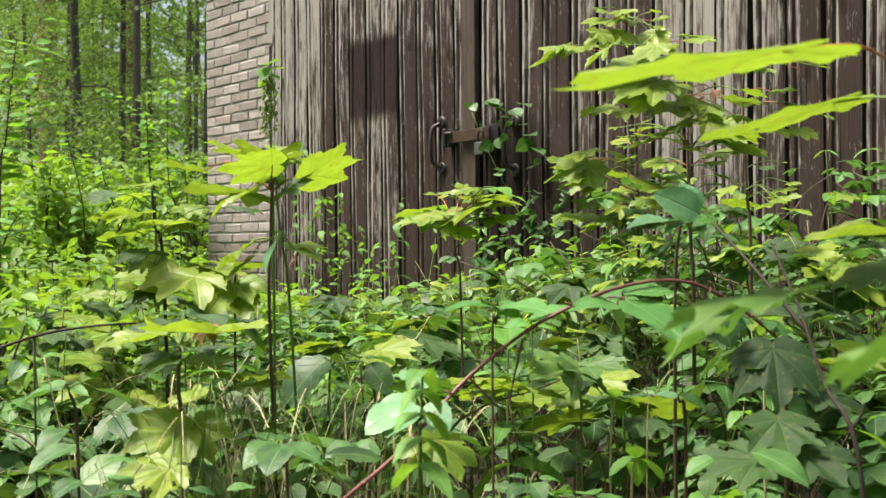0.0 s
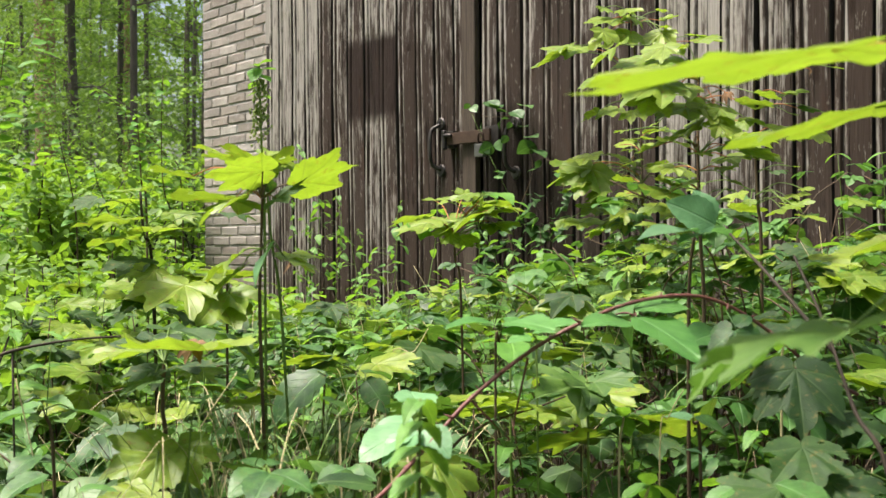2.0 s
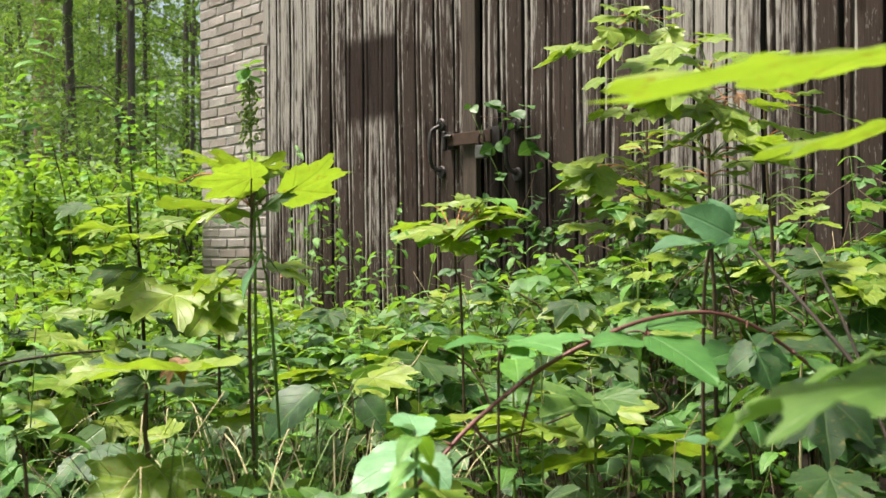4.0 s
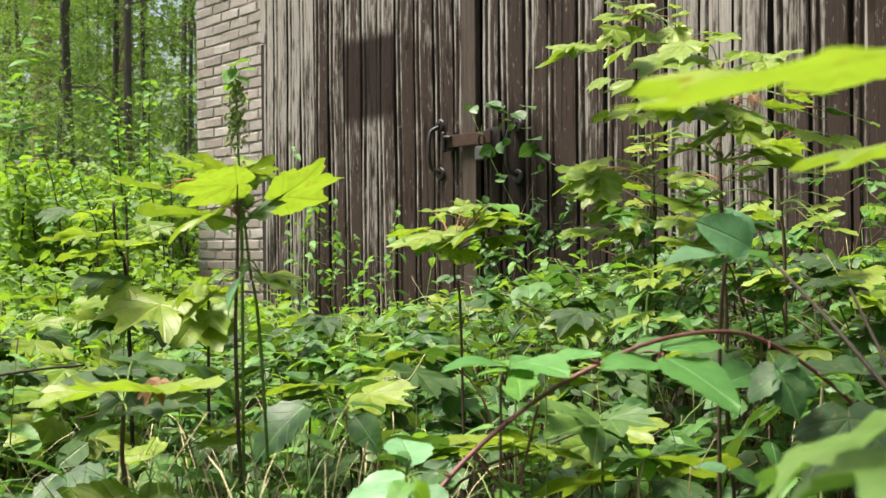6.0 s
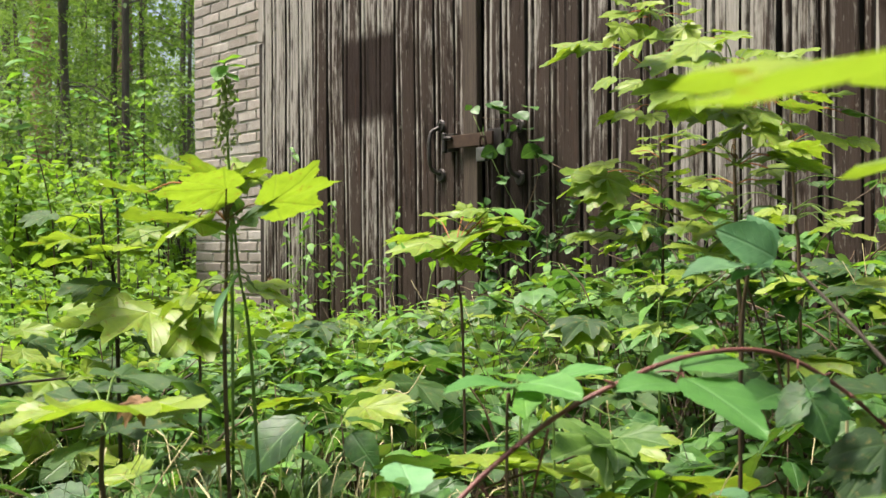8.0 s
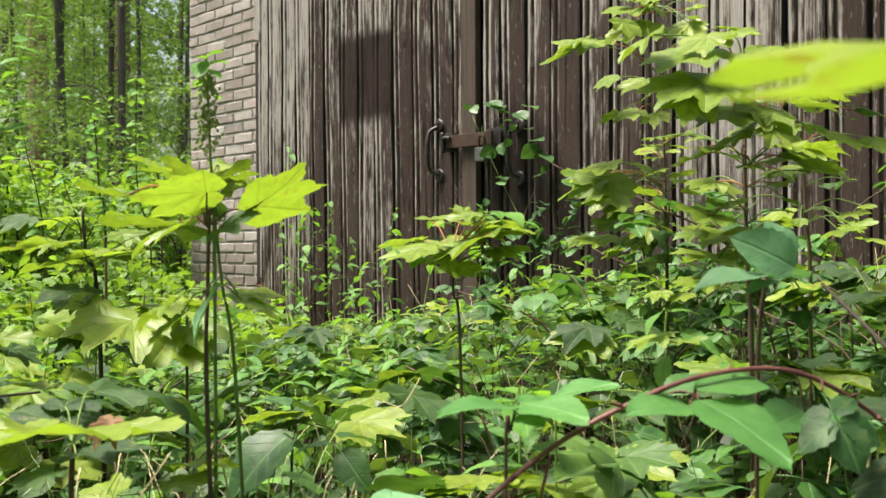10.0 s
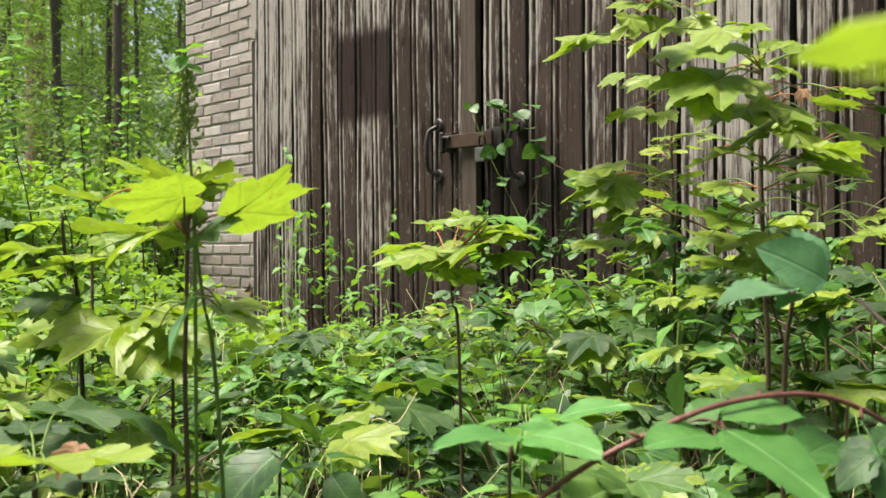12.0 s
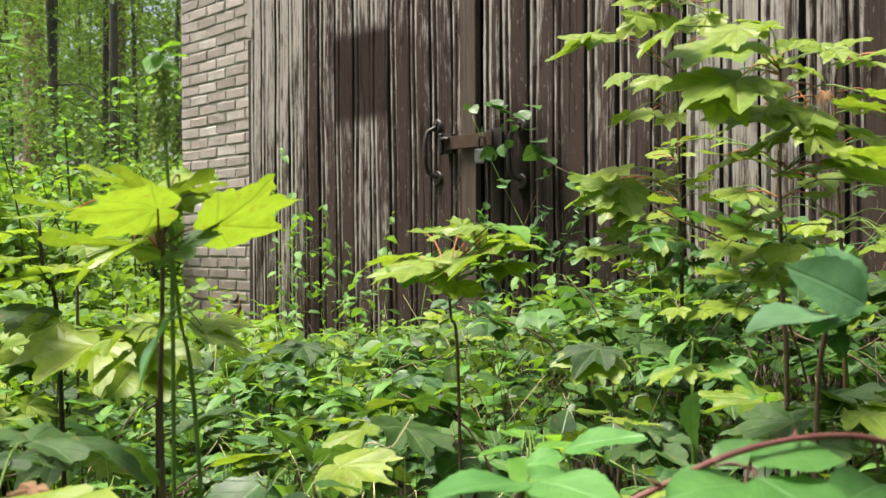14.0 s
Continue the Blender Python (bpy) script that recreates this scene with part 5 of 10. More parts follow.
leaf_on(s7, SYC, (4.710, -1.788, 0.995), (4.757, -1.811, 0.986), -12, (4.676, -1.769, 0.998), M_STALK_RED)
leaf_on(s7, SYC, (4.743, -1.737, 1.015), (4.769, -1.758, 1.000), 9.34525, (4.676, -1.769, 0.998), M_STEM_GREEN)
leaf_on(s7, SYC, (4.653, -1.748, 1.018), (4.648, -1.774, 1.005), -10, (4.676, -1.769, 0.998), M_STALK_RED)
leaf_on(s7, SYC, (4.664, -1.701, 1.000), (4.666, -1.719, 0.987), 2.80283, (4.676, -1.769, 0.998), M_STEM_GREEN)
leaf_on(s7, SYC, (4.591, -1.737, 0.997), (4.599, -1.751, 0.985), -5.39302, (4.676, -1.769, 0.998), M_STEM_GREEN)
leaf_on(s7, SYC, (4.648, -1.708, 1.034), (4.652, -1.671, 1.053), -6, (4.676, -1.769, 1.010), M_STALK_RED)
leaf_on(s7, SYC, (4.637, -1.662, 1.054), (4.624, -1.641, 1.059), 4.43346, (4.676, -1.769, 1.010), M_STEM_GREEN)
leaf_on(s7, SYC, (4.702, -1.836, 0.933), (4.714, -1.925, 0.908), -14, (4.676, -1.770, 0.953), M_STALK_RED)
leaf_on(s7, SYC, (4.726, -1.795, 0.921), (4.694, -1.840, 0.891), -0.0536045, (4.676, -1.770, 0.953), M_STEM_GREEN)
leaf_on(s7, SYC, (4.611, -1.731, 0.949), (4.593, -1.754, 0.945), -8, (4.676, -1.770, 0.947), M_STALK_RED)
leaf_on(s7, SYC, (4.575, -1.767, 0.920), (4.571, -1.787, 0.913), 5.50789, (4.676, -1.770, 0.947), M_STEM_GREEN)
leaf_on(s7, SYC, (4.726, -1.806, 0.935), (4.771, -1.852, 0.895), -24, (4.676, -1.770, 0.959), M_STALK_RED)
leaf_on(s7, SYC, (4.766, -1.822, 0.899), (4.804, -1.829, 0.864), 3.42314, (4.676, -1.770, 0.959), M_STEM_GREEN)
leaf_on(s7, SYC, (4.750, -1.797, 0.929), (4.767, -1.838, 0.908), -20, (4.676, -1.770, 0.942), M_STALK_RED)
leaf_on(s7, SYC, (4.699, -1.804, 0.903), (4.704, -1.833, 0.881), 6.95497, (4.676, -1.770, 0.942), M_STEM_GREEN)
leaf_on(s7, SYC, (4.763, -1.747, 0.941), (4.821, -1.735, 0.938), -10.8, (4.676, -1.770, 0.953), M_STALK_RED)
leaf_on(s7, SYC, (4.756, -1.730, 0.913), (4.796, -1.729, 0.901), 7.11315, (4.676, -1.770, 0.953), M_STEM_GREEN)
leaf_on(s7, SYC, (4.819, -1.778, 0.949), (4.847, -1.754, 0.937), -1.75274, (4.676, -1.770, 0.953), M_STEM_GREEN)
leaf_on(s7, SYC, (4.679, -1.898, 0.860), (4.750, -1.911, 0.871), 22, (4.677, -1.770, 0.856), M_STALK_RED)
leaf_on(s7, SYC, (4.739, -1.858, 0.847), (4.776, -1.847, 0.843), 3.57057, (4.677, -1.770, 0.856), M_STEM_GREEN)
leaf_on(s7, SYC, (4.735, -1.914, 0.866), (4.769, -1.938, 0.862), -13.1577, (4.677, -1.770, 0.856), M_STEM_GREEN)
leaf_on(s7, SYC, (4.568, -1.754, 0.888), (4.545, -1.784, 0.896), -8, (4.677, -1.770, 0.868), M_STALK_RED)
leaf_on(s7, SYC, (4.620, -1.809, 0.899), (4.594, -1.814, 0.898), -9.35226, (4.677, -1.770, 0.868), M_STEM_GREEN)
leaf_on(s7, SYC, (4.513, -1.790, 0.909), (4.504, -1.814, 0.907), -0.0212301, (4.677, -1.770, 0.868), M_STEM_GREEN)
leaf_on(s7, SYC, (4.759, -1.791, 0.862), (4.839, -1.772, 0.879), 16, (4.677, -1.770, 0.856), M_STALK_RED)
leaf_on(s7, SYC, (4.764, -1.718, 0.845), (4.815, -1.730, 0.843), -10.8079, (4.677, -1.770, 0.856), M_STEM_GREEN)
leaf_on(s7, SYC, (4.828, -1.821, 0.867), (4.875, -1.794, 0.865), -11.8801, (4.677, -1.770, 0.856), M_STEM_GREEN)
leaf_on(s7, SYC, (4.789, -1.790, 0.855), (4.861, -1.803, 0.850), -14.4, (4.677, -1.770, 0.851), M_STALK_RED)
leaf_on(s7, SYC, (4.835, -1.841, 0.866), (4.861, -1.865, 0.854), -13.0241, (4.677, -1.770, 0.851), M_STEM_GREEN)
leaf_on(s7, SYC, (4.781, -1.817, 0.878), (4.820, -1.816, 0.866), 13.7231, (4.677, -1.770, 0.851), M_STEM_GREEN)
leaf_on(s7, SYC, (4.708, -1.726, 0.848), (4.752, -1.753, 0.835), 14, (4.677, -1.770, 0.851), M_STALK_RED)
leaf_on(s7, SYC, (4.772, -1.688, 0.851), (4.794, -1.681, 0.839), 11.2997, (4.677, -1.770, 0.851), M_STEM_GREEN)
leaf_on(s7, SYC, (4.749, -1.706, 0.860), (4.756, -1.730, 0.847), -10.1416, (4.677, -1.770, 0.851), M_STEM_GREEN)
leaf_on(s7, SYC, (4.698, -1.870, 0.785), (4.748, -1.889, 0.791), 24, (4.677, -1.770, 0.788), M_STALK_RED)
leaf_on(s7, SYC, (4.709, -1.899, 0.796), (4.741, -1.891, 0.791), -12.9393, (4.677, -1.770, 0.788), M_STEM_GREEN)
leaf_on(s7, SYC, (4.722, -1.904, 0.775), (4.738, -1.966, 0.766), -20, (4.677, -1.770, 0.788), M_STALK_RED)
leaf_on(s7, SYC, (4.690, -1.908, 0.753), (4.706, -1.938, 0.740), -3.81698, (4.677, -1.770, 0.788), M_STEM_GREEN)
leaf_on(s7, SYC, (4.754, -1.857, 0.755), (4.754, -1.901, 0.738), -8.04691, (4.677, -1.770, 0.788), M_STEM_GREEN)
leaf_on(s7, SYC, (4.723, -1.762, 0.826), (4.756, -1.762, 0.821), 10, (4.677, -1.770, 0.822), M_STALK_RED)
leaf_on(s7, SYC, (4.769, -1.734, 0.843), (4.784, -1.734, 0.837), -5.42548, (4.677, -1.770, 0.822), M_STEM_GREEN)
leaf_on(s7, SYC, (4.755, -1.773, 0.800), (4.773, -1.777, 0.793), -4.03414, (4.677, -1.770, 0.822), M_STEM_GREEN)
leaf_on(s7, SYC, (4.631, -1.787, 0.831), (4.645, -1.832, 0.815), -14, (4.677, -1.770, 0.822), M_STALK_RED)
leaf_on(s7, SYC, (4.579, -1.763, 0.836), (4.582, -1.784, 0.823), -5.72511, (4.677, -1.770, 0.822), M_STEM_GREEN)
leaf_on(s7, SYC, (4.632, -1.755, 0.824), (4.656, -1.766, 0.807), -8.92916, (4.677, -1.770, 0.822), M_STEM_GREEN)
leaf_on(s7, SYC, (4.683, -1.830, 0.751), (4.707, -1.903, 0.741), -14, (4.677, -1.770, 0.765), M_STEM_GREEN)
leaf_on(s7, SYC, (4.701, -1.812, 0.722), (4.710, -1.860, 0.703), -10.129, (4.677, -1.770, 0.765), M_STEM_GREEN)
leaf_on(s7, SYC, (4.716, -1.771, 0.765), (4.749, -1.771, 0.765), 14, (4.677, -1.770, 0.765), M_STEM_GREEN)
leaf_on(s7, SYC, (4.698, -1.781, 0.749), (4.713, -1.777, 0.745), -4.32512, (4.677, -1.770, 0.765), M_STEM_GREEN)
leaf_on(s7, SYC, (4.746, -1.772, 0.785), (4.758, -1.760, 0.781), -4.61782, (4.677, -1.770, 0.765), M_STEM_GREEN)
leaf_on(s7, SYC, (4.701, -1.867, 0.714), (4.709, -1.940, 0.718), -14, (4.677, -1.770, 0.743), M_STEM_GREEN)
leaf_on(s7, SYC, (4.687, -1.839, 0.695), (4.689, -1.873, 0.688), 10.7265, (4.677, -1.770, 0.743), M_STEM_GREEN)
leaf_on(s7, SYC, (4.713, -1.911, 0.680), (4.719, -1.965, 0.675), -16, (4.677, -1.770, 0.737), M_STEM_GREEN)
leaf_on(s7, SYC, (4.684, -1.897, 0.682), (4.662, -1.924, 0.670), 10.4773, (4.677, -1.770, 0.737), M_STEM_GREEN)
leaf_on(s7, DRY, (4.762, -1.831, 0.942), (4.763, -1.830, 0.933), 8, (4.676, -1.770, 0.970), M_STALK_RED)
leaf_on(s7, DRY, (4.767, -1.798, 0.954), (4.770, -1.813, 0.944), 4.8, (4.676, -1.770, 0.970), M_STALK_RED)
leaf_on(s7, DRY, (4.729, -1.847, 0.865), (4.744, -1.846, 0.865), -4.8, (4.677, -1.770, 0.879), M_STALK_RED)
s9 = thing("sycamore_sapling", (4.509, -1.361, 0.000), "slender sycamore with blue-green leaves beside the plank door", "sapling", "sycamore saplings")
tube("stem", [(4.509, -1.361, 0.000), (4.509, -1.361, 0.649), (4.505, -1.366, 0.770), (4.500, -1.371, 0.909), (4.499, -1.371, 1.012), (4.521, -1.391, 1.077)], 0.0042, 0.002, M_STEM_BROWN, s9, 6, 6, 0.06)
leaf_on(s9, SYC, (4.577, -1.365, 1.003), (4.629, -1.352, 1.005), 16, (4.500, -1.370, 1.012), M_STALK_RED)
leaf_on(s9, SYC, (4.564, -1.423, 0.998), (4.580, -1.402, 0.992), -0.770471, (4.500, -1.370, 1.012), M_STEM_GREEN)
leaf_on(s9, SYC, (4.589, -1.351, 1.071), (4.636, -1.343, 1.072), 16, (4.500, -1.370, 1.054), M_STALK_RED)
leaf_on(s9, SYC, (4.655, -1.301, 1.055), (4.675, -1.300, 1.050), 0.822131, (4.500, -1.370, 1.054), M_STEM_GREEN)
leaf_on(s9, SYC_DARK, (4.602, -1.335, 0.969), (4.642, -1.335, 0.967), -12, (4.500, -1.370, 0.978), M_STALK_RED)
leaf_on(s9, SYC, (4.605, -1.392, 0.959), (4.620, -1.378, 0.954), 9.68015, (4.500, -1.370, 0.978), M_STEM_GREEN)
leaf_on(s9, SYC, (4.665, -1.306, 0.948), (4.685, -1.288, 0.940), 13.9604, (4.500, -1.370, 0.978), M_STEM_GREEN)
leaf_on(s9, SYC, (4.520, -1.451, 1.083), (4.543, -1.525, 1.064), -12, (4.500, -1.370, 1.068), M_STALK_RED)
leaf_on(s9, SYC, (4.515, -1.461, 1.074), (4.496, -1.503, 1.051), 4.69673, (4.500, -1.370, 1.068), M_STEM_GREEN)
leaf_on(s9, SYC, (4.536, -1.469, 1.078), (4.557, -1.497, 1.061), -1.78502, (4.500, -1.370, 1.068), M_STEM_GREEN)
leaf_on(s9, SYC, (4.557, -1.404, 1.059), (4.610, -1.441, 1.053), 12, (4.500, -1.370, 1.068), M_STALK_RED)
leaf_on(s9, SYC, (4.602, -1.426, 1.046), (4.622, -1.458, 1.034), -10.6907, (4.500, -1.370, 1.068), M_STEM_GREEN)
leaf_on(s9, SYC, (4.591, -1.453, 1.081), (4.605, -1.491, 1.067), 1.26702, (4.500, -1.370, 1.068), M_STEM_GREEN)
leaf_on(s9, SYC, (4.445, -1.372, 0.956), (4.453, -1.415, 0.930), -12, (4.500, -1.370, 0.950), M_STALK_RED)
leaf_on(s9, SYC, (4.483, -1.376, 0.950), (4.476, -1.401, 0.927), -9.22341, (4.500, -1.370, 0.950), M_STEM_GREEN)
leaf_on(s9, SYC, (4.443, -1.361, 0.950), (4.450, -1.385, 0.928), -8.57133, (4.500, -1.370, 0.950), M_STEM_GREEN)
leaf_on(s9, SYC, (4.577, -1.380, 0.931), (4.642, -1.400, 0.900), -7.2, (4.501, -1.370, 0.922), M_STALK_RED)
leaf_on(s9, SYC, (4.619, -1.324, 0.920), (4.648, -1.344, 0.894), -5.14443, (4.501, -1.370, 0.922), M_STEM_GREEN)
leaf_on(s9, SYC, (4.611, -1.406, 0.783), (4.660, -1.395, 0.787), 12, (4.501, -1.371, 0.791), M_STEM_GREEN)
leaf_on(s9, SYC, (4.620, -1.432, 0.772), (4.642, -1.420, 0.768), 10.1744, (4.501, -1.371, 0.791), M_STEM_GREEN)
leaf_on(s9, SYC, (4.658, -1.418, 0.798), (4.679, -1.426, 0.793), 13.8556, (4.501, -1.371, 0.791), M_STEM_GREEN)
leaf_on(s9, SYC, (4.639, -1.464, 0.756), (4.703, -1.486, 0.760), 20, (4.501, -1.371, 0.770), M_STEM_GREEN)
leaf_on(s9, SYC, (4.696, -1.530, 0.762), (4.728, -1.538, 0.756), -7.12573, (4.501, -1.371, 0.770), M_STEM_GREEN)
leaf_on(s9, SYC, (4.705, -1.478, 0.740), (4.743, -1.496, 0.732), -5.86194, (4.501, -1.371, 0.770), M_STEM_GREEN)
leaf_on(s9, SYC, (4.513, -1.449, 0.792), (4.522, -1.490, 0.774), 7.2, (4.501, -1.371, 0.798), M_STEM_GREEN)
leaf_on(s9, SYC, (4.463, -1.514, 0.813), (4.465, -1.539, 0.795), 1.6161, (4.501, -1.371, 0.798), M_STEM_GREEN)
leaf_on(s9, SYC, (4.570, -1.478, 0.775), (4.579, -1.494, 0.762), -3.81909, (4.501, -1.371, 0.798), M_STEM_GREEN)
leaf_on(s9, SYC_DARK, (4.495, -1.297, 0.844), (4.514, -1.272, 0.853), 12, (4.501, -1.370, 0.839), M_STEM_GREEN)
leaf_on(s9, SYC, (4.551, -1.299, 0.853), (4.562, -1.289, 0.853), -3.14778, (4.501, -1.370, 0.839), M_STEM_GREEN)
leaf_on(s9, DRY, (4.635, -1.360, 1.050), (4.638, -1.355, 1.042), 8, (4.500, -1.370, 1.061), M_STALK_RED)
leaf_on(s3, SYC, (3.778, -2.324, 0.548), (3.843, -2.309, 0.531), -7, (3.806, -2.446, 0.531), M_STEM_GREEN)
leaf_on(s3, SYC_DARK, (3.833, -2.588, 0.784), (3.845, -2.636, 0.765), -12, (3.792, -2.469, 0.751), M_STEM_GREEN)
leaf_on(s3, SYC, (3.808, -2.466, 0.590), (3.850, -2.516, 0.578), -3, (3.802, -2.450, 0.575), M_STEM_GREEN)
leaf_on(s3, SYC_DARK, (3.861, -2.504, 0.581), (3.879, -2.554, 0.582), -11, (3.803, -2.448, 0.559), M_STEM_GREEN)
leaf_on(s3, SYC, (3.651, -2.424, 0.610), (3.681, -2.498, 0.597), -12, (3.800, -2.452, 0.592), M_STEM_GREEN)
leaf_on(s3, SYC_DARK, (3.642, -2.400, 0.573), (3.666, -2.458, 0.551), -3, (3.803, -2.448, 0.561), M_STEM_GREEN)
leaf_on(s3, SYC, (3.756, -2.512, 0.740), (3.747, -2.558, 0.737), -10, (3.792, -2.466, 0.714), M_STEM_GREEN)
leaf_on(s3, SYC_DARK, (3.787, -2.394, 0.551), (3.841, -2.357, 0.519), -9, (3.806, -2.446, 0.531), M_STEM_GREEN)
leaf_on(s3, SYC, (3.813, -2.429, 0.718), (3.826, -2.386, 0.715), -5, (3.793, -2.463, 0.695), M_STEM_GREEN)
leaf_on(s3, SYC_DARK, (3.805, -2.490, 0.661), (3.853, -2.549, 0.638), -6, (3.796, -2.457, 0.642), M_STEM_GREEN)
leaf_on(s3, SYC, (3.800, -2.405, 0.760), (3.859, -2.378, 0.743), 12, (3.792, -2.467, 0.731), M_STEM_GREEN)
leaf_on(s3, SYC_DARK, (3.926, -2.348, 0.759), (3.953, -2.294, 0.757), 5, (3.793, -2.465, 0.706), M_STEM_GREEN)
leaf_on(s3, SYC, (3.744, -2.474, 0.635), (3.756, -2.514, 0.623), -3, (3.798, -2.454, 0.613), M_STEM_GREEN)
leaf_on(s3, SYC_DARK, (3.823, -2.467, 0.616), (3.835, -2.500, 0.611), -7, (3.799, -2.453, 0.603), M_STEM_GREEN)
leaf_on(s5, SYC, (4.297, -1.964, 0.729), (4.305, -1.941, 0.722), -7, (4.302, -2.051, 0.704), M_STEM_GREEN)
leaf_on(s5, FRESH, (4.414, -2.033, 0.786), (4.467, -2.042, 0.783), 5, (4.327, -2.023, 0.769), M_STEM_GREEN)
leaf_on(s5, SYC, (4.315, -1.975, 0.753), (4.380, -2.003, 0.749), 7, (4.310, -2.042, 0.731), M_STEM_GREEN)
leaf_on(s5, FRESH, (4.303, -2.006, 0.717), (4.317, -1.977, 0.709), 1, (4.303, -2.051, 0.698), M_STEM_GREEN)
leaf_on(s5, SYC, (4.324, -2.090, 0.773), (4.319, -2.106, 0.765), -9, (4.318, -2.033, 0.748), M_STEM_GREEN)
leaf_on(s5, FRESH, (4.303, -1.972, 0.790), (4.350, -1.982, 0.786), 4, (4.329, -2.021, 0.774), M_STEM_GREEN)
leaf_on(s5, SYC, (4.302, -2.077, 0.737), (4.320, -2.119, 0.728), -9, (4.304, -2.050, 0.716), M_STEM_GREEN)
leaf_on(s5, FRESH, (4.326, -1.916, 0.774), (4.358, -1.899, 0.771), 2, (4.314, -2.037, 0.741), M_STEM_GREEN)
leaf_on(s5, SYC, (4.336, -2.036, 0.786), (4.335, -2.079, 0.774), -6, (4.328, -2.022, 0.772), M_STEM_GREEN)
leaf_on(s5, FRESH, (4.369, -2.014, 0.785), (4.376, -1.994, 0.774), 9, (4.327, -2.023, 0.769), M_STEM_GREEN)
leaf_on(s5, SYC, (4.364, -1.977, 0.762), (4.413, -1.974, 0.759), -10, (4.312, -2.040, 0.736), M_STEM_GREEN)
leaf_on(s5, FRESH, (4.231, -1.991, 0.752), (4.205, -2.018, 0.748), -10, (4.311, -2.041, 0.732), M_STEM_GREEN)
leaf_on(s5, SYC, (4.329, -2.016, 0.689), (4.358, -2.012, 0.688), 4, (4.303, -2.049, 0.668), M_STEM_GREEN)
leaf_on(s5, FRESH, (4.281, -2.117, 0.728), (4.321, -2.167, 0.725), -6, (4.303, -2.051, 0.698), M_STEM_GREEN)
leaf_on(s5, SYC, (4.280, -1.977, 0.761), (4.287, -1.957, 0.760), -8, (4.316, -2.035, 0.745), M_STEM_GREEN)
leaf_on(s5, FRESH, (4.263, -2.070, 0.714), (4.269, -2.107, 0.706), -6, (4.303, -2.050, 0.692), M_STEM_GREEN)
leaf_on(s5, SYC, (4.350, -1.981, 0.728), (4.408, -1.998, 0.717), 11, (4.303, -2.051, 0.698), M_STEM_GREEN)
leaf_on(s5, FRESH, (4.285, -2.099, 0.722), (4.311, -2.140, 0.717), -4, (4.303, -2.051, 0.697), M_STEM_GREEN)
# near sapling whose leaves hang into the way
s10 = thing("sycamore_sapling", (5.497, -2.444, 0.000), "near sycamore sapling with large lime leaves on red stalks and an added shade crown", "sapling", "sycamore saplings")
tube("stem", [(5.497, -2.444, 0.000), (5.612, -2.557, 0.538), (5.695, -2.650, 0.689), (5.734, -2.721, 0.827), (5.684, -2.741, 1.450)], 0.006, 0.003, M_STEM_DARK, s10, 6, 6, 0.06)
leaf_on(s10, SYC_FLAT[:1], (5.730, -2.927, 0.796), (5.580, -2.964, 0.791), -4, (5.735, -2.747, 0.772), M_STALK_RED)
leaf_on(s10, SYC_MOTT, (5.633, -2.830, 0.629), (5.552, -2.843, 0.593), -6, (5.637, -2.737, 0.625), M_STEM_GREEN)
leaf_on(s10, SYC_FLAT[:1], (5.617, -2.704, 0.790), (5.509, -2.743, 0.766), -3, (5.706, -2.694, 0.768), M_STEM_GREEN)
leaf_on(s10, SYC_MOTT, (5.761, -2.962, 0.647), (5.688, -2.995, 0.634), -3, (5.690, -2.676, 0.634), M_STEM_GREEN)
leaf_on(s10, SYC_MOTT, (5.926, -3.118, 0.640), (5.887, -3.109, 0.620), -8, (5.752, -2.758, 0.617), M_STEM_GREEN)
leaf_on(s10, SYC_DARK, (5.748, -2.815, 0.661), (5.726, -2.865, 0.646), 0, (5.693, -2.673, 0.667), M_STEM_GREEN)
leaf_on(s10, SYC, (5.541, -2.472, 0.686), (5.465, -2.521, 0.678), 0, (5.684, -2.656, 0.689), M_STEM_GREEN)
leaf_on(s10, SYC, (5.707, -2.735, 0.817), (5.745, -2.693, 0.829), 0, (5.715, -2.718, 0.814), M_STALK_RED)
# leaves above the view, added to keep the low right plants dark
shade_crown(s10, (5.684, -2.741, 1.450), (5.31, -2.52, 1.50), 30)
leaf_on(s2, DRY, (4.701, -2.799, 0.565), (4.713, -2.823, 0.550), -10)
leaf_on(s5, DRY, (4.350, -2.026, 0.766), (4.342, -2.035, 0.755), 0)
leaf_on(s4, DRY, (3.903, -2.184, 0.672), (3.911, -2.173, 0.643), 0)
w1 = thing("woody_shoot", (5.482, -2.419, 0.000), "bare dark woody shoot leaning through the plants", "shoot")
tube("stem", [(5.482, -2.419, 0.000), (5.471, -2.438, 0.425), (5.421, -2.429, 0.521), (5.371, -2.406, 0.605), (5.317, -2.381, 0.675)], 0.003, 0.0015, M_STEM_DARK, w1, 6, 6, 0.06)
tube("twig", [(5.455, -2.439, 0.471), (5.465, -2.429, 0.492), (5.467, -2.426, 0.504)], 0.002, 0.0015, M_STEM_DARK, w1, 6, 6, 0.06)
tube("twig", [(5.390, -2.414, 0.574), (5.299, -2.395, 0.649), (5.201, -2.345, 0.701)], 0.0025, 0.0015, M_STEM_DARK, w1, 6, 6, 0.06)
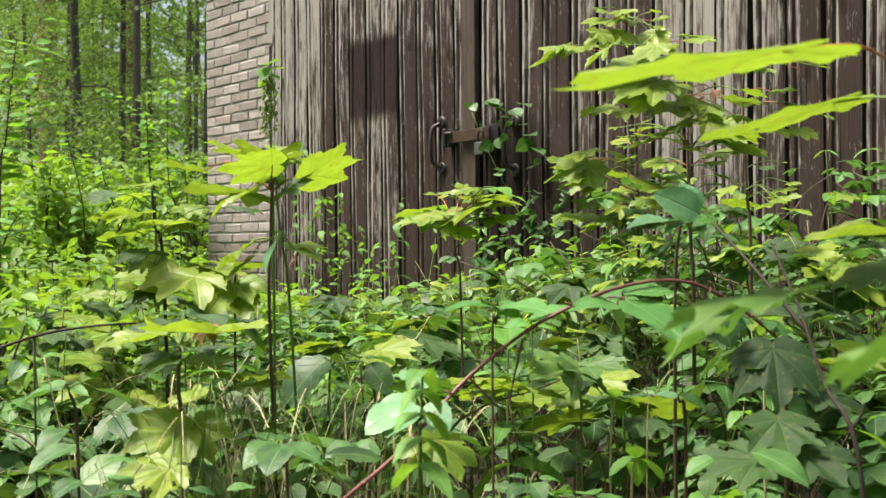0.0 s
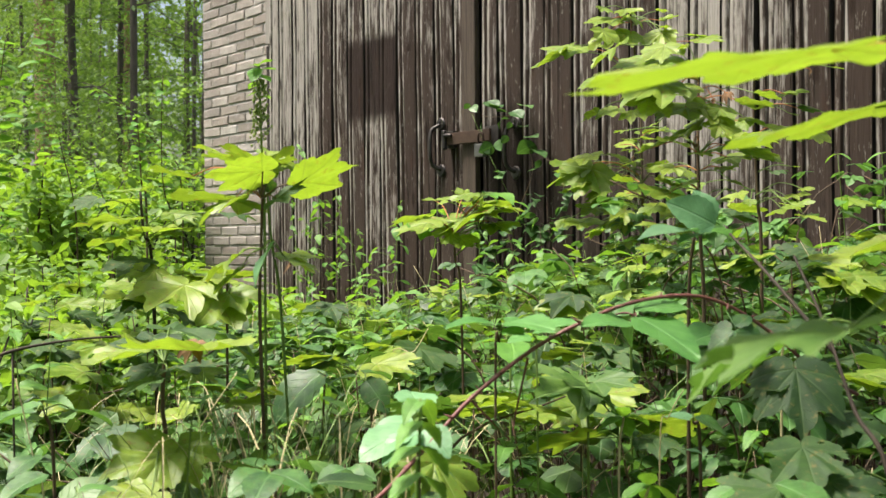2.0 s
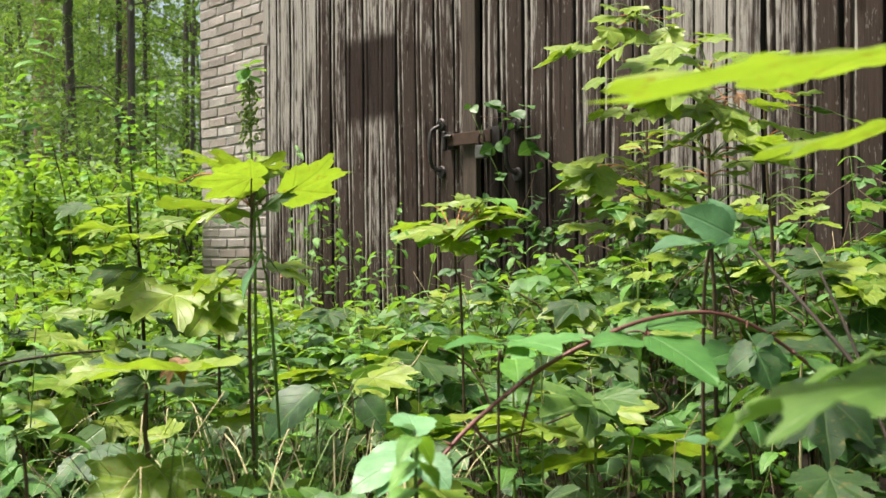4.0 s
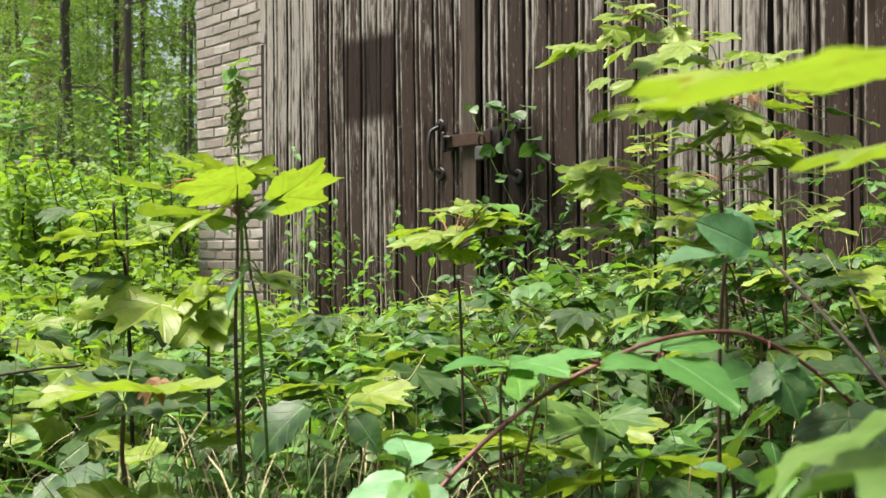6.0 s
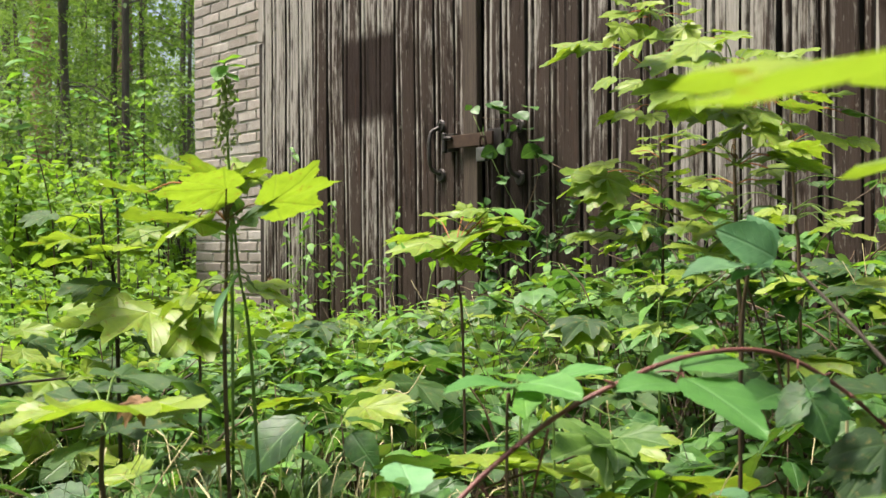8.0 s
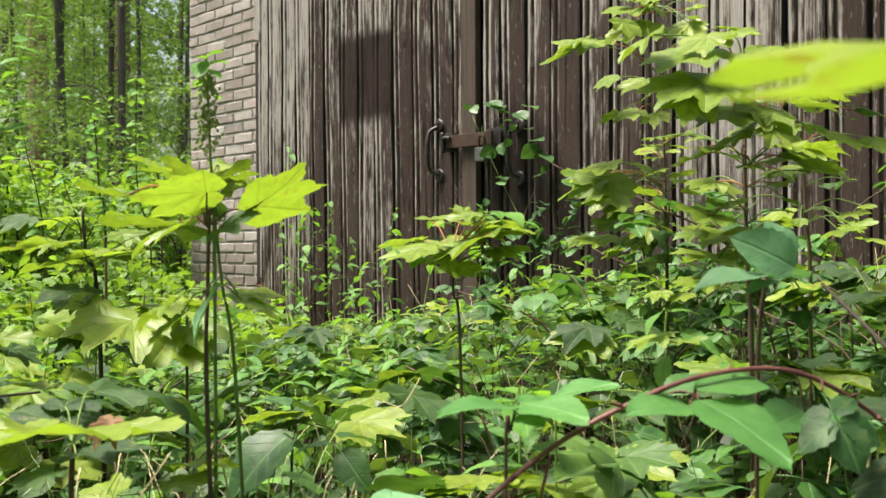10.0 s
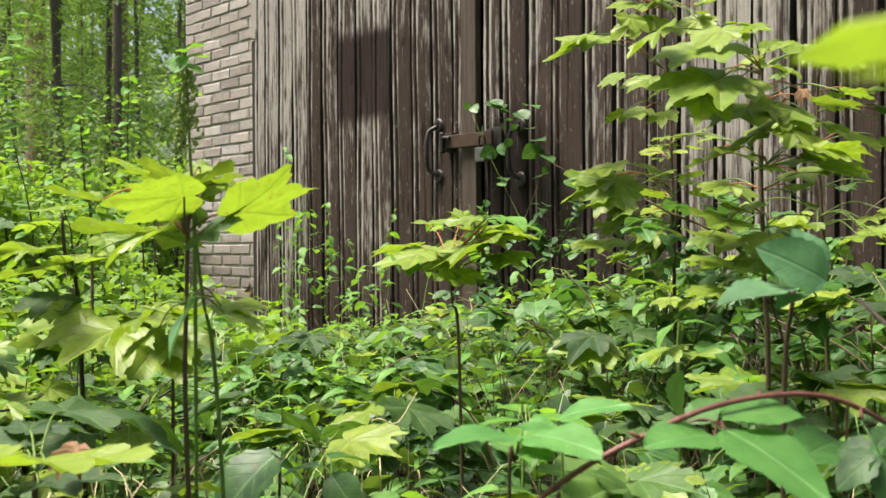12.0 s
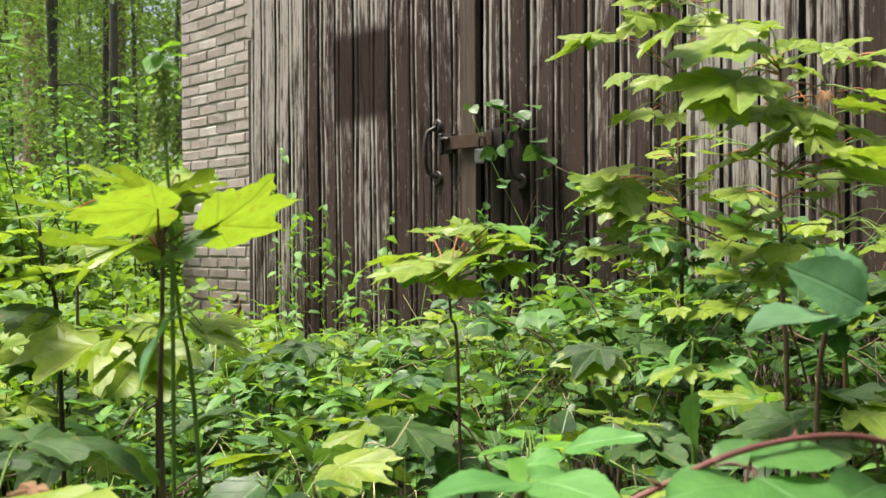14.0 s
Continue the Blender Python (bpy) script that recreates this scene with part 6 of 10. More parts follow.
# arching red bramble cane
cane = thing("bramble_cane", (5.103, -2.881, 0.000), "long arching red bramble cane with thorns and green leaves", "bramble")
tube("cane", [(5.199, -3.079, 0.000), (5.136, -2.961, 0.352), (5.090, -2.836, 0.399), (5.080, -2.768, 0.431), (5.071, -2.699, 0.475), (5.072, -2.640, 0.519), (5.096, -2.574, 0.568), (5.128, -2.522, 0.600), (5.156, -2.466, 0.622), (5.189, -2.408, 0.629), (5.207, -2.355, 0.615), (5.228, -2.302, 0.581), (5.254, -2.250, 0.534), (5.284, -2.208, 0.504)], 0.0026, 0.0022, M_CANE, cane, 7, 6, 0.12)
thorn(cane, (5.086, -2.811, 0.410), 0)
thorn(cane, (5.076, -2.741, 0.449), 1)
thorn(cane, (5.071, -2.669, 0.497), 2)
thorn(cane, (5.083, -2.608, 0.544), 3)
thorn(cane, (5.106, -2.554, 0.581), 4)
thorn(cane, (5.127, -2.524, 0.600), 5)
thorn(cane, (5.143, -2.492, 0.613), 6)
thorn(cane, (5.172, -2.437, 0.628), 7)
thorn(cane, (5.197, -2.381, 0.624), 8)
thorn(cane, (5.217, -2.328, 0.600), 9)
thorn(cane, (5.242, -2.275, 0.557), 10)
leaf_on(cane, BRAM3, (5.070, -2.630, 0.499), (5.082, -2.590, 0.473), 10, (5.072, -2.640, 0.519), M_CANE)
leaf_on(cane, BRAM3, (5.240, -2.318, 0.582), (5.290, -2.306, 0.573), 0, (5.228, -2.302, 0.581), M_CANE)
leaf_on(cane, BRAM5, (5.230, -2.388, 0.613), (5.281, -2.415, 0.561), 15, (5.207, -2.355, 0.615), M_CANE)
leaf_on(cane, BLADE_MID, (5.171, -2.478, 0.606), (5.266, -2.471, 0.575), 5, (5.150, -2.457, 0.606), M_CANE)
leaf_on(cane, BLADE_MID, (5.160, -2.476, 0.600), (5.155, -2.547, 0.609), -16, (5.150, -2.457, 0.606), M_CANE)
leaf_on(cane, BLADE_MID, (5.128, -2.469, 0.606), (5.142, -2.435, 0.627), 26, (5.150, -2.457, 0.606), M_CANE)
leaf_on(cane, BLADE_MID, (5.156, -2.465, 0.614), (5.203, -2.421, 0.623), 20, (5.150, -2.457, 0.606), M_CANE)
leaf_on(cane, BLADE_MID, (5.182, -2.335, 0.574), (5.232, -2.304, 0.582), 16, (5.203, -2.365, 0.620), M_CANE)
leaf_on(cane, BLADE_MID, (5.161, -2.314, 0.579), (5.170, -2.383, 0.578), -30, (5.193, -2.378, 0.623), M_CANE)
tube("side_shoot", [(5.095, -2.577, 0.560), (5.060, -2.565, 0.493), (5.060, -2.570, 0.472)], 0.0016, 0.001, M_CANE, cane, 6, 6, 0.06)
tube("side_shoot", [(5.070, -2.643, 0.516), (5.080, -2.607, 0.478), (5.081, -2.593, 0.466)], 0.0016, 0.001, M_CANE, cane, 6, 6, 0.06)
ns = thing("nettle", (5.328, -2.913, 0.000), "short pale nettle sprig close to the trodden way", "nettle")
tube("stem", [(5.328, -2.913, 0.000), (5.331, -2.914, 0.461), (5.340, -2.918, 0.523), (5.344, -2.919, 0.568)], 0.0022, 0.0012, M_STEM_GREEN, ns, 6, 6, 0.06)
leaf_on(ns, NETTLE, (5.340, -2.917, 0.566), (5.357, -2.945, 0.567), 0)
leaf_on(ns, NETTLE, (5.340, -2.917, 0.566), (5.325, -2.889, 0.556), 0)
leaf_on(ns, NETTLE, (5.342, -2.918, 0.549), (5.354, -2.953, 0.548), 0)
leaf_on(ns, NETTLE, (5.342, -2.918, 0.549), (5.332, -2.884, 0.535), 0)
leaf_on(ns, NETTLE, (5.344, -2.920, 0.529), (5.353, -2.959, 0.527), 0)
leaf_on(ns, NETTLE, (5.344, -2.920, 0.529), (5.338, -2.882, 0.513), 0)
leaf_on(ns, NETTLE, (5.346, -2.922, 0.507), (5.355, -2.963, 0.505), 0)
leaf_on(ns, NETTLE, (5.346, -2.922, 0.507), (5.342, -2.883, 0.490), 0)
leaf_on(ns, NETTLE, (5.349, -2.925, 0.485), (5.309, -2.932, 0.472), 0)
leaf_on(ns, NETTLE, (5.349, -2.925, 0.485), (5.392, -2.922, 0.479), 0)
# plant with one upright folded leaf
h1 = thing("bramble", (5.075, -2.273, 0.000), "bramble shoot ending in a folded blue-green leaf", "bramble", "bramble plants")
tube("stem", [(5.075, -2.273, 0.000), (5.081, -2.280, 0.573), (5.099, -2.287, 0.711)], 0.003, 0.002, M_STEM_BROWN, h1, 6, 6, 0.06)
leaf_on(h1, BLADE_PALE, (5.132, -2.287, 0.713), (5.108, -2.343, 0.746), -74, (5.099, -2.287, 0.711), M_STEM_GREEN)
leaf_on(h1, BLADE_PALE, (5.117, -2.273, 0.718), (5.100, -2.286, 0.762), -60, (5.099, -2.287, 0.711), M_STEM_GREEN)
leaf_on(h1, BLADE_PALE, (5.125, -2.317, 0.705), (5.106, -2.401, 0.710), -8, (5.099, -2.287, 0.711), M_STEM_GREEN)
leaf_on(h1, BLADE_PALE, (5.131, -2.312, 0.702), (5.128, -2.354, 0.697), 0, (5.099, -2.287, 0.711), M_STEM_GREEN)
leaf_on(h1, BLADE_PALE, (5.079, -2.251, 0.705), (5.077, -2.188, 0.712), 0, (5.099, -2.287, 0.711), M_STEM_GREEN)
# near shoots below the cane
bl1 = thing("bramble", (5.041, -2.580, 0.000), "bramble shoot with broad toothed leaves leaning into the way", "bramble", "bramble plants")
tube("stem", [(5.041, -2.580, 0.000), (5.041, -2.580, 0.537), (5.044, -2.576, 0.575), (5.053, -2.580, 0.592)], 0.0018, 0.0012, M_STEM_BROWN, bl1, 6, 6, 0.06)
leaf_on(bl1, BLADE_MID, (5.052, -2.581, 0.597), (5.052, -2.662, 0.609), -8, (5.053, -2.580, 0.592), M_STEM_GREEN)
leaf_on(bl1, BLADE_MID, (5.048, -2.571, 0.600), (5.051, -2.534, 0.603), 12, (5.053, -2.580, 0.592), M_STEM_GREEN)
leaf_on(bl1, BLADE_MID, (5.066, -2.580, 0.600), (5.143, -2.579, 0.605), 8, (5.053, -2.580, 0.592), M_STEM_GREEN)
leaf_on(bl1, BLADE_MID, (5.070, -2.591, 0.593), (5.106, -2.593, 0.594), 24, (5.053, -2.580, 0.592), M_STEM_GREEN)
bl2 = thing("bramble", (4.835, -2.324, 0.000), "single bramble shoot with one long pale leaf", "bramble", "bramble plants")
tube("stem", [(4.835, -2.324, 0.000), (4.835, -2.324, 0.502), (4.832, -2.327, 0.557)], 0.0018, 0.0012, M_STEM_GREEN, bl2, 6, 6, 0.06)
leaf_on(bl2, BLADE_MID, (4.831, -2.329, 0.561), (4.899, -2.290, 0.591), 12, (4.832, -2.327, 0.557), M_STEM_GREEN)
leaf_on(bl2, BLADE_MID, (4.815, -2.317, 0.554), (4.809, -2.357, 0.553), -24, (4.832, -2.327, 0.557), M_STEM_GREEN)
bl3 = thing("nettle", (4.699, -1.979, 0.000), "nettle with hanging toothed leaves and pale flowers", "nettle")
tube("stem", [(4.699, -1.979, 0.000), (4.699, -1.979, 0.516), (4.698, -1.980, 0.605), (4.699, -1.978, 0.641)], 0.0028, 0.0016, M_STEM_GREEN, bl3, 6, 6, 0.06)
leaf_on(bl3, NETTLE, (4.712, -1.994, 0.578), (4.729, -2.038, 0.532), 25, (4.699, -1.979, 0.584), M_STEM_GREEN)
leaf_on(bl3, NETTLE, (4.709, -1.998, 0.642), (4.717, -2.053, 0.622), 25, (4.699, -1.978, 0.641), M_STEM_GREEN)
leaf_on(bl3, NETTLE, (4.712, -1.962, 0.610), (4.771, -1.952, 0.602), 30, (4.699, -1.979, 0.605), M_STEM_GREEN)
leaf_on(bl3, NETTLE, (4.703, -1.973, 0.639), (4.727, -1.942, 0.652), 10, (4.699, -1.978, 0.641), M_STEM_GREEN)
leaf_on(bl3, SYC, (4.702, -2.006, 0.606), (4.715, -2.055, 0.597), 10, (4.699, -1.979, 0.599), M_STEM_GREEN)
leaf_on(bl3, SYC, (4.722, -1.982, 0.599), (4.767, -1.990, 0.597), 10, (4.699, -1.979, 0.597), M_STEM_GREEN)
s14 = thing("sycamore_sapling", (4.824, -2.210, 0.000), "low sycamore seedling with spotted yellow-green leaves", "sapling", "sycamore saplings")
tube("stem", [(4.824, -2.210, 0.000), (4.824, -2.210, 0.443), (4.821, -2.212, 0.474)], 0.0026, 0.0018, M_STEM_GREEN, s14, 6, 6, 0.06)
leaf_on(s14, SYC_MOTT, (4.832, -2.231, 0.478), (4.852, -2.335, 0.481), -24, (4.821, -2.212, 0.476), M_STEM_GREEN)
leaf_on(s14, SYC_MOTT, (4.829, -2.202, 0.479), (4.909, -2.198, 0.486), 22, (4.821, -2.212, 0.476), M_STEM_GREEN)
leaf_on(s14, SYC_MOTT, (4.838, -2.224, 0.474), (4.901, -2.273, 0.465), -30, (4.821, -2.212, 0.476), M_STEM_GREEN)
# low sycamore seedlings among the brambles
s11 = thing("sycamore_sapling", (5.281, -2.306, 0.000), "low sycamore seedling with broad dull green leaves, shade in their colour", "sapling", "sycamore saplings")
tube("stem", [(5.281, -2.306, 0.000), (5.278, -2.301, 0.484), (5.271, -2.297, 0.554)], 0.003, 0.002, M_STEM_BROWN, s11, 6, 6, 0.06)
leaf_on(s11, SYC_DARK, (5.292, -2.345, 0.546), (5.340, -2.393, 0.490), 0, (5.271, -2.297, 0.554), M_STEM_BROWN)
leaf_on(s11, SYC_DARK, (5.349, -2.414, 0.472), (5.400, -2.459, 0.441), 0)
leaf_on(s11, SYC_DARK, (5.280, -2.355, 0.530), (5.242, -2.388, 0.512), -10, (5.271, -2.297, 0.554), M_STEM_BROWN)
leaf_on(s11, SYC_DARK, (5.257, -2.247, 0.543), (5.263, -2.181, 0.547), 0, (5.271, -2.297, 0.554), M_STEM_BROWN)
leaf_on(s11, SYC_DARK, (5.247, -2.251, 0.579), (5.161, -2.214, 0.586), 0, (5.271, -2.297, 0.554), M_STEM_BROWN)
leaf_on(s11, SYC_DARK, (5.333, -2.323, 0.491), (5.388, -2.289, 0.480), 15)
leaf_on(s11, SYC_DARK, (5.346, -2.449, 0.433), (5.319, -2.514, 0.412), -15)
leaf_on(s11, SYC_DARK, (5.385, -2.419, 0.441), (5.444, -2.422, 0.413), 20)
s12 = thing("sycamore_sapling", (4.632, -2.191, 0.000), "small sycamore seedling with pale mottled leaves", "sapling", "sycamore saplings")
tube("stem", [(4.632, -2.191, 0.000), (4.611, -2.180, 0.389), (4.603, -2.169, 0.517)], 0.0028, 0.0018, M_STEM_GREEN, s12, 6, 6, 0.06)
leaf_on(s12, SYC, (4.735, -2.113, 0.430), (4.683, -2.196, 0.439), -30, (4.647, -2.129, 0.448), M_STEM_GREEN)
leaf_on(s12, SYC, (4.706, -2.070, 0.437), (4.767, -2.010, 0.449), 20, (4.647, -2.129, 0.448), M_STEM_GREEN)
leaf_on(s12, SYC, (4.754, -2.165, 0.431), (4.770, -2.212, 0.407), -30, (4.647, -2.129, 0.448), M_STEM_GREEN)
leaf_on(s12, FRESH, (4.716, -2.280, 0.541), (4.700, -2.330, 0.544), 0, (4.603, -2.169, 0.517), M_STEM_GREEN)
leaf_on(s12, FRESH, (4.725, -2.270, 0.542), (4.774, -2.215, 0.548), 0, (4.603, -2.169, 0.517), M_STEM_GREEN)
leaf_on(s12, FRESH, (4.752, -2.300, 0.540), (4.816, -2.350, 0.529), 0, (4.603, -2.169, 0.517), M_STEM_GREEN)
leaf_on(s12, FRESH, (4.674, -2.237, 0.542), (4.615, -2.212, 0.550), 0, (4.603, -2.169, 0.517), M_STEM_GREEN)
leaf_on(s12, FRESH, (4.680, -2.230, 0.542), (4.661, -2.175, 0.552), 0, (4.603, -2.169, 0.517), M_STEM_GREEN)
s13 = thing("sycamore_sapling", (4.867, -2.540, 0.000), "seedling with one pale drooping lobed leaf", "sapling", "sycamore saplings")
tube("stem", [(4.867, -2.540, 0.000), (4.854, -2.533, 0.351), (4.846, -2.528, 0.406)], 0.0025, 0.0018, M_STEM_GREEN, s13, 6, 6, 0.06)
leaf_on(s13, SYC, (4.881, -2.549, 0.406), (4.934, -2.545, 0.356), 0, (4.846, -2.528, 0.406), M_STEM_GREEN)
leaf_on(s13, SYC, (4.858, -2.547, 0.401), (4.878, -2.582, 0.365), -20, (4.846, -2.528, 0.406), M_STEM_GREEN)
leaf_on(s13, SYC_DARK, (4.812, -2.491, 0.398), (4.841, -2.424, 0.390), 0, (4.846, -2.528, 0.406), M_STEM_GREEN)
# fresh bright seedlings
fr1 = thing("seedling", (5.159, -2.453, 0.000), "fresh bright green seedling with four flat leaves", "seedling", "fresh seedlings")
tube("stem", [(5.159, -2.453, 0.000), (5.160, -2.456, 0.343), (5.163, -2.450, 0.407)], 0.0022, 0.0016, M_STRAW, fr1, 6, 6, 0.06)
leaf_on(fr1, FRESH, (5.163, -2.450, 0.407), (5.178, -2.471, 0.431), 0)
leaf_on(fr1, FRESH, (5.163, -2.450, 0.407), (5.152, -2.489, 0.403), 0)
leaf_on(fr1, FRESH, (5.163, -2.450, 0.407), (5.148, -2.429, 0.378), 0)
leaf_on(fr1, FRESH, (5.163, -2.450, 0.407), (5.174, -2.403, 0.392), 0)
fr2 = thing("seedling", (4.885, -2.205, 0.000), "fresh bright green seedling with four flat leaves", "seedling", "fresh seedlings")
tube("stem", [(4.885, -2.205, 0.000), (4.886, -2.208, 0.353), (4.890, -2.201, 0.433)], 0.0022, 0.0016, M_STRAW, fr2, 6, 6, 0.06)
leaf_on(fr2, FRESH, (4.890, -2.201, 0.433), (4.907, -2.223, 0.457), 0)
leaf_on(fr2, FRESH, (4.890, -2.201, 0.433), (4.876, -2.245, 0.421), 0)
leaf_on(fr2, FRESH, (4.890, -2.201, 0.433), (4.879, -2.175, 0.403), 0)
leaf_on(fr2, FRESH, (4.890, -2.201, 0.433), (4.897, -2.153, 0.434), 0)
fr3 = thing("seedling", (5.067, -2.059, 0.000), "fresh bright green seedling with four flat leaves", "seedling", "fresh seedlings")
tube("stem", [(5.067, -2.059, 0.000), (5.071, -2.067, 0.476), (5.078, -2.066, 0.553)], 0.0022, 0.0016, M_STRAW, fr3, 6, 6, 0.06)
leaf_on(fr3, FRESH, (5.078, -2.066, 0.553), (5.112, -2.077, 0.576), 0)
leaf_on(fr3, FRESH, (5.078, -2.066, 0.553), (5.074, -2.094, 0.560), 0)
leaf_on(fr3, FRESH, (5.078, -2.066, 0.553), (5.051, -2.050, 0.536), 0)
leaf_on(fr3, FRESH, (5.078, -2.066, 0.553), (5.091, -2.020, 0.545), 0)
# large bramble plants close by
b1 = thing("bramble", (4.908, -2.800, 0.000), "bramble plant with broad flat toothed leaves", "bramble", "bramble plants")
tube("stem", [(4.908, -2.800, 0.000), (4.917, -2.807, 0.394), (4.931, -2.829, 0.434)], 0.003, 0.0018, M_STEM_BROWN, b1, 6, 6, 0.06)
leaf_on(b1, BLADE, (4.965, -2.848, 0.445), (4.981, -2.903, 0.443), -10, (4.931, -2.829, 0.434), M_STEM_GREEN)
leaf_on(b1, BLADE, (4.911, -2.822, 0.438), (4.868, -2.833, 0.452), 0, (4.931, -2.829, 0.434), M_STEM_GREEN)
leaf_on(b1, BLADE, (4.897, -2.806, 0.436), (4.890, -2.737, 0.442), 0, (4.931, -2.829, 0.434), M_STEM_GREEN)
leaf_on(b1, BLADE, (4.951, -2.833, 0.439), (5.003, -2.808, 0.435), 5, (4.931, -2.829, 0.434), M_STEM_GREEN)
leaf_on(b1, BLADE, (4.985, -2.853, 0.445), (5.030, -2.900, 0.440), -5, (4.931, -2.829, 0.434), M_STEM_GREEN)
b2 = thing("bramble", (4.970, -2.646, 0.000), "bramble plant with broad flat toothed leaves", "bramble", "bramble plants")
tube("stem", [(4.970, -2.646, 0.000), (4.975, -2.645, 0.400), (4.985, -2.661, 0.479)], 0.003, 0.0018, M_STEM_BROWN, b2, 6, 6, 0.06)
leaf_on(b2, BLADE_PALE, (5.001, -2.672, 0.486), (4.971, -2.715, 0.482), -8, (4.985, -2.661, 0.479), M_STEM_GREEN)
leaf_on(b2, BLADE_PALE, (5.033, -2.696, 0.484), (5.031, -2.773, 0.469), -8, (4.985, -2.661, 0.479), M_STEM_GREEN)
leaf_on(b2, BLADE, (4.995, -2.646, 0.487), (4.989, -2.604, 0.490), 0, (4.985, -2.661, 0.479), M_STEM_GREEN)
leaf_on(b2, BLADE_PALE, (5.054, -2.703, 0.484), (5.055, -2.758, 0.461), -10, (4.985, -2.661, 0.479), M_STEM_GREEN)
leaf_on(b2, BLADE_PALE, (5.057, -2.697, 0.487), (5.100, -2.697, 0.465), 30, (4.985, -2.661, 0.479), M_STEM_GREEN)
leaf_on(b2, BLADE_PALE, (4.988, -2.654, 0.494), (4.931, -2.624, 0.523), 0, (4.985, -2.661, 0.479), M_STEM_GREEN)
leaf_on(b2, BLADE, (4.985, -2.656, 0.501), (4.951, -2.666, 0.513), 0, (4.985, -2.661, 0.479), M_STEM_GREEN)
b3 = thing("bramble", (4.540, -2.420, 0.000), "bramble plant with broad flat toothed leaves", "bramble", "bramble plants")
tube("stem", [(4.540, -2.420, 0.000), (4.545, -2.416, 0.373), (4.555, -2.433, 0.472)], 0.003, 0.0018, M_STEM_BROWN, b3, 6, 6, 0.06)
leaf_on(b3, BLADE, (4.579, -2.450, 0.480), (4.633, -2.449, 0.444), 40, (4.555, -2.433, 0.472), M_STEM_GREEN)
leaf_on(b3, BLADE, (4.529, -2.433, 0.480), (4.503, -2.473, 0.481), 0, (4.555, -2.433, 0.472), M_STEM_GREEN)
leaf_on(b3, BLADE, (4.493, -2.397, 0.480), (4.481, -2.328, 0.479), 0, (4.555, -2.433, 0.472), M_STEM_GREEN)
b4 = thing("bramble", (4.669, -2.974, 0.000), "bramble plant with broad flat toothed leaves", "bramble", "bramble plants")
tube("stem", [(4.669, -2.974, 0.000), (4.674, -2.977, 0.418), (4.688, -2.994, 0.497)], 0.003, 0.0018, M_STEM_BROWN, b4, 6, 6, 0.06)
leaf_on(b4, BLADE, (4.687, -2.994, 0.502), (4.670, -3.046, 0.497), -5, (4.688, -2.994, 0.497), M_STEM_GREEN)
leaf_on(b4, BLADE, (4.732, -3.018, 0.501), (4.712, -3.081, 0.494), 0, (4.688, -2.994, 0.497), M_STEM_GREEN)
leaf_on(b4, BLADE, (4.787, -3.032, 0.459), (4.803, -3.078, 0.456), 0)
leaf_on(b4, BLADE, (4.838, -3.044, 0.447), (4.852, -3.101, 0.440), -5)
leaf_on(b4, BLADE, (4.892, -3.059, 0.418), (4.912, -3.097, 0.414), -8)
leaf_on(b4, BLADE, (4.807, -2.998, 0.417), (4.821, -2.961, 0.429), 0)
leaf_on(b4, BLADE, (4.655, -2.944, 0.487), (4.648, -2.886, 0.474), 0, (4.688, -2.994, 0.497), M_STEM_GREEN)
leaf_on(b4, BLADE, (4.572, -3.013, 0.523), (4.597, -3.037, 0.508), -20)
b5 = thing("bramble", (4.385, -2.435, 0.000), "bramble plant with broad flat toothed leaves", "bramble", "bramble plants")
tube("stem", [(4.385, -2.435, 0.000), (4.399, -2.418, 0.373), (4.417, -2.423, 0.473)], 0.003, 0.0018, M_STEM_BROWN, b5, 6, 6, 0.06)
leaf_on(b5, BLADE, (4.400, -2.412, 0.477), (4.395, -2.528, 0.420), -15, (4.417, -2.423, 0.473), M_STEM_GREEN)
leaf_on(b5, BLADE, (4.361, -2.418, 0.467), (4.396, -2.368, 0.446), 0, (4.417, -2.423, 0.473), M_STEM_GREEN)
leaf_on(b5, BLADE, (4.325, -2.376, 0.503), (4.270, -2.385, 0.522), 0)
b6p = thing("bramble", (5.126, -2.317, 0.000), "bramble plant with broad flat toothed leaves", "bramble", "bramble plants")
tube("stem", [(5.126, -2.317, 0.000), (5.135, -2.323, 0.419), (5.143, -2.346, 0.470)], 0.003, 0.0018, M_STEM_BROWN, b6p, 6, 6, 0.06)
leaf_on(b6p, BLADE, (5.175, -2.383, 0.481), (5.208, -2.357, 0.471), 10, (5.143, -2.346, 0.470), M_STEM_GREEN)
leaf_on(b6p, BLADE_PALE, (5.140, -2.349, 0.471), (5.094, -2.347, 0.478), 0, (5.143, -2.346, 0.470), M_STEM_GREEN)
leaf_on(b6p, BLADE, (5.400, -2.530, 0.456), (5.468, -2.521, 0.446), 10)
leaf_on(b6p, BLADE_PALE, (5.218, -2.419, 0.447), (5.199, -2.433, 0.456), 0)
leaf_on(b6p, BLADE, (5.338, -2.518, 0.440), (5.329, -2.554, 0.431), -10)
b7 = thing("bramble", (4.996, -2.455, 0.000), "bramble plant with broad flat toothed leaves", "bramble", "bramble plants")
tube("stem", [(4.996, -2.455, 0.000), (5.005, -2.468, 0.339), (5.015, -2.497, 0.359)], 0.003, 0.0018, M_STEM_BROWN, b7, 6, 6, 0.06)
leaf_on(b7, BLADE, (5.014, -2.497, 0.363), (4.995, -2.514, 0.377), 0, (5.015, -2.497, 0.359), M_STEM_GREEN)
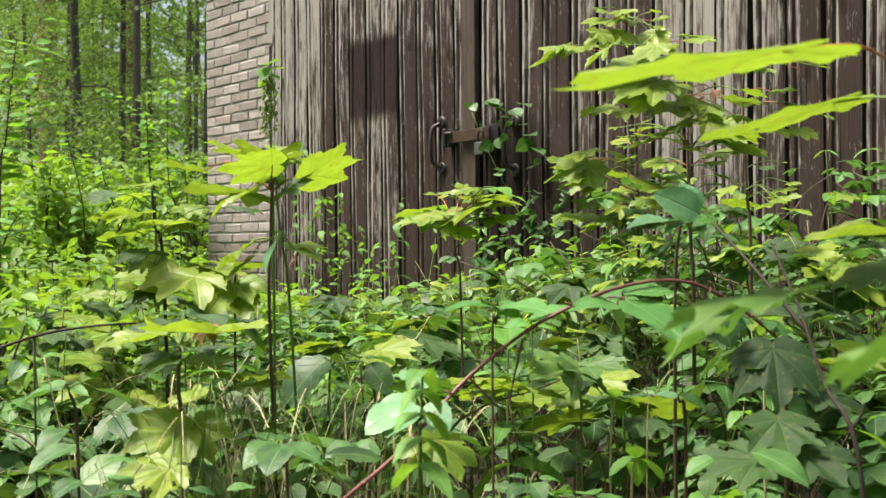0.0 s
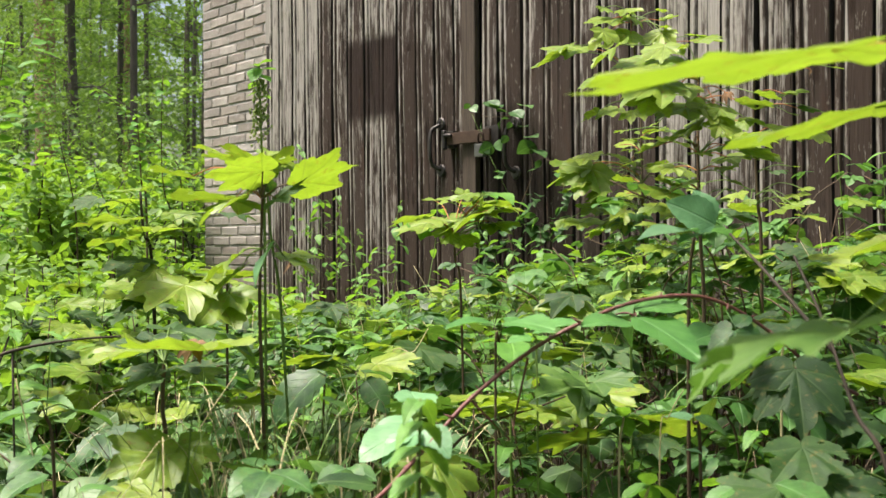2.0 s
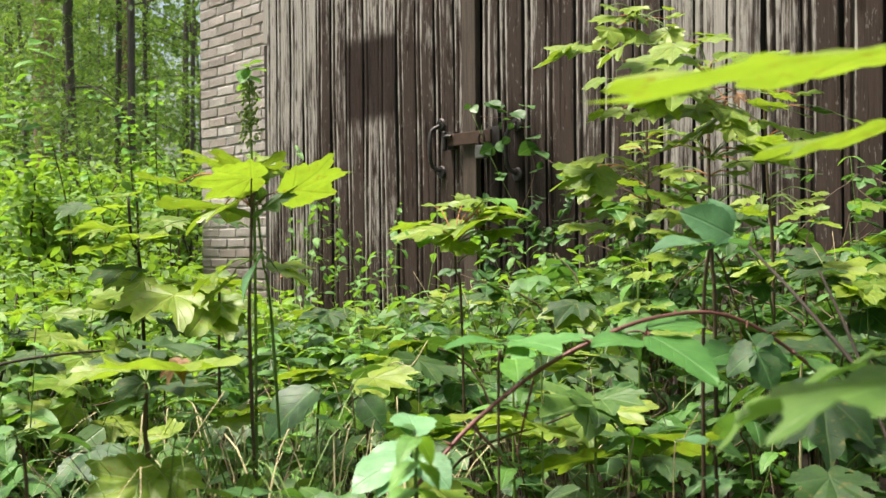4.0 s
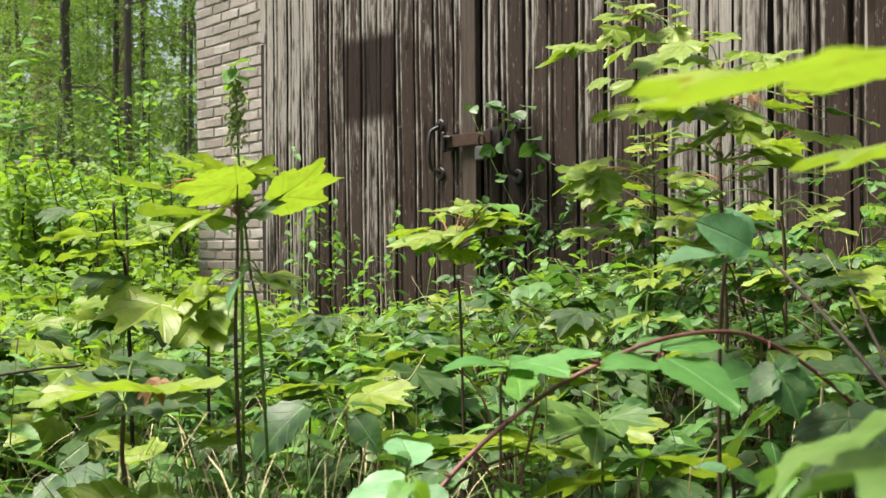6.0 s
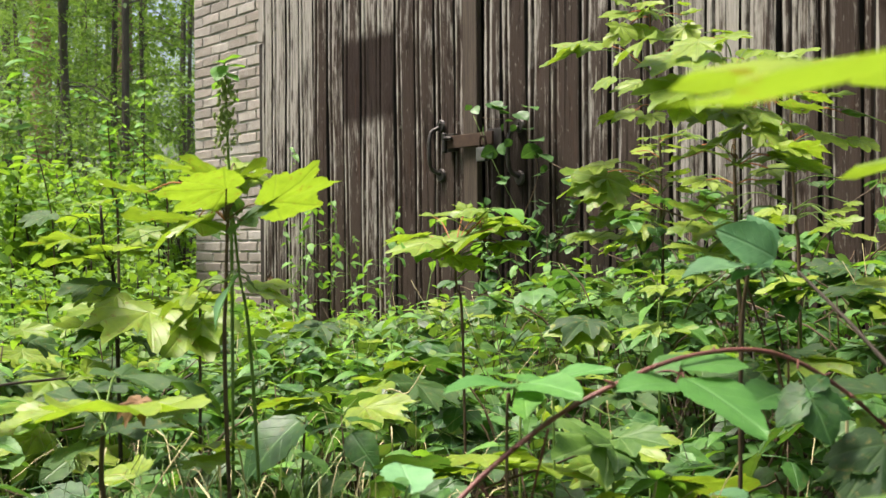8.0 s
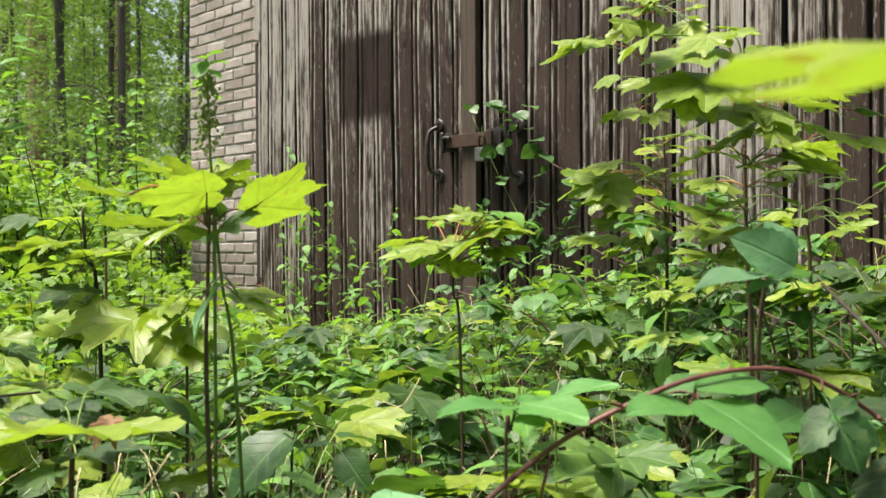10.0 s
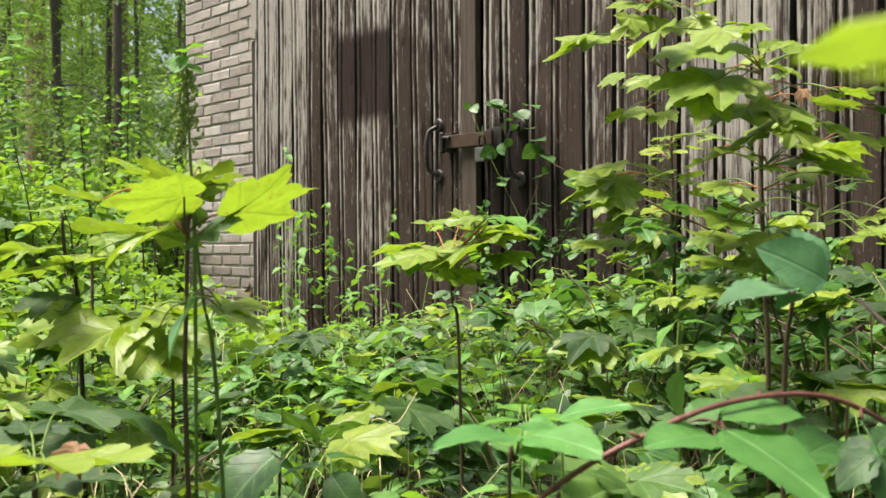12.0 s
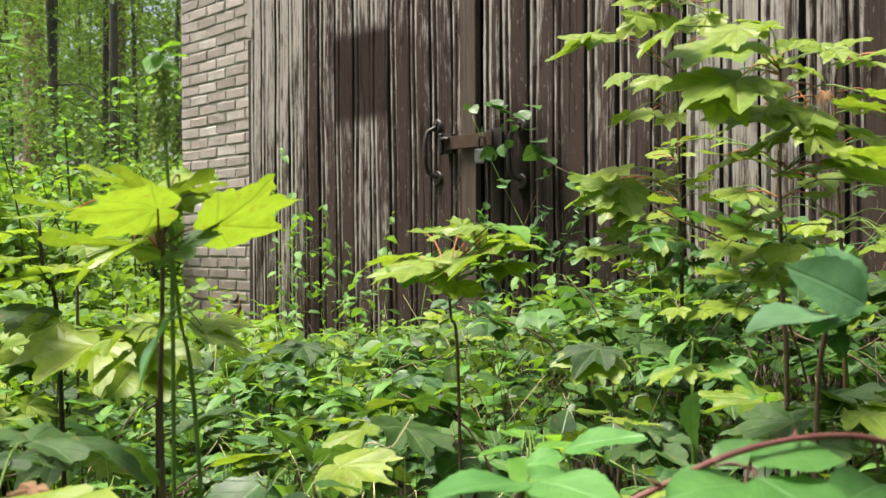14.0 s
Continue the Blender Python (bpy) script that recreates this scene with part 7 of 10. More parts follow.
leaf_on(b7, BLADE, (5.005, -2.478, 0.359), (5.027, -2.452, 0.367), 0, (5.015, -2.497, 0.359), M_STEM_GREEN)
leaf_on(b7, BLADE, (5.053, -2.527, 0.369), (5.094, -2.545, 0.364), 10, (5.015, -2.497, 0.359), M_STEM_GREEN)
leaf_on(b7, BLADE, (5.071, -2.553, 0.373), (5.080, -2.589, 0.370), -10, (5.015, -2.497, 0.359), M_STEM_GREEN)
b8 = thing("bramble", (4.791, -2.949, 0.000), "bramble plant with broad flat toothed leaves", "bramble", "bramble plants")
tube("stem", [(4.791, -2.949, 0.000), (4.809, -2.947, 0.353), (4.833, -2.960, 0.371)], 0.003, 0.0018, M_STEM_BROWN, b8, 6, 6, 0.06)
leaf_on(b8, BLADE, (4.922, -2.999, 0.396), (4.898, -3.048, 0.411), 0)
leaf_on(b8, BLADE, (4.824, -2.970, 0.389), (4.783, -2.982, 0.405), 0, (4.833, -2.960, 0.371), M_STEM_GREEN)
leaf_on(b8, BLADE, (4.957, -2.926, 0.391), (4.943, -2.946, 0.411), 0)
leaf_on(b8, BLADE, (4.919, -2.891, 0.387), (4.932, -2.861, 0.398), 5)
# dry stalks and a fallen twig
straw = thing("dry_stalk", (4.809, -3.036, 0.000), "thin dry straw-coloured grass stalk", "grass stalk", "dry stalks")
tube("stalk", [(4.817, -3.039, 0.000), (4.801, -3.033, 0.381), (4.785, -3.039, 0.453), (4.768, -3.053, 0.546)], 0.0012, 0.0007, M_STRAW, straw, 4, 6, 0.1)
straw = thing("dry_stalk", (4.643, -2.810, 0.000), "thin dry straw-coloured grass stalk", "grass stalk", "dry stalks")
tube("stalk", [(4.653, -2.815, 0.000), (4.634, -2.805, 0.321), (4.632, -2.768, 0.430), (4.649, -2.712, 0.518)], 0.0012, 0.0007, M_STRAW, straw, 4, 6, 0.1)
straw = thing("dry_stalk", (5.121, -2.383, 0.000), "thin dry straw-coloured grass stalk", "grass stalk", "dry stalks")
tube("stalk", [(5.126, -2.390, 0.000), (5.116, -2.377, 0.430), (5.120, -2.365, 0.474), (5.132, -2.350, 0.508)], 0.0012, 0.0007, M_STRAW, straw, 4, 6, 0.1)
straw = thing("dry_stalk", (4.771, -2.170, 0.000), "thin dry straw-coloured grass stalk", "grass stalk", "dry stalks")
tube("stalk", [(4.778, -2.177, 0.000), (4.765, -2.163, 0.385), (4.764, -2.151, 0.459), (4.757, -2.151, 0.515)], 0.0012, 0.0007, M_STRAW, straw, 4, 6, 0.1)
straw = thing("dry_stalk", (4.400, -2.283, 0.000), "thin dry straw-coloured grass stalk", "grass stalk", "dry stalks")
tube("stalk", [(4.407, -2.289, 0.000), (4.394, -2.279, 0.460), (4.419, -2.238, 0.501), (4.433, -2.215, 0.542)], 0.0012, 0.0007, M_STRAW, straw, 4, 6, 0.1)
twig = thing("twig", (4.294, -2.903, 0.000), "thin dark fallen twig lying across the plants", "twig")
tube("stem", [(4.359, -3.026, 0.509), (4.291, -2.901, 0.535), (4.274, -2.801, 0.545), (4.255, -2.714, 0.545)], 0.003, 0.0018, M_STEM_DARK, twig, 6, 6, 0.06)
tube("side_twig", [(4.291, -2.901, 0.535), (4.301, -2.901, 0.000)], 0.0018, 0.0015, M_STEM_DARK, twig, 6, 6, 0.06)
# upright shoots at the wood edge
sh1 = thing("shrub_shoot", (-2.955, -0.589, 0.000), "upright leafy shoot with bright green paired leaves", "shoot", "leafy shoots")
tube("stem", [(-2.955, -0.589, 0.000), (-2.968, -0.578, 0.748), (-2.913, -0.502, 1.439), (-2.819, -0.399, 1.955), (-2.700, -0.285, 2.422)], 0.004, 0.0015, M_STEM_BROWN, sh1, 6, 6, 0.06)
leaf_on(sh1, FRESH, (-2.966, -0.569, 0.819), (-2.916, -0.791, 0.919), -25)
leaf_on(sh1, FRESH, (-2.966, -0.569, 0.819), (-2.941, -0.454, 0.842), 12)
leaf_on(sh1, FRESH, (-2.959, -0.555, 0.933), (-2.955, -0.720, 0.917), -2)
leaf_on(sh1, FRESH, (-2.959, -0.555, 0.933), (-2.815, -0.399, 0.942), 22)
leaf_on(sh1, FRESH, (-2.950, -0.544, 1.048), (-2.987, -0.665, 1.105), -9)
leaf_on(sh1, FRESH, (-2.950, -0.544, 1.048), (-2.897, -0.445, 1.114), -10)
leaf_on(sh1, FRESH, (-2.941, -0.530, 1.162), (-2.980, -0.615, 1.155), -2)
leaf_on(sh1, FRESH, (-2.941, -0.530, 1.162), (-2.955, -0.397, 1.132), -1)
leaf_on(sh1, FRESH, (-2.932, -0.518, 1.279), (-2.984, -0.667, 1.355), -6)
leaf_on(sh1, FRESH, (-2.932, -0.518, 1.279), (-2.867, -0.431, 1.318), -10)
leaf_on(sh1, FRESH, (-2.918, -0.507, 1.393), (-2.904, -0.711, 1.412), -21)
leaf_on(sh1, FRESH, (-2.918, -0.507, 1.393), (-2.778, -0.431, 1.364), 18)
leaf_on(sh1, FRESH, (-2.906, -0.491, 1.490), (-2.879, -0.669, 1.485), -1)
leaf_on(sh1, FRESH, (-2.906, -0.491, 1.490), (-2.826, -0.367, 1.499), 8)
leaf_on(sh1, FRESH, (-2.890, -0.475, 1.577), (-3.007, -0.544, 1.659), -5)
leaf_on(sh1, FRESH, (-2.890, -0.475, 1.577), (-2.739, -0.353, 1.622), 24)
leaf_on(sh1, FRESH, (-2.877, -0.456, 1.664), (-2.948, -0.617, 1.700), -13)
leaf_on(sh1, FRESH, (-2.877, -0.456, 1.664), (-2.840, -0.365, 1.710), -5)
leaf_on(sh1, FRESH, (-2.861, -0.440, 1.748), (-2.858, -0.608, 1.810), -2)
leaf_on(sh1, FRESH, (-2.861, -0.440, 1.748), (-2.870, -0.257, 1.794), -19)
leaf_on(sh1, FRESH, (-2.845, -0.422, 1.835), (-2.945, -0.502, 1.884), -21)
leaf_on(sh1, FRESH, (-2.845, -0.422, 1.835), (-2.703, -0.365, 1.890), 22)
leaf_on(sh1, FRESH, (-2.826, -0.406, 1.920), (-2.893, -0.493, 1.959), -7)
leaf_on(sh1, FRESH, (-2.826, -0.406, 1.920), (-2.744, -0.326, 1.927), 20)
leaf_on(sh1, FRESH, (-2.810, -0.388, 2.000), (-2.941, -0.473, 2.009), -7)
leaf_on(sh1, FRESH, (-2.810, -0.388, 2.000), (-2.785, -0.260, 2.021), 6)
leaf_on(sh1, FRESH, (-2.790, -0.367, 2.080), (-2.801, -0.525, 2.094), -15)
leaf_on(sh1, FRESH, (-2.790, -0.367, 2.080), (-2.698, -0.301, 2.108), -12)
leaf_on(sh1, FRESH, (-2.771, -0.349, 2.158), (-2.879, -0.408, 2.220), -9)
leaf_on(sh1, FRESH, (-2.771, -0.349, 2.158), (-2.771, -0.207, 2.135), 22)
leaf_on(sh1, FRESH, (-2.751, -0.331, 2.236), (-2.689, -0.461, 2.218), -22)
leaf_on(sh1, FRESH, (-2.751, -0.331, 2.236), (-2.753, -0.239, 2.241), 23)
leaf_on(sh1, FRESH, (-2.730, -0.312, 2.314), (-2.755, -0.379, 2.328), -2)
leaf_on(sh1, FRESH, (-2.730, -0.312, 2.314), (-2.648, -0.269, 2.328), 22)
leaf_on(sh1, FRESH, (-2.709, -0.294, 2.392), (-2.712, -0.397, 2.406), -25)
leaf_on(sh1, FRESH, (-2.709, -0.294, 2.392), (-2.721, -0.202, 2.397), 3)
sh2 = thing("shrub_shoot", (2.364, -2.346, 0.000), "upright leafy shoot with bright green paired leaves", "shoot", "leafy shoots")
tube("stem", [(2.364, -2.346, 0.000), (2.368, -2.344, 0.869), (2.383, -2.330, 1.012), (2.406, -2.318, 1.189), (2.431, -2.307, 1.329)], 0.004, 0.0015, M_STEM_BROWN, sh2, 6, 6, 0.06)
leaf_on(sh2, FRESH, (2.370, -2.342, 0.889), (2.346, -2.415, 0.903), -13)
leaf_on(sh2, FRESH, (2.370, -2.342, 0.889), (2.407, -2.276, 0.922), -22)
leaf_on(sh2, FRESH, (2.373, -2.339, 0.922), (2.327, -2.407, 0.951), -14)
leaf_on(sh2, FRESH, (2.373, -2.339, 0.922), (2.442, -2.283, 0.940), -17)
leaf_on(sh2, FRESH, (2.376, -2.335, 0.955), (2.354, -2.388, 0.958), -3)
leaf_on(sh2, FRESH, (2.376, -2.335, 0.955), (2.434, -2.300, 0.952), -14)
leaf_on(sh2, FRESH, (2.380, -2.332, 0.988), (2.368, -2.381, 1.018), -7)
leaf_on(sh2, FRESH, (2.380, -2.332, 0.988), (2.442, -2.304, 0.988), 3)
leaf_on(sh2, FRESH, (2.384, -2.329, 1.023), (2.383, -2.372, 1.023), -7)
leaf_on(sh2, FRESH, (2.384, -2.329, 1.023), (2.401, -2.280, 1.036), -23)
leaf_on(sh2, FRESH, (2.389, -2.326, 1.064), (2.376, -2.375, 1.055), -25)
leaf_on(sh2, FRESH, (2.389, -2.326, 1.064), (2.366, -2.267, 1.078), -24)
leaf_on(sh2, FRESH, (2.394, -2.323, 1.105), (2.376, -2.387, 1.131), -23)
leaf_on(sh2, FRESH, (2.394, -2.323, 1.105), (2.387, -2.261, 1.128), -13)
leaf_on(sh2, FRESH, (2.400, -2.320, 1.145), (2.407, -2.361, 1.139), -14)
leaf_on(sh2, FRESH, (2.400, -2.320, 1.145), (2.452, -2.280, 1.170), 6)
leaf_on(sh2, FRESH, (2.406, -2.318, 1.186), (2.378, -2.353, 1.188), -23)
leaf_on(sh2, FRESH, (2.406, -2.318, 1.186), (2.459, -2.285, 1.210), -12)
leaf_on(sh2, FRESH, (2.411, -2.315, 1.219), (2.365, -2.341, 1.226), -3)
leaf_on(sh2, FRESH, (2.411, -2.315, 1.219), (2.379, -2.265, 1.213), 18)
leaf_on(sh2, FRESH, (2.417, -2.313, 1.251), (2.439, -2.358, 1.242), -18)
leaf_on(sh2, FRESH, (2.417, -2.313, 1.251), (2.439, -2.268, 1.240), 22)
leaf_on(sh2, FRESH, (2.423, -2.310, 1.284), (2.373, -2.332, 1.306), -20)
leaf_on(sh2, FRESH, (2.423, -2.310, 1.284), (2.466, -2.272, 1.269), -23)
leaf_on(sh2, FRESH, (2.429, -2.308, 1.316), (2.407, -2.348, 1.332), -18)
leaf_on(sh2, FRESH, (2.429, -2.308, 1.316), (2.454, -2.272, 1.316), -5)
sh3 = thing("shrub_shoot", (1.227, -1.155, 0.000), "upright leafy shoot with bright green paired leaves", "shoot", "leafy shoots")
tube("stem", [(1.227, -1.155, 0.000), (1.234, -1.154, 0.945), (1.211, -1.224, 1.097), (1.165, -1.364, 1.271), (1.116, -1.514, 1.379)], 0.004, 0.0015, M_STEM_BROWN, sh3, 6, 6, 0.06)
leaf_on(sh3, FRESH, (1.231, -1.161, 0.960), (1.211, -1.192, 0.953), -7)
leaf_on(sh3, FRESH, (1.231, -1.161, 0.960), (1.292, -1.134, 0.965), 4)
leaf_on(sh3, FRESH, (1.227, -1.172, 0.985), (1.201, -1.223, 0.974), -2)
leaf_on(sh3, FRESH, (1.227, -1.172, 0.985), (1.267, -1.158, 0.993), -10)
leaf_on(sh3, FRESH, (1.223, -1.184, 1.011), (1.187, -1.219, 1.005), -14)
leaf_on(sh3, FRESH, (1.223, -1.184, 1.011), (1.272, -1.174, 1.004), 4)
leaf_on(sh3, FRESH, (1.219, -1.196, 1.036), (1.209, -1.234, 1.054), -17)
leaf_on(sh3, FRESH, (1.219, -1.196, 1.036), (1.283, -1.167, 1.056), 15)
leaf_on(sh3, FRESH, (1.215, -1.208, 1.062), (1.240, -1.261, 1.084), -7)
leaf_on(sh3, FRESH, (1.215, -1.208, 1.062), (1.261, -1.177, 1.082), 6)
leaf_on(sh3, FRESH, (1.212, -1.220, 1.087), (1.191, -1.244, 1.078), -6)
leaf_on(sh3, FRESH, (1.212, -1.220, 1.087), (1.188, -1.176, 1.103), -6)
leaf_on(sh3, FRESH, (1.206, -1.238, 1.115), (1.178, -1.274, 1.136), -24)
leaf_on(sh3, FRESH, (1.206, -1.238, 1.115), (1.194, -1.207, 1.127), -3)
leaf_on(sh3, FRESH, (1.197, -1.261, 1.144), (1.219, -1.310, 1.130), -5)
leaf_on(sh3, FRESH, (1.197, -1.261, 1.144), (1.180, -1.229, 1.156), -14)
leaf_on(sh3, FRESH, (1.190, -1.285, 1.173), (1.149, -1.303, 1.198), -2)
leaf_on(sh3, FRESH, (1.190, -1.285, 1.173), (1.209, -1.268, 1.183), 22)
leaf_on(sh3, FRESH, (1.182, -1.308, 1.202), (1.167, -1.332, 1.216), -13)
leaf_on(sh3, FRESH, (1.182, -1.308, 1.202), (1.229, -1.286, 1.199), 11)
leaf_on(sh3, FRESH, (1.175, -1.332, 1.231), (1.152, -1.359, 1.223), -1)
leaf_on(sh3, FRESH, (1.175, -1.332, 1.231), (1.153, -1.301, 1.231), -13)
leaf_on(sh3, FRESH, (1.168, -1.355, 1.260), (1.147, -1.382, 1.269), -13)
leaf_on(sh3, FRESH, (1.168, -1.355, 1.260), (1.185, -1.330, 1.269), 19)
leaf_on(sh3, FRESH, (1.160, -1.379, 1.282), (1.171, -1.420, 1.271), -12)
leaf_on(sh3, FRESH, (1.160, -1.379, 1.282), (1.192, -1.364, 1.285), -11)
leaf_on(sh3, FRESH, (1.151, -1.404, 1.301), (1.127, -1.414, 1.313), -1)
leaf_on(sh3, FRESH, (1.151, -1.404, 1.301), (1.193, -1.392, 1.297), 1)
leaf_on(sh3, FRESH, (1.143, -1.429, 1.319), (1.132, -1.463, 1.310), -5)
leaf_on(sh3, FRESH, (1.143, -1.429, 1.319), (1.156, -1.409, 1.328), 13)
leaf_on(sh3, FRESH, (1.135, -1.454, 1.337), (1.149, -1.495, 1.338), -16)
leaf_on(sh3, FRESH, (1.135, -1.454, 1.337), (1.112, -1.407, 1.350), -11)
leaf_on(sh3, FRESH, (1.127, -1.479, 1.355), (1.161, -1.519, 1.342), -9)
leaf_on(sh3, FRESH, (1.127, -1.479, 1.355), (1.176, -1.478, 1.345), 5)
leaf_on(sh3, FRESH, (1.119, -1.504, 1.372), (1.088, -1.513, 1.372), -1)
leaf_on(sh3, FRESH, (1.119, -1.504, 1.372), (1.150, -1.485, 1.372), -10)
sh4 = thing("shrub_shoot", (1.675, -1.399, 0.000), "upright leafy shoot with bright green paired leaves", "shoot", "leafy shoots")
tube("stem", [(1.675, -1.399, 0.000), (1.667, -1.391, 0.711), (1.654, -1.433, 0.920), (1.664, -1.446, 1.128), (1.692, -1.451, 1.368)], 0.004, 0.0015, M_STEM_BROWN, sh4, 6, 6, 0.06)
leaf_on(sh4, FRESH, (1.665, -1.395, 0.732), (1.610, -1.422, 0.735), -20)
leaf_on(sh4, FRESH, (1.665, -1.395, 0.732), (1.720, -1.384, 0.748), 15)
leaf_on(sh4, FRESH, (1.663, -1.402, 0.767), (1.627, -1.445, 0.771), -17)
leaf_on(sh4, FRESH, (1.663, -1.402, 0.767), (1.684, -1.367, 0.788), -8)
leaf_on(sh4, FRESH, (1.660, -1.409, 0.802), (1.682, -1.454, 0.824), -19)
leaf_on(sh4, FRESH, (1.660, -1.409, 0.802), (1.677, -1.368, 0.825), 10)
leaf_on(sh4, FRESH, (1.658, -1.416, 0.837), (1.607, -1.456, 0.866), -8)
leaf_on(sh4, FRESH, (1.658, -1.416, 0.837), (1.687, -1.388, 0.828), -17)
leaf_on(sh4, FRESH, (1.656, -1.423, 0.872), (1.640, -1.457, 0.881), -12)
leaf_on(sh4, FRESH, (1.656, -1.423, 0.872), (1.709, -1.410, 0.890), -6)
leaf_on(sh4, FRESH, (1.654, -1.430, 0.906), (1.650, -1.470, 0.925), -24)
leaf_on(sh4, FRESH, (1.654, -1.430, 0.906), (1.679, -1.395, 0.921), -24)
leaf_on(sh4, FRESH, (1.654, -1.434, 0.941), (1.643, -1.473, 0.937), -19)
leaf_on(sh4, FRESH, (1.654, -1.434, 0.941), (1.688, -1.400, 0.927), 19)
leaf_on(sh4, FRESH, (1.656, -1.436, 0.976), (1.624, -1.461, 0.972), -9)
leaf_on(sh4, FRESH, (1.656, -1.436, 0.976), (1.634, -1.372, 1.000), 11)
leaf_on(sh4, FRESH, (1.657, -1.438, 1.011), (1.676, -1.492, 0.998), -22)
leaf_on(sh4, FRESH, (1.657, -1.438, 1.011), (1.690, -1.415, 1.015), -6)
leaf_on(sh4, FRESH, (1.659, -1.440, 1.045), (1.661, -1.475, 1.048), -7)
leaf_on(sh4, FRESH, (1.659, -1.440, 1.045), (1.711, -1.434, 1.042), 8)
leaf_on(sh4, FRESH, (1.661, -1.442, 1.080), (1.614, -1.454, 1.074), -11)
leaf_on(sh4, FRESH, (1.661, -1.442, 1.080), (1.648, -1.405, 1.075), 24)
leaf_on(sh4, FRESH, (1.663, -1.445, 1.114), (1.660, -1.469, 1.108), -21)
leaf_on(sh4, FRESH, (1.663, -1.445, 1.114), (1.670, -1.409, 1.117), -6)
leaf_on(sh4, FRESH, (1.666, -1.446, 1.152), (1.683, -1.497, 1.165), -1)
leaf_on(sh4, FRESH, (1.666, -1.446, 1.152), (1.648, -1.393, 1.158), 0)
leaf_on(sh4, FRESH, (1.670, -1.446, 1.192), (1.687, -1.490, 1.179), -14)
leaf_on(sh4, FRESH, (1.670, -1.446, 1.192), (1.679, -1.418, 1.201), -11)
leaf_on(sh4, FRESH, (1.675, -1.447, 1.232), (1.642, -1.464, 1.252), -15)
leaf_on(sh4, FRESH, (1.675, -1.447, 1.232), (1.727, -1.438, 1.238), 11)
leaf_on(sh4, FRESH, (1.679, -1.448, 1.272), (1.625, -1.451, 1.275), -24)
leaf_on(sh4, FRESH, (1.679, -1.448, 1.272), (1.655, -1.408, 1.271), -1)
leaf_on(sh4, FRESH, (1.684, -1.449, 1.312), (1.718, -1.487, 1.302), -20)
leaf_on(sh4, FRESH, (1.684, -1.449, 1.312), (1.706, -1.421, 1.304), -15)
leaf_on(sh4, FRESH, (1.689, -1.450, 1.352), (1.658, -1.475, 1.349), -3)
leaf_on(sh4, FRESH, (1.689, -1.450, 1.352), (1.667, -1.410, 1.350), -12)
sh5 = thing("shrub_shoot", (1.524, -1.747, 0.000), "upright leafy shoot with bright green paired leaves", "shoot", "leafy shoots")
tube("stem", [(1.524, -1.747, 0.000), (1.516, -1.740, 0.713), (1.515, -1.761, 0.919), (1.511, -1.793, 1.055), (1.512, -1.809, 1.133)], 0.004, 0.0015, M_STEM_BROWN, sh5, 6, 6, 0.06)
leaf_on(sh5, FRESH, (1.516, -1.743, 0.742), (1.498, -1.795, 0.740), -6)
leaf_on(sh5, FRESH, (1.516, -1.743, 0.742), (1.526, -1.704, 0.731), 16)
leaf_on(sh5, FRESH, (1.515, -1.747, 0.789), (1.541, -1.809, 0.797), -10)
leaf_on(sh5, FRESH, (1.515, -1.747, 0.789), (1.546, -1.701, 0.787), -12)
leaf_on(sh5, FRESH, (1.514, -1.752, 0.837), (1.535, -1.802, 0.825), -9)
leaf_on(sh5, FRESH, (1.514, -1.752, 0.837), (1.514, -1.707, 0.828), -5)
leaf_on(sh5, FRESH, (1.514, -1.757, 0.884), (1.468, -1.792, 0.904), -13)
leaf_on(sh5, FRESH, (1.514, -1.757, 0.884), (1.558, -1.737, 0.896), 6)
leaf_on(sh5, FRESH, (1.514, -1.763, 0.927), (1.525, -1.799, 0.932), -11)
leaf_on(sh5, FRESH, (1.514, -1.763, 0.927), (1.549, -1.741, 0.948), -1)
leaf_on(sh5, FRESH, (1.513, -1.770, 0.959), (1.512, -1.801, 0.974), -9)
leaf_on(sh5, FRESH, (1.513, -1.770, 0.959), (1.550, -1.735, 0.974), -1)
leaf_on(sh5, FRESH, (1.512, -1.777, 0.990), (1.487, -1.804, 0.990), -1)
leaf_on(sh5, FRESH, (1.512, -1.777, 0.990), (1.512, -1.732, 1.006), -18)
leaf_on(sh5, FRESH, (1.512, -1.785, 1.021), (1.463, -1.807, 1.042), -21)
leaf_on(sh5, FRESH, (1.512, -1.785, 1.021), (1.484, -1.747, 1.036), 20)
leaf_on(sh5, FRESH, (1.511, -1.792, 1.053), (1.502, -1.832, 1.061), -15)
leaf_on(sh5, FRESH, (1.511, -1.792, 1.053), (1.508, -1.759, 1.053), 12)
leaf_on(sh5, FRESH, (1.511, -1.796, 1.072), (1.548, -1.840, 1.078), -18)
leaf_on(sh5, FRESH, (1.511, -1.796, 1.072), (1.554, -1.786, 1.062), 1)
leaf_on(sh5, FRESH, (1.512, -1.800, 1.090), (1.462, -1.815, 1.092), -1)
leaf_on(sh5, FRESH, (1.512, -1.800, 1.090), (1.524, -1.772, 1.094), 11)
leaf_on(sh5, FRESH, (1.512, -1.803, 1.108), (1.535, -1.842, 1.109), -21)
leaf_on(sh5, FRESH, (1.512, -1.803, 1.108), (1.520, -1.770, 1.109), 14)
leaf_on(sh5, FRESH, (1.512, -1.807, 1.126), (1.521, -1.836, 1.129), -5)
leaf_on(sh5, FRESH, (1.512, -1.807, 1.126), (1.516, -1.786, 1.141), -15)
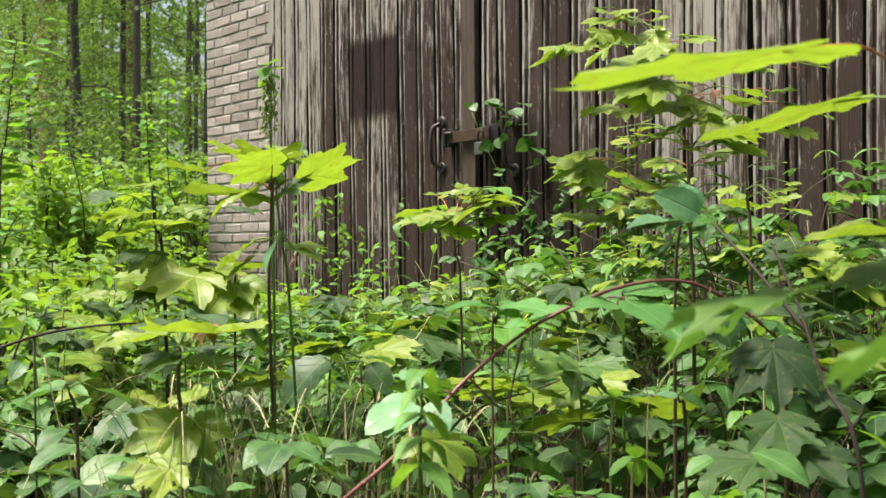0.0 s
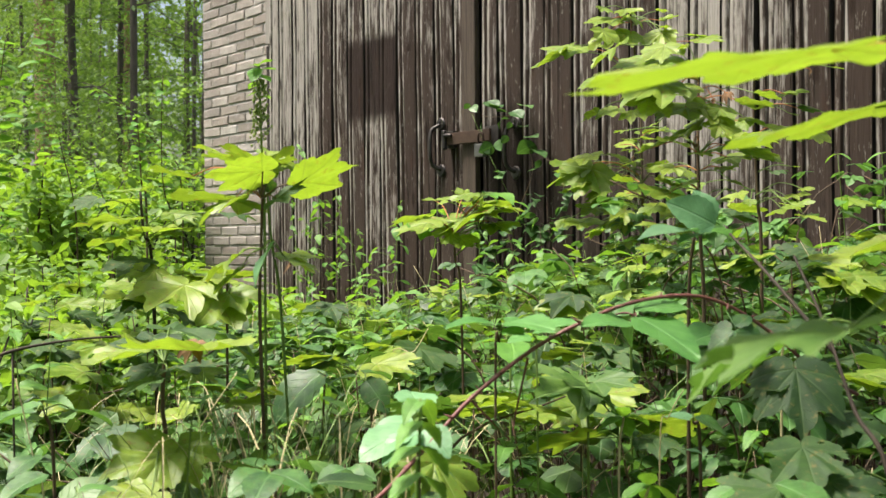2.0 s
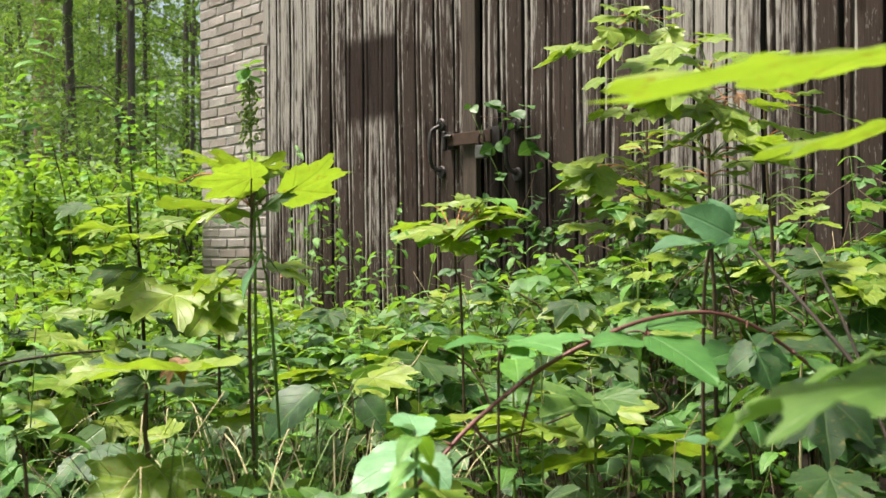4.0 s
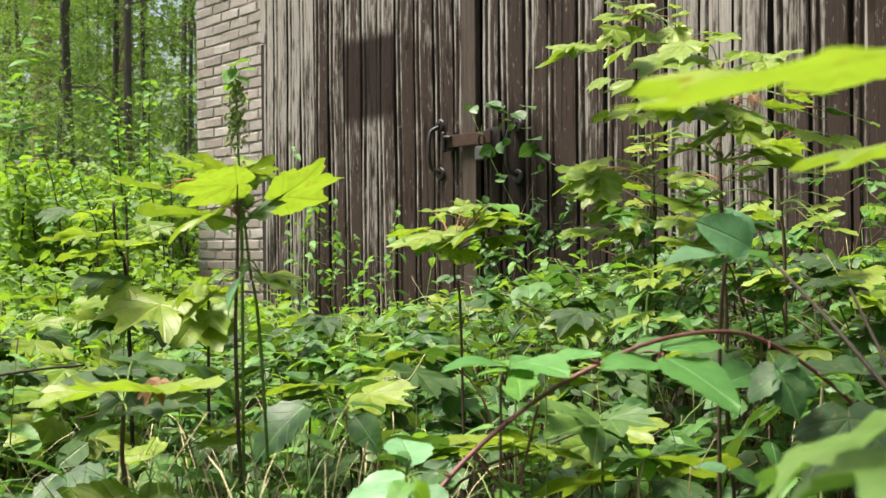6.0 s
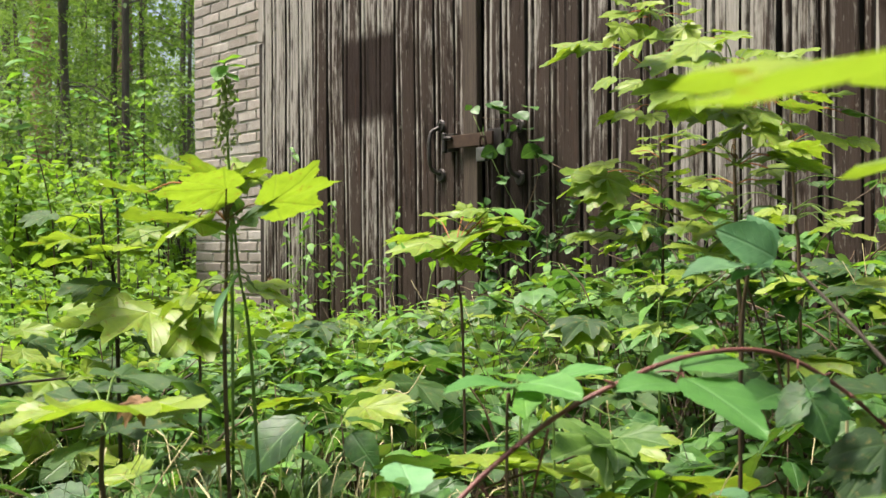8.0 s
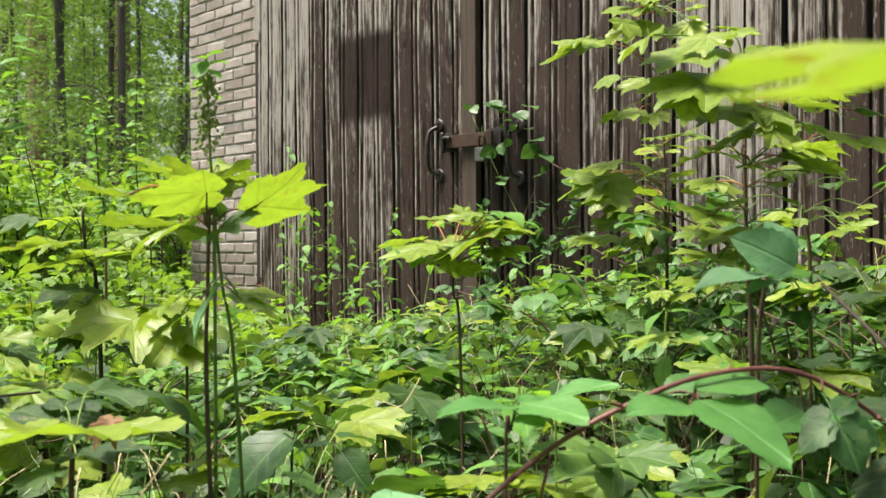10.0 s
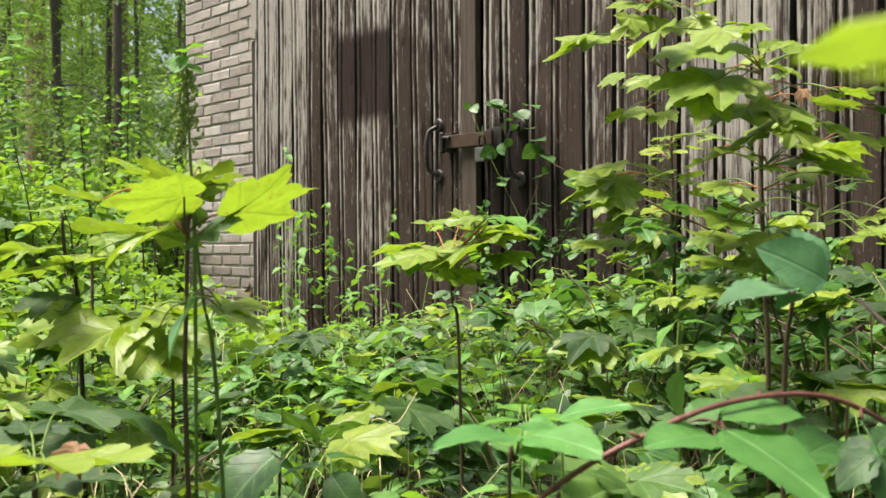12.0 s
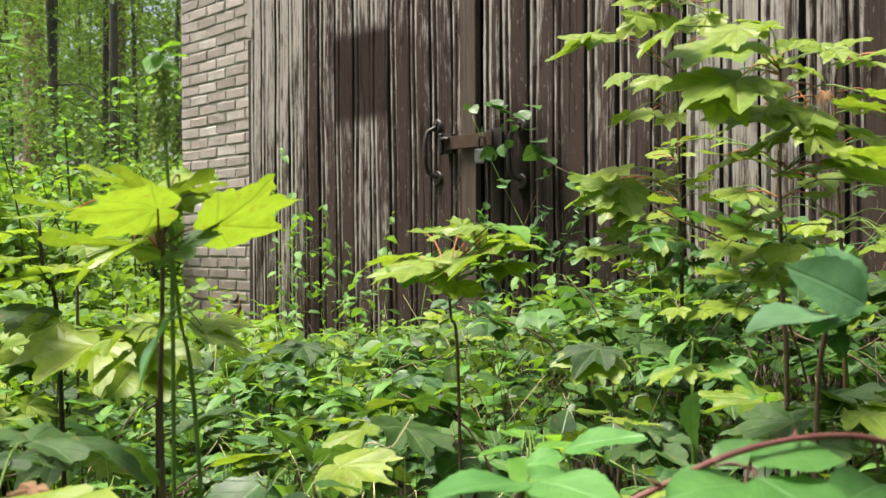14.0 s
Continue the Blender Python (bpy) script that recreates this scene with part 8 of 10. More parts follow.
sh6 = thing("shrub_shoot", (3.084, -2.147, 0.000), "upright leafy shoot with bright green paired leaves", "shoot", "leafy shoots")
tube("stem", [(3.084, -2.147, 0.000), (3.082, -2.144, 0.764), (3.081, -2.157, 0.859), (3.085, -2.165, 0.968), (3.090, -2.173, 1.046)], 0.004, 0.0015, M_STEM_BROWN, sh6, 6, 6, 0.06)
leaf_on(sh6, FRESH, (3.082, -2.146, 0.776), (3.050, -2.162, 0.781), -12)
leaf_on(sh6, FRESH, (3.082, -2.146, 0.776), (3.125, -2.144, 0.773), -16)
leaf_on(sh6, FRESH, (3.082, -2.148, 0.794), (3.108, -2.175, 0.804), -14)
leaf_on(sh6, FRESH, (3.082, -2.148, 0.794), (3.074, -2.130, 0.791), 4)
leaf_on(sh6, FRESH, (3.081, -2.151, 0.813), (3.053, -2.163, 0.820), -22)
leaf_on(sh6, FRESH, (3.081, -2.151, 0.813), (3.056, -2.116, 0.826), 15)
leaf_on(sh6, FRESH, (3.081, -2.154, 0.832), (3.038, -2.159, 0.838), -11)
leaf_on(sh6, FRESH, (3.081, -2.154, 0.832), (3.105, -2.143, 0.828), 20)
leaf_on(sh6, FRESH, (3.081, -2.156, 0.851), (3.100, -2.180, 0.849), -16)
leaf_on(sh6, FRESH, (3.081, -2.156, 0.851), (3.116, -2.152, 0.850), -25)
leaf_on(sh6, FRESH, (3.081, -2.158, 0.872), (3.072, -2.179, 0.882), -6)
leaf_on(sh6, FRESH, (3.081, -2.158, 0.872), (3.131, -2.166, 0.870), -18)
leaf_on(sh6, FRESH, (3.082, -2.160, 0.894), (3.072, -2.178, 0.904), -15)
leaf_on(sh6, FRESH, (3.082, -2.160, 0.894), (3.053, -2.136, 0.900), 16)
leaf_on(sh6, FRESH, (3.083, -2.161, 0.916), (3.098, -2.182, 0.923), -7)
leaf_on(sh6, FRESH, (3.083, -2.161, 0.916), (3.044, -2.133, 0.918), -12)
leaf_on(sh6, FRESH, (3.084, -2.163, 0.938), (3.043, -2.157, 0.949), -8)
leaf_on(sh6, FRESH, (3.084, -2.163, 0.938), (3.116, -2.158, 0.943), -20)
leaf_on(sh6, FRESH, (3.085, -2.165, 0.959), (3.118, -2.195, 0.951), -19)
leaf_on(sh6, FRESH, (3.085, -2.165, 0.959), (3.109, -2.160, 0.957), 12)
leaf_on(sh6, FRESH, (3.086, -2.166, 0.978), (3.083, -2.177, 0.978), -4)
leaf_on(sh6, FRESH, (3.086, -2.166, 0.978), (3.057, -2.138, 0.982), -13)
leaf_on(sh6, FRESH, (3.087, -2.168, 0.993), (3.091, -2.190, 0.995), -15)
leaf_on(sh6, FRESH, (3.087, -2.168, 0.993), (3.079, -2.146, 0.995), -20)
leaf_on(sh6, FRESH, (3.088, -2.169, 1.009), (3.119, -2.201, 1.008), -20)
leaf_on(sh6, FRESH, (3.088, -2.169, 1.009), (3.048, -2.140, 1.017), -19)
leaf_on(sh6, FRESH, (3.089, -2.171, 1.024), (3.115, -2.195, 1.024), -8)
leaf_on(sh6, FRESH, (3.089, -2.171, 1.024), (3.075, -2.149, 1.024), 21)
leaf_on(sh6, FRESH, (3.090, -2.172, 1.040), (3.062, -2.171, 1.039), -16)
leaf_on(sh6, FRESH, (3.090, -2.172, 1.040), (3.129, -2.173, 1.042), -11)
sh7 = thing("shrub_shoot", (1.573, -1.624, 0.000), "upright leafy shoot with bright green paired leaves", "shoot", "leafy shoots")
tube("stem", [(1.573, -1.624, 0.000), (1.566, -1.617, 0.712), (1.561, -1.638, 0.851), (1.552, -1.669, 0.942), (1.550, -1.684, 1.011)], 0.004, 0.0015, M_STEM_BROWN, sh7, 6, 6, 0.06)
leaf_on(sh7, FRESH, (1.565, -1.621, 0.735), (1.579, -1.663, 0.757), -8)
leaf_on(sh7, FRESH, (1.565, -1.621, 0.735), (1.626, -1.600, 0.732), 18)
leaf_on(sh7, FRESH, (1.563, -1.626, 0.773), (1.563, -1.660, 0.784), -3)
leaf_on(sh7, FRESH, (1.563, -1.626, 0.773), (1.566, -1.570, 0.768), 13)
leaf_on(sh7, FRESH, (1.562, -1.632, 0.811), (1.571, -1.669, 0.818), -4)
leaf_on(sh7, FRESH, (1.562, -1.632, 0.811), (1.539, -1.565, 0.825), 6)
leaf_on(sh7, FRESH, (1.561, -1.637, 0.848), (1.518, -1.675, 0.840), -20)
leaf_on(sh7, FRESH, (1.561, -1.637, 0.848), (1.548, -1.569, 0.854), 13)
leaf_on(sh7, FRESH, (1.558, -1.646, 0.874), (1.500, -1.667, 0.898), -17)
leaf_on(sh7, FRESH, (1.558, -1.646, 0.874), (1.559, -1.617, 0.870), -9)
leaf_on(sh7, FRESH, (1.556, -1.654, 0.899), (1.581, -1.711, 0.919), -10)
leaf_on(sh7, FRESH, (1.556, -1.654, 0.899), (1.540, -1.606, 0.901), 6)
leaf_on(sh7, FRESH, (1.554, -1.663, 0.924), (1.527, -1.677, 0.920), -19)
leaf_on(sh7, FRESH, (1.554, -1.663, 0.924), (1.601, -1.637, 0.939), -1)
leaf_on(sh7, FRESH, (1.552, -1.670, 0.947), (1.553, -1.701, 0.952), -17)
leaf_on(sh7, FRESH, (1.552, -1.670, 0.947), (1.538, -1.625, 0.958), 0)
leaf_on(sh7, FRESH, (1.551, -1.674, 0.966), (1.500, -1.689, 0.981), -9)
leaf_on(sh7, FRESH, (1.551, -1.674, 0.966), (1.608, -1.661, 0.973), -19)
leaf_on(sh7, FRESH, (1.551, -1.678, 0.985), (1.584, -1.721, 0.977), -1)
leaf_on(sh7, FRESH, (1.551, -1.678, 0.985), (1.561, -1.648, 0.987), 15)
leaf_on(sh7, FRESH, (1.550, -1.683, 1.003), (1.560, -1.710, 0.998), -15)
leaf_on(sh7, FRESH, (1.550, -1.683, 1.003), (1.550, -1.662, 1.001), -14)
sh8 = thing("shrub_shoot", (2.749, -2.517, 0.000), "upright leafy shoot with bright green paired leaves", "shoot", "leafy shoots")
tube("stem", [(2.749, -2.517, 0.000), (2.733, -2.510, 0.545), (2.745, -2.465, 0.657), (2.755, -2.436, 0.737), (2.771, -2.392, 0.802)], 0.004, 0.0015, M_STEM_BROWN, sh8, 6, 6, 0.06)
leaf_on(sh8, FRESH, (2.735, -2.503, 0.563), (2.674, -2.569, 0.557), -12)
leaf_on(sh8, FRESH, (2.735, -2.503, 0.563), (2.753, -2.424, 0.548), -17)
leaf_on(sh8, FRESH, (2.738, -2.490, 0.594), (2.735, -2.563, 0.628), -23)
leaf_on(sh8, FRESH, (2.738, -2.490, 0.594), (2.714, -2.430, 0.613), -8)
leaf_on(sh8, FRESH, (2.741, -2.478, 0.624), (2.725, -2.535, 0.618), -21)
leaf_on(sh8, FRESH, (2.741, -2.478, 0.624), (2.784, -2.444, 0.658), 10)
leaf_on(sh8, FRESH, (2.745, -2.466, 0.655), (2.765, -2.528, 0.680), -24)
leaf_on(sh8, FRESH, (2.745, -2.466, 0.655), (2.792, -2.406, 0.681), -24)
leaf_on(sh8, FRESH, (2.747, -2.458, 0.677), (2.718, -2.501, 0.708), -5)
leaf_on(sh8, FRESH, (2.747, -2.458, 0.677), (2.755, -2.415, 0.678), -3)
leaf_on(sh8, FRESH, (2.750, -2.450, 0.699), (2.716, -2.493, 0.692), -25)
leaf_on(sh8, FRESH, (2.750, -2.450, 0.699), (2.755, -2.400, 0.728), 1)
leaf_on(sh8, FRESH, (2.752, -2.442, 0.721), (2.772, -2.508, 0.713), -19)
leaf_on(sh8, FRESH, (2.752, -2.442, 0.721), (2.743, -2.397, 0.734), 23)
leaf_on(sh8, FRESH, (2.756, -2.433, 0.742), (2.725, -2.477, 0.771), -19)
leaf_on(sh8, FRESH, (2.756, -2.433, 0.742), (2.746, -2.386, 0.769), -20)
leaf_on(sh8, FRESH, (2.760, -2.421, 0.760), (2.770, -2.455, 0.760), -23)
leaf_on(sh8, FRESH, (2.760, -2.421, 0.760), (2.815, -2.409, 0.764), -24)
leaf_on(sh8, FRESH, (2.764, -2.409, 0.777), (2.769, -2.456, 0.800), -19)
leaf_on(sh8, FRESH, (2.764, -2.409, 0.777), (2.804, -2.386, 0.793), -14)
leaf_on(sh8, FRESH, (2.769, -2.397, 0.795), (2.744, -2.426, 0.788), -3)
leaf_on(sh8, FRESH, (2.769, -2.397, 0.795), (2.786, -2.377, 0.796), 17)
# creeper round the hasp
ivy = thing("creeper", (2.191, -0.120, 0.000), "green creeper with heart-shaped leaves climbing over the hasp", "creeper")
tube("stem", [(2.225, -0.120, 0.000), (2.286, -0.120, 0.700), (2.429, -0.130, 0.989), (2.376, -0.130, 1.138), (2.352, -0.130, 1.225), (2.171, -0.130, 1.242), (2.081, -0.120, 1.258)], 0.0025, 0.0015, M_STEM_BROWN, ivy, 6, 6, 0.06)
tube("stem", [(2.376, -0.130, 1.114), (2.511, -0.140, 1.044), (2.690, -0.150, 0.974), (2.860, -0.160, 0.897)], 0.002, 0.0012, M_STEM_BROWN, ivy, 6, 6, 0.06)
tube("stem", [(2.414, -0.120, 0.699), (2.145, -0.110, 1.055), (1.997, -0.100, 1.272)], 0.0015, 0.001, M_STEM_GREEN, ivy, 6, 6, 0.06)
leaf_on(ivy, HEART, (2.034, -0.140, 1.310), (2.004, -0.154, 1.296), 30)
leaf_on(ivy, HEART, (2.046, -0.140, 1.301), (2.092, -0.154, 1.278), 40)
leaf_on(ivy, HEART, (2.153, -0.140, 1.311), (2.237, -0.154, 1.284), 20)
leaf_on(ivy, HEART, (2.184, -0.140, 1.290), (2.265, -0.154, 1.290), 0)
leaf_on(ivy, HEART, (2.371, -0.140, 1.272), (2.455, -0.154, 1.268), 0)
leaf_on(ivy, HEART, (2.316, -0.140, 1.253), (2.393, -0.154, 1.228), 20)
leaf_on(ivy, HEART, (2.297, -0.140, 1.222), (2.262, -0.154, 1.230), 10)
leaf_on(ivy, HEART, (2.112, -0.140, 1.221), (2.118, -0.154, 1.180), 60)
leaf_on(ivy, HEART, (2.240, -0.140, 1.217), (2.238, -0.154, 1.183), 50)
leaf_on(ivy, HEART, (2.315, -0.140, 1.204), (2.293, -0.154, 1.183), 50)
leaf_on(ivy, HEART, (2.189, -0.140, 1.114), (2.115, -0.154, 1.096), 60)
leaf_on(ivy, HEART, (2.135, -0.140, 1.131), (2.169, -0.154, 1.085), 60)
leaf_on(ivy, HEART, (2.288, -0.140, 1.149), (2.258, -0.154, 1.122), 50)
leaf_on(ivy, HEART, (2.459, -0.140, 1.102), (2.364, -0.154, 1.082), 40)
leaf_on(ivy, HEART, (2.406, -0.140, 1.135), (2.482, -0.154, 1.142), 10)
leaf_on(ivy, HEART, (2.459, -0.140, 1.078), (2.533, -0.154, 1.056), 0)
leaf_on(ivy, HEART, (2.370, -0.140, 1.182), (2.423, -0.154, 1.188), 0)
leaf_on(ivy, HEART, (2.647, -0.140, 1.000), (2.605, -0.154, 1.015), 0)
leaf_on(ivy, HEART, (2.697, -0.140, 0.974), (2.788, -0.154, 0.984), 0)
leaf_on(ivy, HEART, (2.220, -0.140, 1.137), (2.249, -0.154, 1.092), 50)
leaf_on(ivy, HEART, (2.596, -0.140, 0.979), (2.668, -0.154, 0.951), 20)
leaf_on(ivy, HEART, (2.493, -0.140, 1.033), (2.472, -0.154, 1.001), 40)
leaf_on(ivy, HEART, (2.278, -0.140, 1.256), (2.230, -0.154, 1.268), 10)
# bindweed climbing the boards
bind1 = thing("bindweed", (0.651, -0.160, 0.000), "thin bindweed with small leaves climbing the boards", "bindweed", "bindweed")
tube("stem", [(0.651, -0.160, 0.000), (0.558, -0.120, 0.278), (0.624, -0.120, 0.392), (0.626, -0.120, 0.504), (0.605, -0.120, 0.615), (0.640, -0.120, 0.727), (0.570, -0.120, 0.840)], 0.0022, 0.0014, M_STEM_GREEN, bind1, 6, 6, 0.06)
leaf_on(bind1, NETTLE, (0.608, -0.140, 0.324), (0.585, -0.134, 0.309), -22)
leaf_on(bind1, NETTLE, (0.616, -0.140, 0.347), (0.612, -0.150, 0.330), -25)
leaf_on(bind1, NETTLE, (0.662, -0.140, 0.710), (0.675, -0.134, 0.702), 18)
leaf_on(bind1, NETTLE, (0.625, -0.140, 0.303), (0.640, -0.131, 0.296), -10)
leaf_on(bind1, NETTLE, (0.653, -0.140, 0.781), (0.624, -0.135, 0.772), 36)
leaf_on(bind1, NETTLE, (0.660, -0.140, 0.543), (0.717, -0.146, 0.538), -33)
leaf_on(bind1, NETTLE, (0.665, -0.140, 0.568), (0.722, -0.152, 0.564), -1)
leaf_on(bind1, NETTLE, (0.634, -0.140, 0.383), (0.616, -0.154, 0.372), -30)
leaf_on(bind1, NETTLE, (0.644, -0.140, 0.793), (0.669, -0.143, 0.777), 20)
leaf_on(bind1, NETTLE, (0.627, -0.140, 0.527), (0.640, -0.135, 0.512), -11)
leaf_on(bind1, NETTLE, (0.670, -0.140, 0.378), (0.740, -0.156, 0.379), 39)
leaf_on(bind1, NETTLE, (0.588, -0.140, 0.285), (0.611, -0.141, 0.276), 24)
leaf_on(bind1, NETTLE, (0.590, -0.140, 0.323), (0.591, -0.144, 0.306), 13)
leaf_on(bind1, NETTLE, (0.644, -0.140, 0.724), (0.640, -0.129, 0.706), 20)
leaf_on(bind1, NETTLE, (0.651, -0.140, 0.433), (0.671, -0.157, 0.423), -13)
leaf_on(bind1, NETTLE, (0.679, -0.140, 0.668), (0.743, -0.156, 0.668), 35)
leaf_on(bind1, NETTLE, (0.665, -0.140, 0.568), (0.650, -0.143, 0.555), -13)
leaf_on(bind1, NETTLE, (0.595, -0.140, 0.832), (0.557, -0.141, 0.831), 32)
leaf_on(bind1, NETTLE, (0.666, -0.140, 0.460), (0.635, -0.133, 0.449), 37)
leaf_on(bind1, NETTLE, (0.676, -0.140, 0.452), (0.679, -0.157, 0.441), -32)
leaf_on(bind1, NETTLE, (0.663, -0.140, 0.764), (0.661, -0.143, 0.754), 7)
leaf_on(bind1, NETTLE, (0.625, -0.140, 0.801), (0.647, -0.133, 0.797), 2)
leaf_on(bind1, NETTLE, (0.643, -0.140, 0.406), (0.686, -0.146, 0.404), 25)
leaf_on(bind1, NETTLE, (0.663, -0.140, 0.386), (0.698, -0.150, 0.371), -16)
leaf_on(bind1, NETTLE, (0.608, -0.140, 0.827), (0.604, -0.155, 0.822), 32)
leaf_on(bind1, NETTLE, (0.625, -0.140, 0.769), (0.584, -0.141, 0.767), -15)
leaf_on(bind1, NETTLE, (0.644, -0.140, 0.390), (0.614, -0.146, 0.387), -40)
leaf_on(bind1, NETTLE, (0.653, -0.140, 0.759), (0.613, -0.130, 0.753), 18)
leaf_on(bind1, NETTLE, (0.673, -0.140, 0.474), (0.718, -0.153, 0.468), 0)
leaf_on(bind1, NETTLE, (0.649, -0.140, 0.517), (0.671, -0.151, 0.507), -35)
leaf_on(bind1, NETTLE, (0.609, -0.140, 0.616), (0.645, -0.131, 0.612), -19)
leaf_on(bind1, NETTLE, (0.652, -0.140, 0.443), (0.689, -0.142, 0.437), -35)
leaf_on(bind1, NETTLE, (0.597, -0.140, 0.315), (0.609, -0.135, 0.306), -23)
leaf_on(bind1, NETTLE, (0.637, -0.140, 0.410), (0.643, -0.150, 0.392), 2)
leaf_on(bind1, NETTLE, (0.611, -0.140, 0.612), (0.628, -0.131, 0.597), 2)
leaf_on(bind1, NETTLE, (0.683, -0.140, 0.451), (0.662, -0.152, 0.438), 15)
leaf_on(bind1, NETTLE, (0.676, -0.140, 0.426), (0.680, -0.134, 0.415), -37)
leaf_on(bind1, NETTLE, (0.636, -0.140, 0.464), (0.623, -0.132, 0.446), -17)
leaf_on(bind1, NETTLE, (0.669, -0.140, 0.664), (0.637, -0.149, 0.662), -10)
leaf_on(bind1, NETTLE, (0.651, -0.140, 0.337), (0.639, -0.128, 0.326), -11)
leaf_on(bind1, NETTLE, (0.687, -0.140, 0.746), (0.634, -0.131, 0.743), -39)
leaf_on(bind1, NETTLE, (0.683, -0.140, 0.502), (0.621, -0.129, 0.493), -30)
leaf_on(bind1, NETTLE, (0.629, -0.140, 0.369), (0.657, -0.155, 0.354), -25)
leaf_on(bind1, NETTLE, (0.666, -0.140, 0.360), (0.647, -0.141, 0.349), 13)
bind2 = thing("bindweed", (0.961, -0.160, 0.000), "thin bindweed with small leaves climbing the boards", "bindweed", "bindweed")
tube("stem", [(0.961, -0.160, 0.000), (0.937, -0.120, 0.294), (0.888, -0.120, 0.427), (0.898, -0.120, 0.562), (0.946, -0.120, 0.697), (0.946, -0.120, 0.831), (0.901, -0.120, 0.967)], 0.0022, 0.0014, M_STEM_GREEN, bind2, 6, 6, 0.06)
leaf_on(bind2, NETTLE, (0.962, -0.140, 0.593), (0.938, -0.135, 0.579), -39)
leaf_on(bind2, NETTLE, (0.968, -0.140, 0.714), (1.003, -0.154, 0.705), -27)
leaf_on(bind2, NETTLE, (0.939, -0.140, 0.557), (0.960, -0.145, 0.547), 35)
leaf_on(bind2, NETTLE, (0.978, -0.140, 0.755), (1.016, -0.155, 0.744), 8)
leaf_on(bind2, NETTLE, (0.971, -0.140, 0.723), (0.932, -0.131, 0.711), 6)
leaf_on(bind2, NETTLE, (0.926, -0.140, 0.940), (0.955, -0.135, 0.926), -1)
leaf_on(bind2, NETTLE, (0.932, -0.140, 0.542), (0.953, -0.139, 0.535), -23)
leaf_on(bind2, NETTLE, (0.980, -0.140, 0.655), (0.939, -0.136, 0.651), -13)
leaf_on(bind2, NETTLE, (0.932, -0.140, 0.409), (0.924, -0.155, 0.405), 12)
leaf_on(bind2, NETTLE, (0.983, -0.140, 0.888), (0.944, -0.141, 0.884), -26)
leaf_on(bind2, NETTLE, (0.930, -0.140, 0.452), (0.918, -0.139, 0.443), 24)
leaf_on(bind2, NETTLE, (0.981, -0.140, 0.644), (0.990, -0.135, 0.635), -25)
leaf_on(bind2, NETTLE, (1.002, -0.140, 0.780), (0.998, -0.145, 0.769), 28)
leaf_on(bind2, NETTLE, (0.918, -0.140, 0.361), (0.902, -0.137, 0.346), 19)
leaf_on(bind2, NETTLE, (0.954, -0.140, 0.402), (0.921, -0.138, 0.392), -15)
leaf_on(bind2, NETTLE, (0.917, -0.140, 0.498), (0.885, -0.143, 0.491), -35)
leaf_on(bind2, NETTLE, (0.959, -0.140, 0.642), (0.913, -0.135, 0.631), -25)
leaf_on(bind2, NETTLE, (0.982, -0.140, 0.638), (1.041, -0.151, 0.630), 17)
leaf_on(bind2, NETTLE, (0.963, -0.140, 0.599), (0.952, -0.138, 0.585), 4)
leaf_on(bind2, NETTLE, (0.977, -0.140, 0.777), (1.002, -0.150, 0.759), 18)
leaf_on(bind2, NETTLE, (0.926, -0.140, 0.933), (0.902, -0.140, 0.928), 27)
leaf_on(bind2, NETTLE, (0.978, -0.140, 0.636), (1.039, -0.156, 0.630), 37)
leaf_on(bind2, NETTLE, (0.949, -0.140, 0.654), (0.952, -0.157, 0.645), 33)
leaf_on(bind2, NETTLE, (0.948, -0.140, 0.522), (0.946, -0.139, 0.512), -6)
leaf_on(bind2, NETTLE, (0.948, -0.140, 0.942), (0.992, -0.153, 0.926), 17)
leaf_on(bind2, NETTLE, (0.989, -0.140, 0.692), (1.041, -0.150, 0.681), -37)
leaf_on(bind2, NETTLE, (0.954, -0.140, 0.586), (0.982, -0.153, 0.572), 31)
leaf_on(bind2, NETTLE, (0.981, -0.140, 0.846), (0.979, -0.146, 0.833), -20)
leaf_on(bind2, NETTLE, (0.965, -0.140, 0.746), (0.985, -0.143, 0.736), -20)
leaf_on(bind2, NETTLE, (0.922, -0.140, 0.544), (0.870, -0.140, 0.543), 19)
leaf_on(bind2, NETTLE, (0.950, -0.140, 0.316), (0.906, -0.131, 0.308), -38)
leaf_on(bind2, NETTLE, (0.969, -0.140, 0.698), (1.010, -0.147, 0.684), -6)
leaf_on(bind2, NETTLE, (0.957, -0.140, 0.677), (0.935, -0.140, 0.662), 37)
leaf_on(bind2, NETTLE, (0.954, -0.140, 0.596), (0.983, -0.146, 0.589), 26)
leaf_on(bind2, NETTLE, (0.908, -0.140, 0.526), (0.845, -0.133, 0.524), 17)
leaf_on(bind2, NETTLE, (0.942, -0.140, 0.528), (0.962, -0.129, 0.523), -2)
leaf_on(bind2, NETTLE, (0.958, -0.140, 0.784), (1.022, -0.148, 0.778), -8)
leaf_on(bind2, NETTLE, (0.952, -0.140, 0.856), (0.924, -0.134, 0.841), 32)
leaf_on(bind2, NETTLE, (0.988, -0.140, 0.768), (0.932, -0.133, 0.760), 11)
leaf_on(bind2, NETTLE, (0.933, -0.140, 0.499), (0.928, -0.157, 0.494), 40)
leaf_on(bind2, NETTLE, (0.950, -0.140, 0.911), (0.989, -0.146, 0.901), -2)
leaf_on(bind2, NETTLE, (0.943, -0.140, 0.567), (0.931, -0.130, 0.550), -10)
leaf_on(bind2, NETTLE, (0.982, -0.140, 0.692), (1.012, -0.139, 0.687), 26)
leaf_on(bind2, NETTLE, (0.991, -0.140, 0.775), (0.980, -0.149, 0.760), 33)
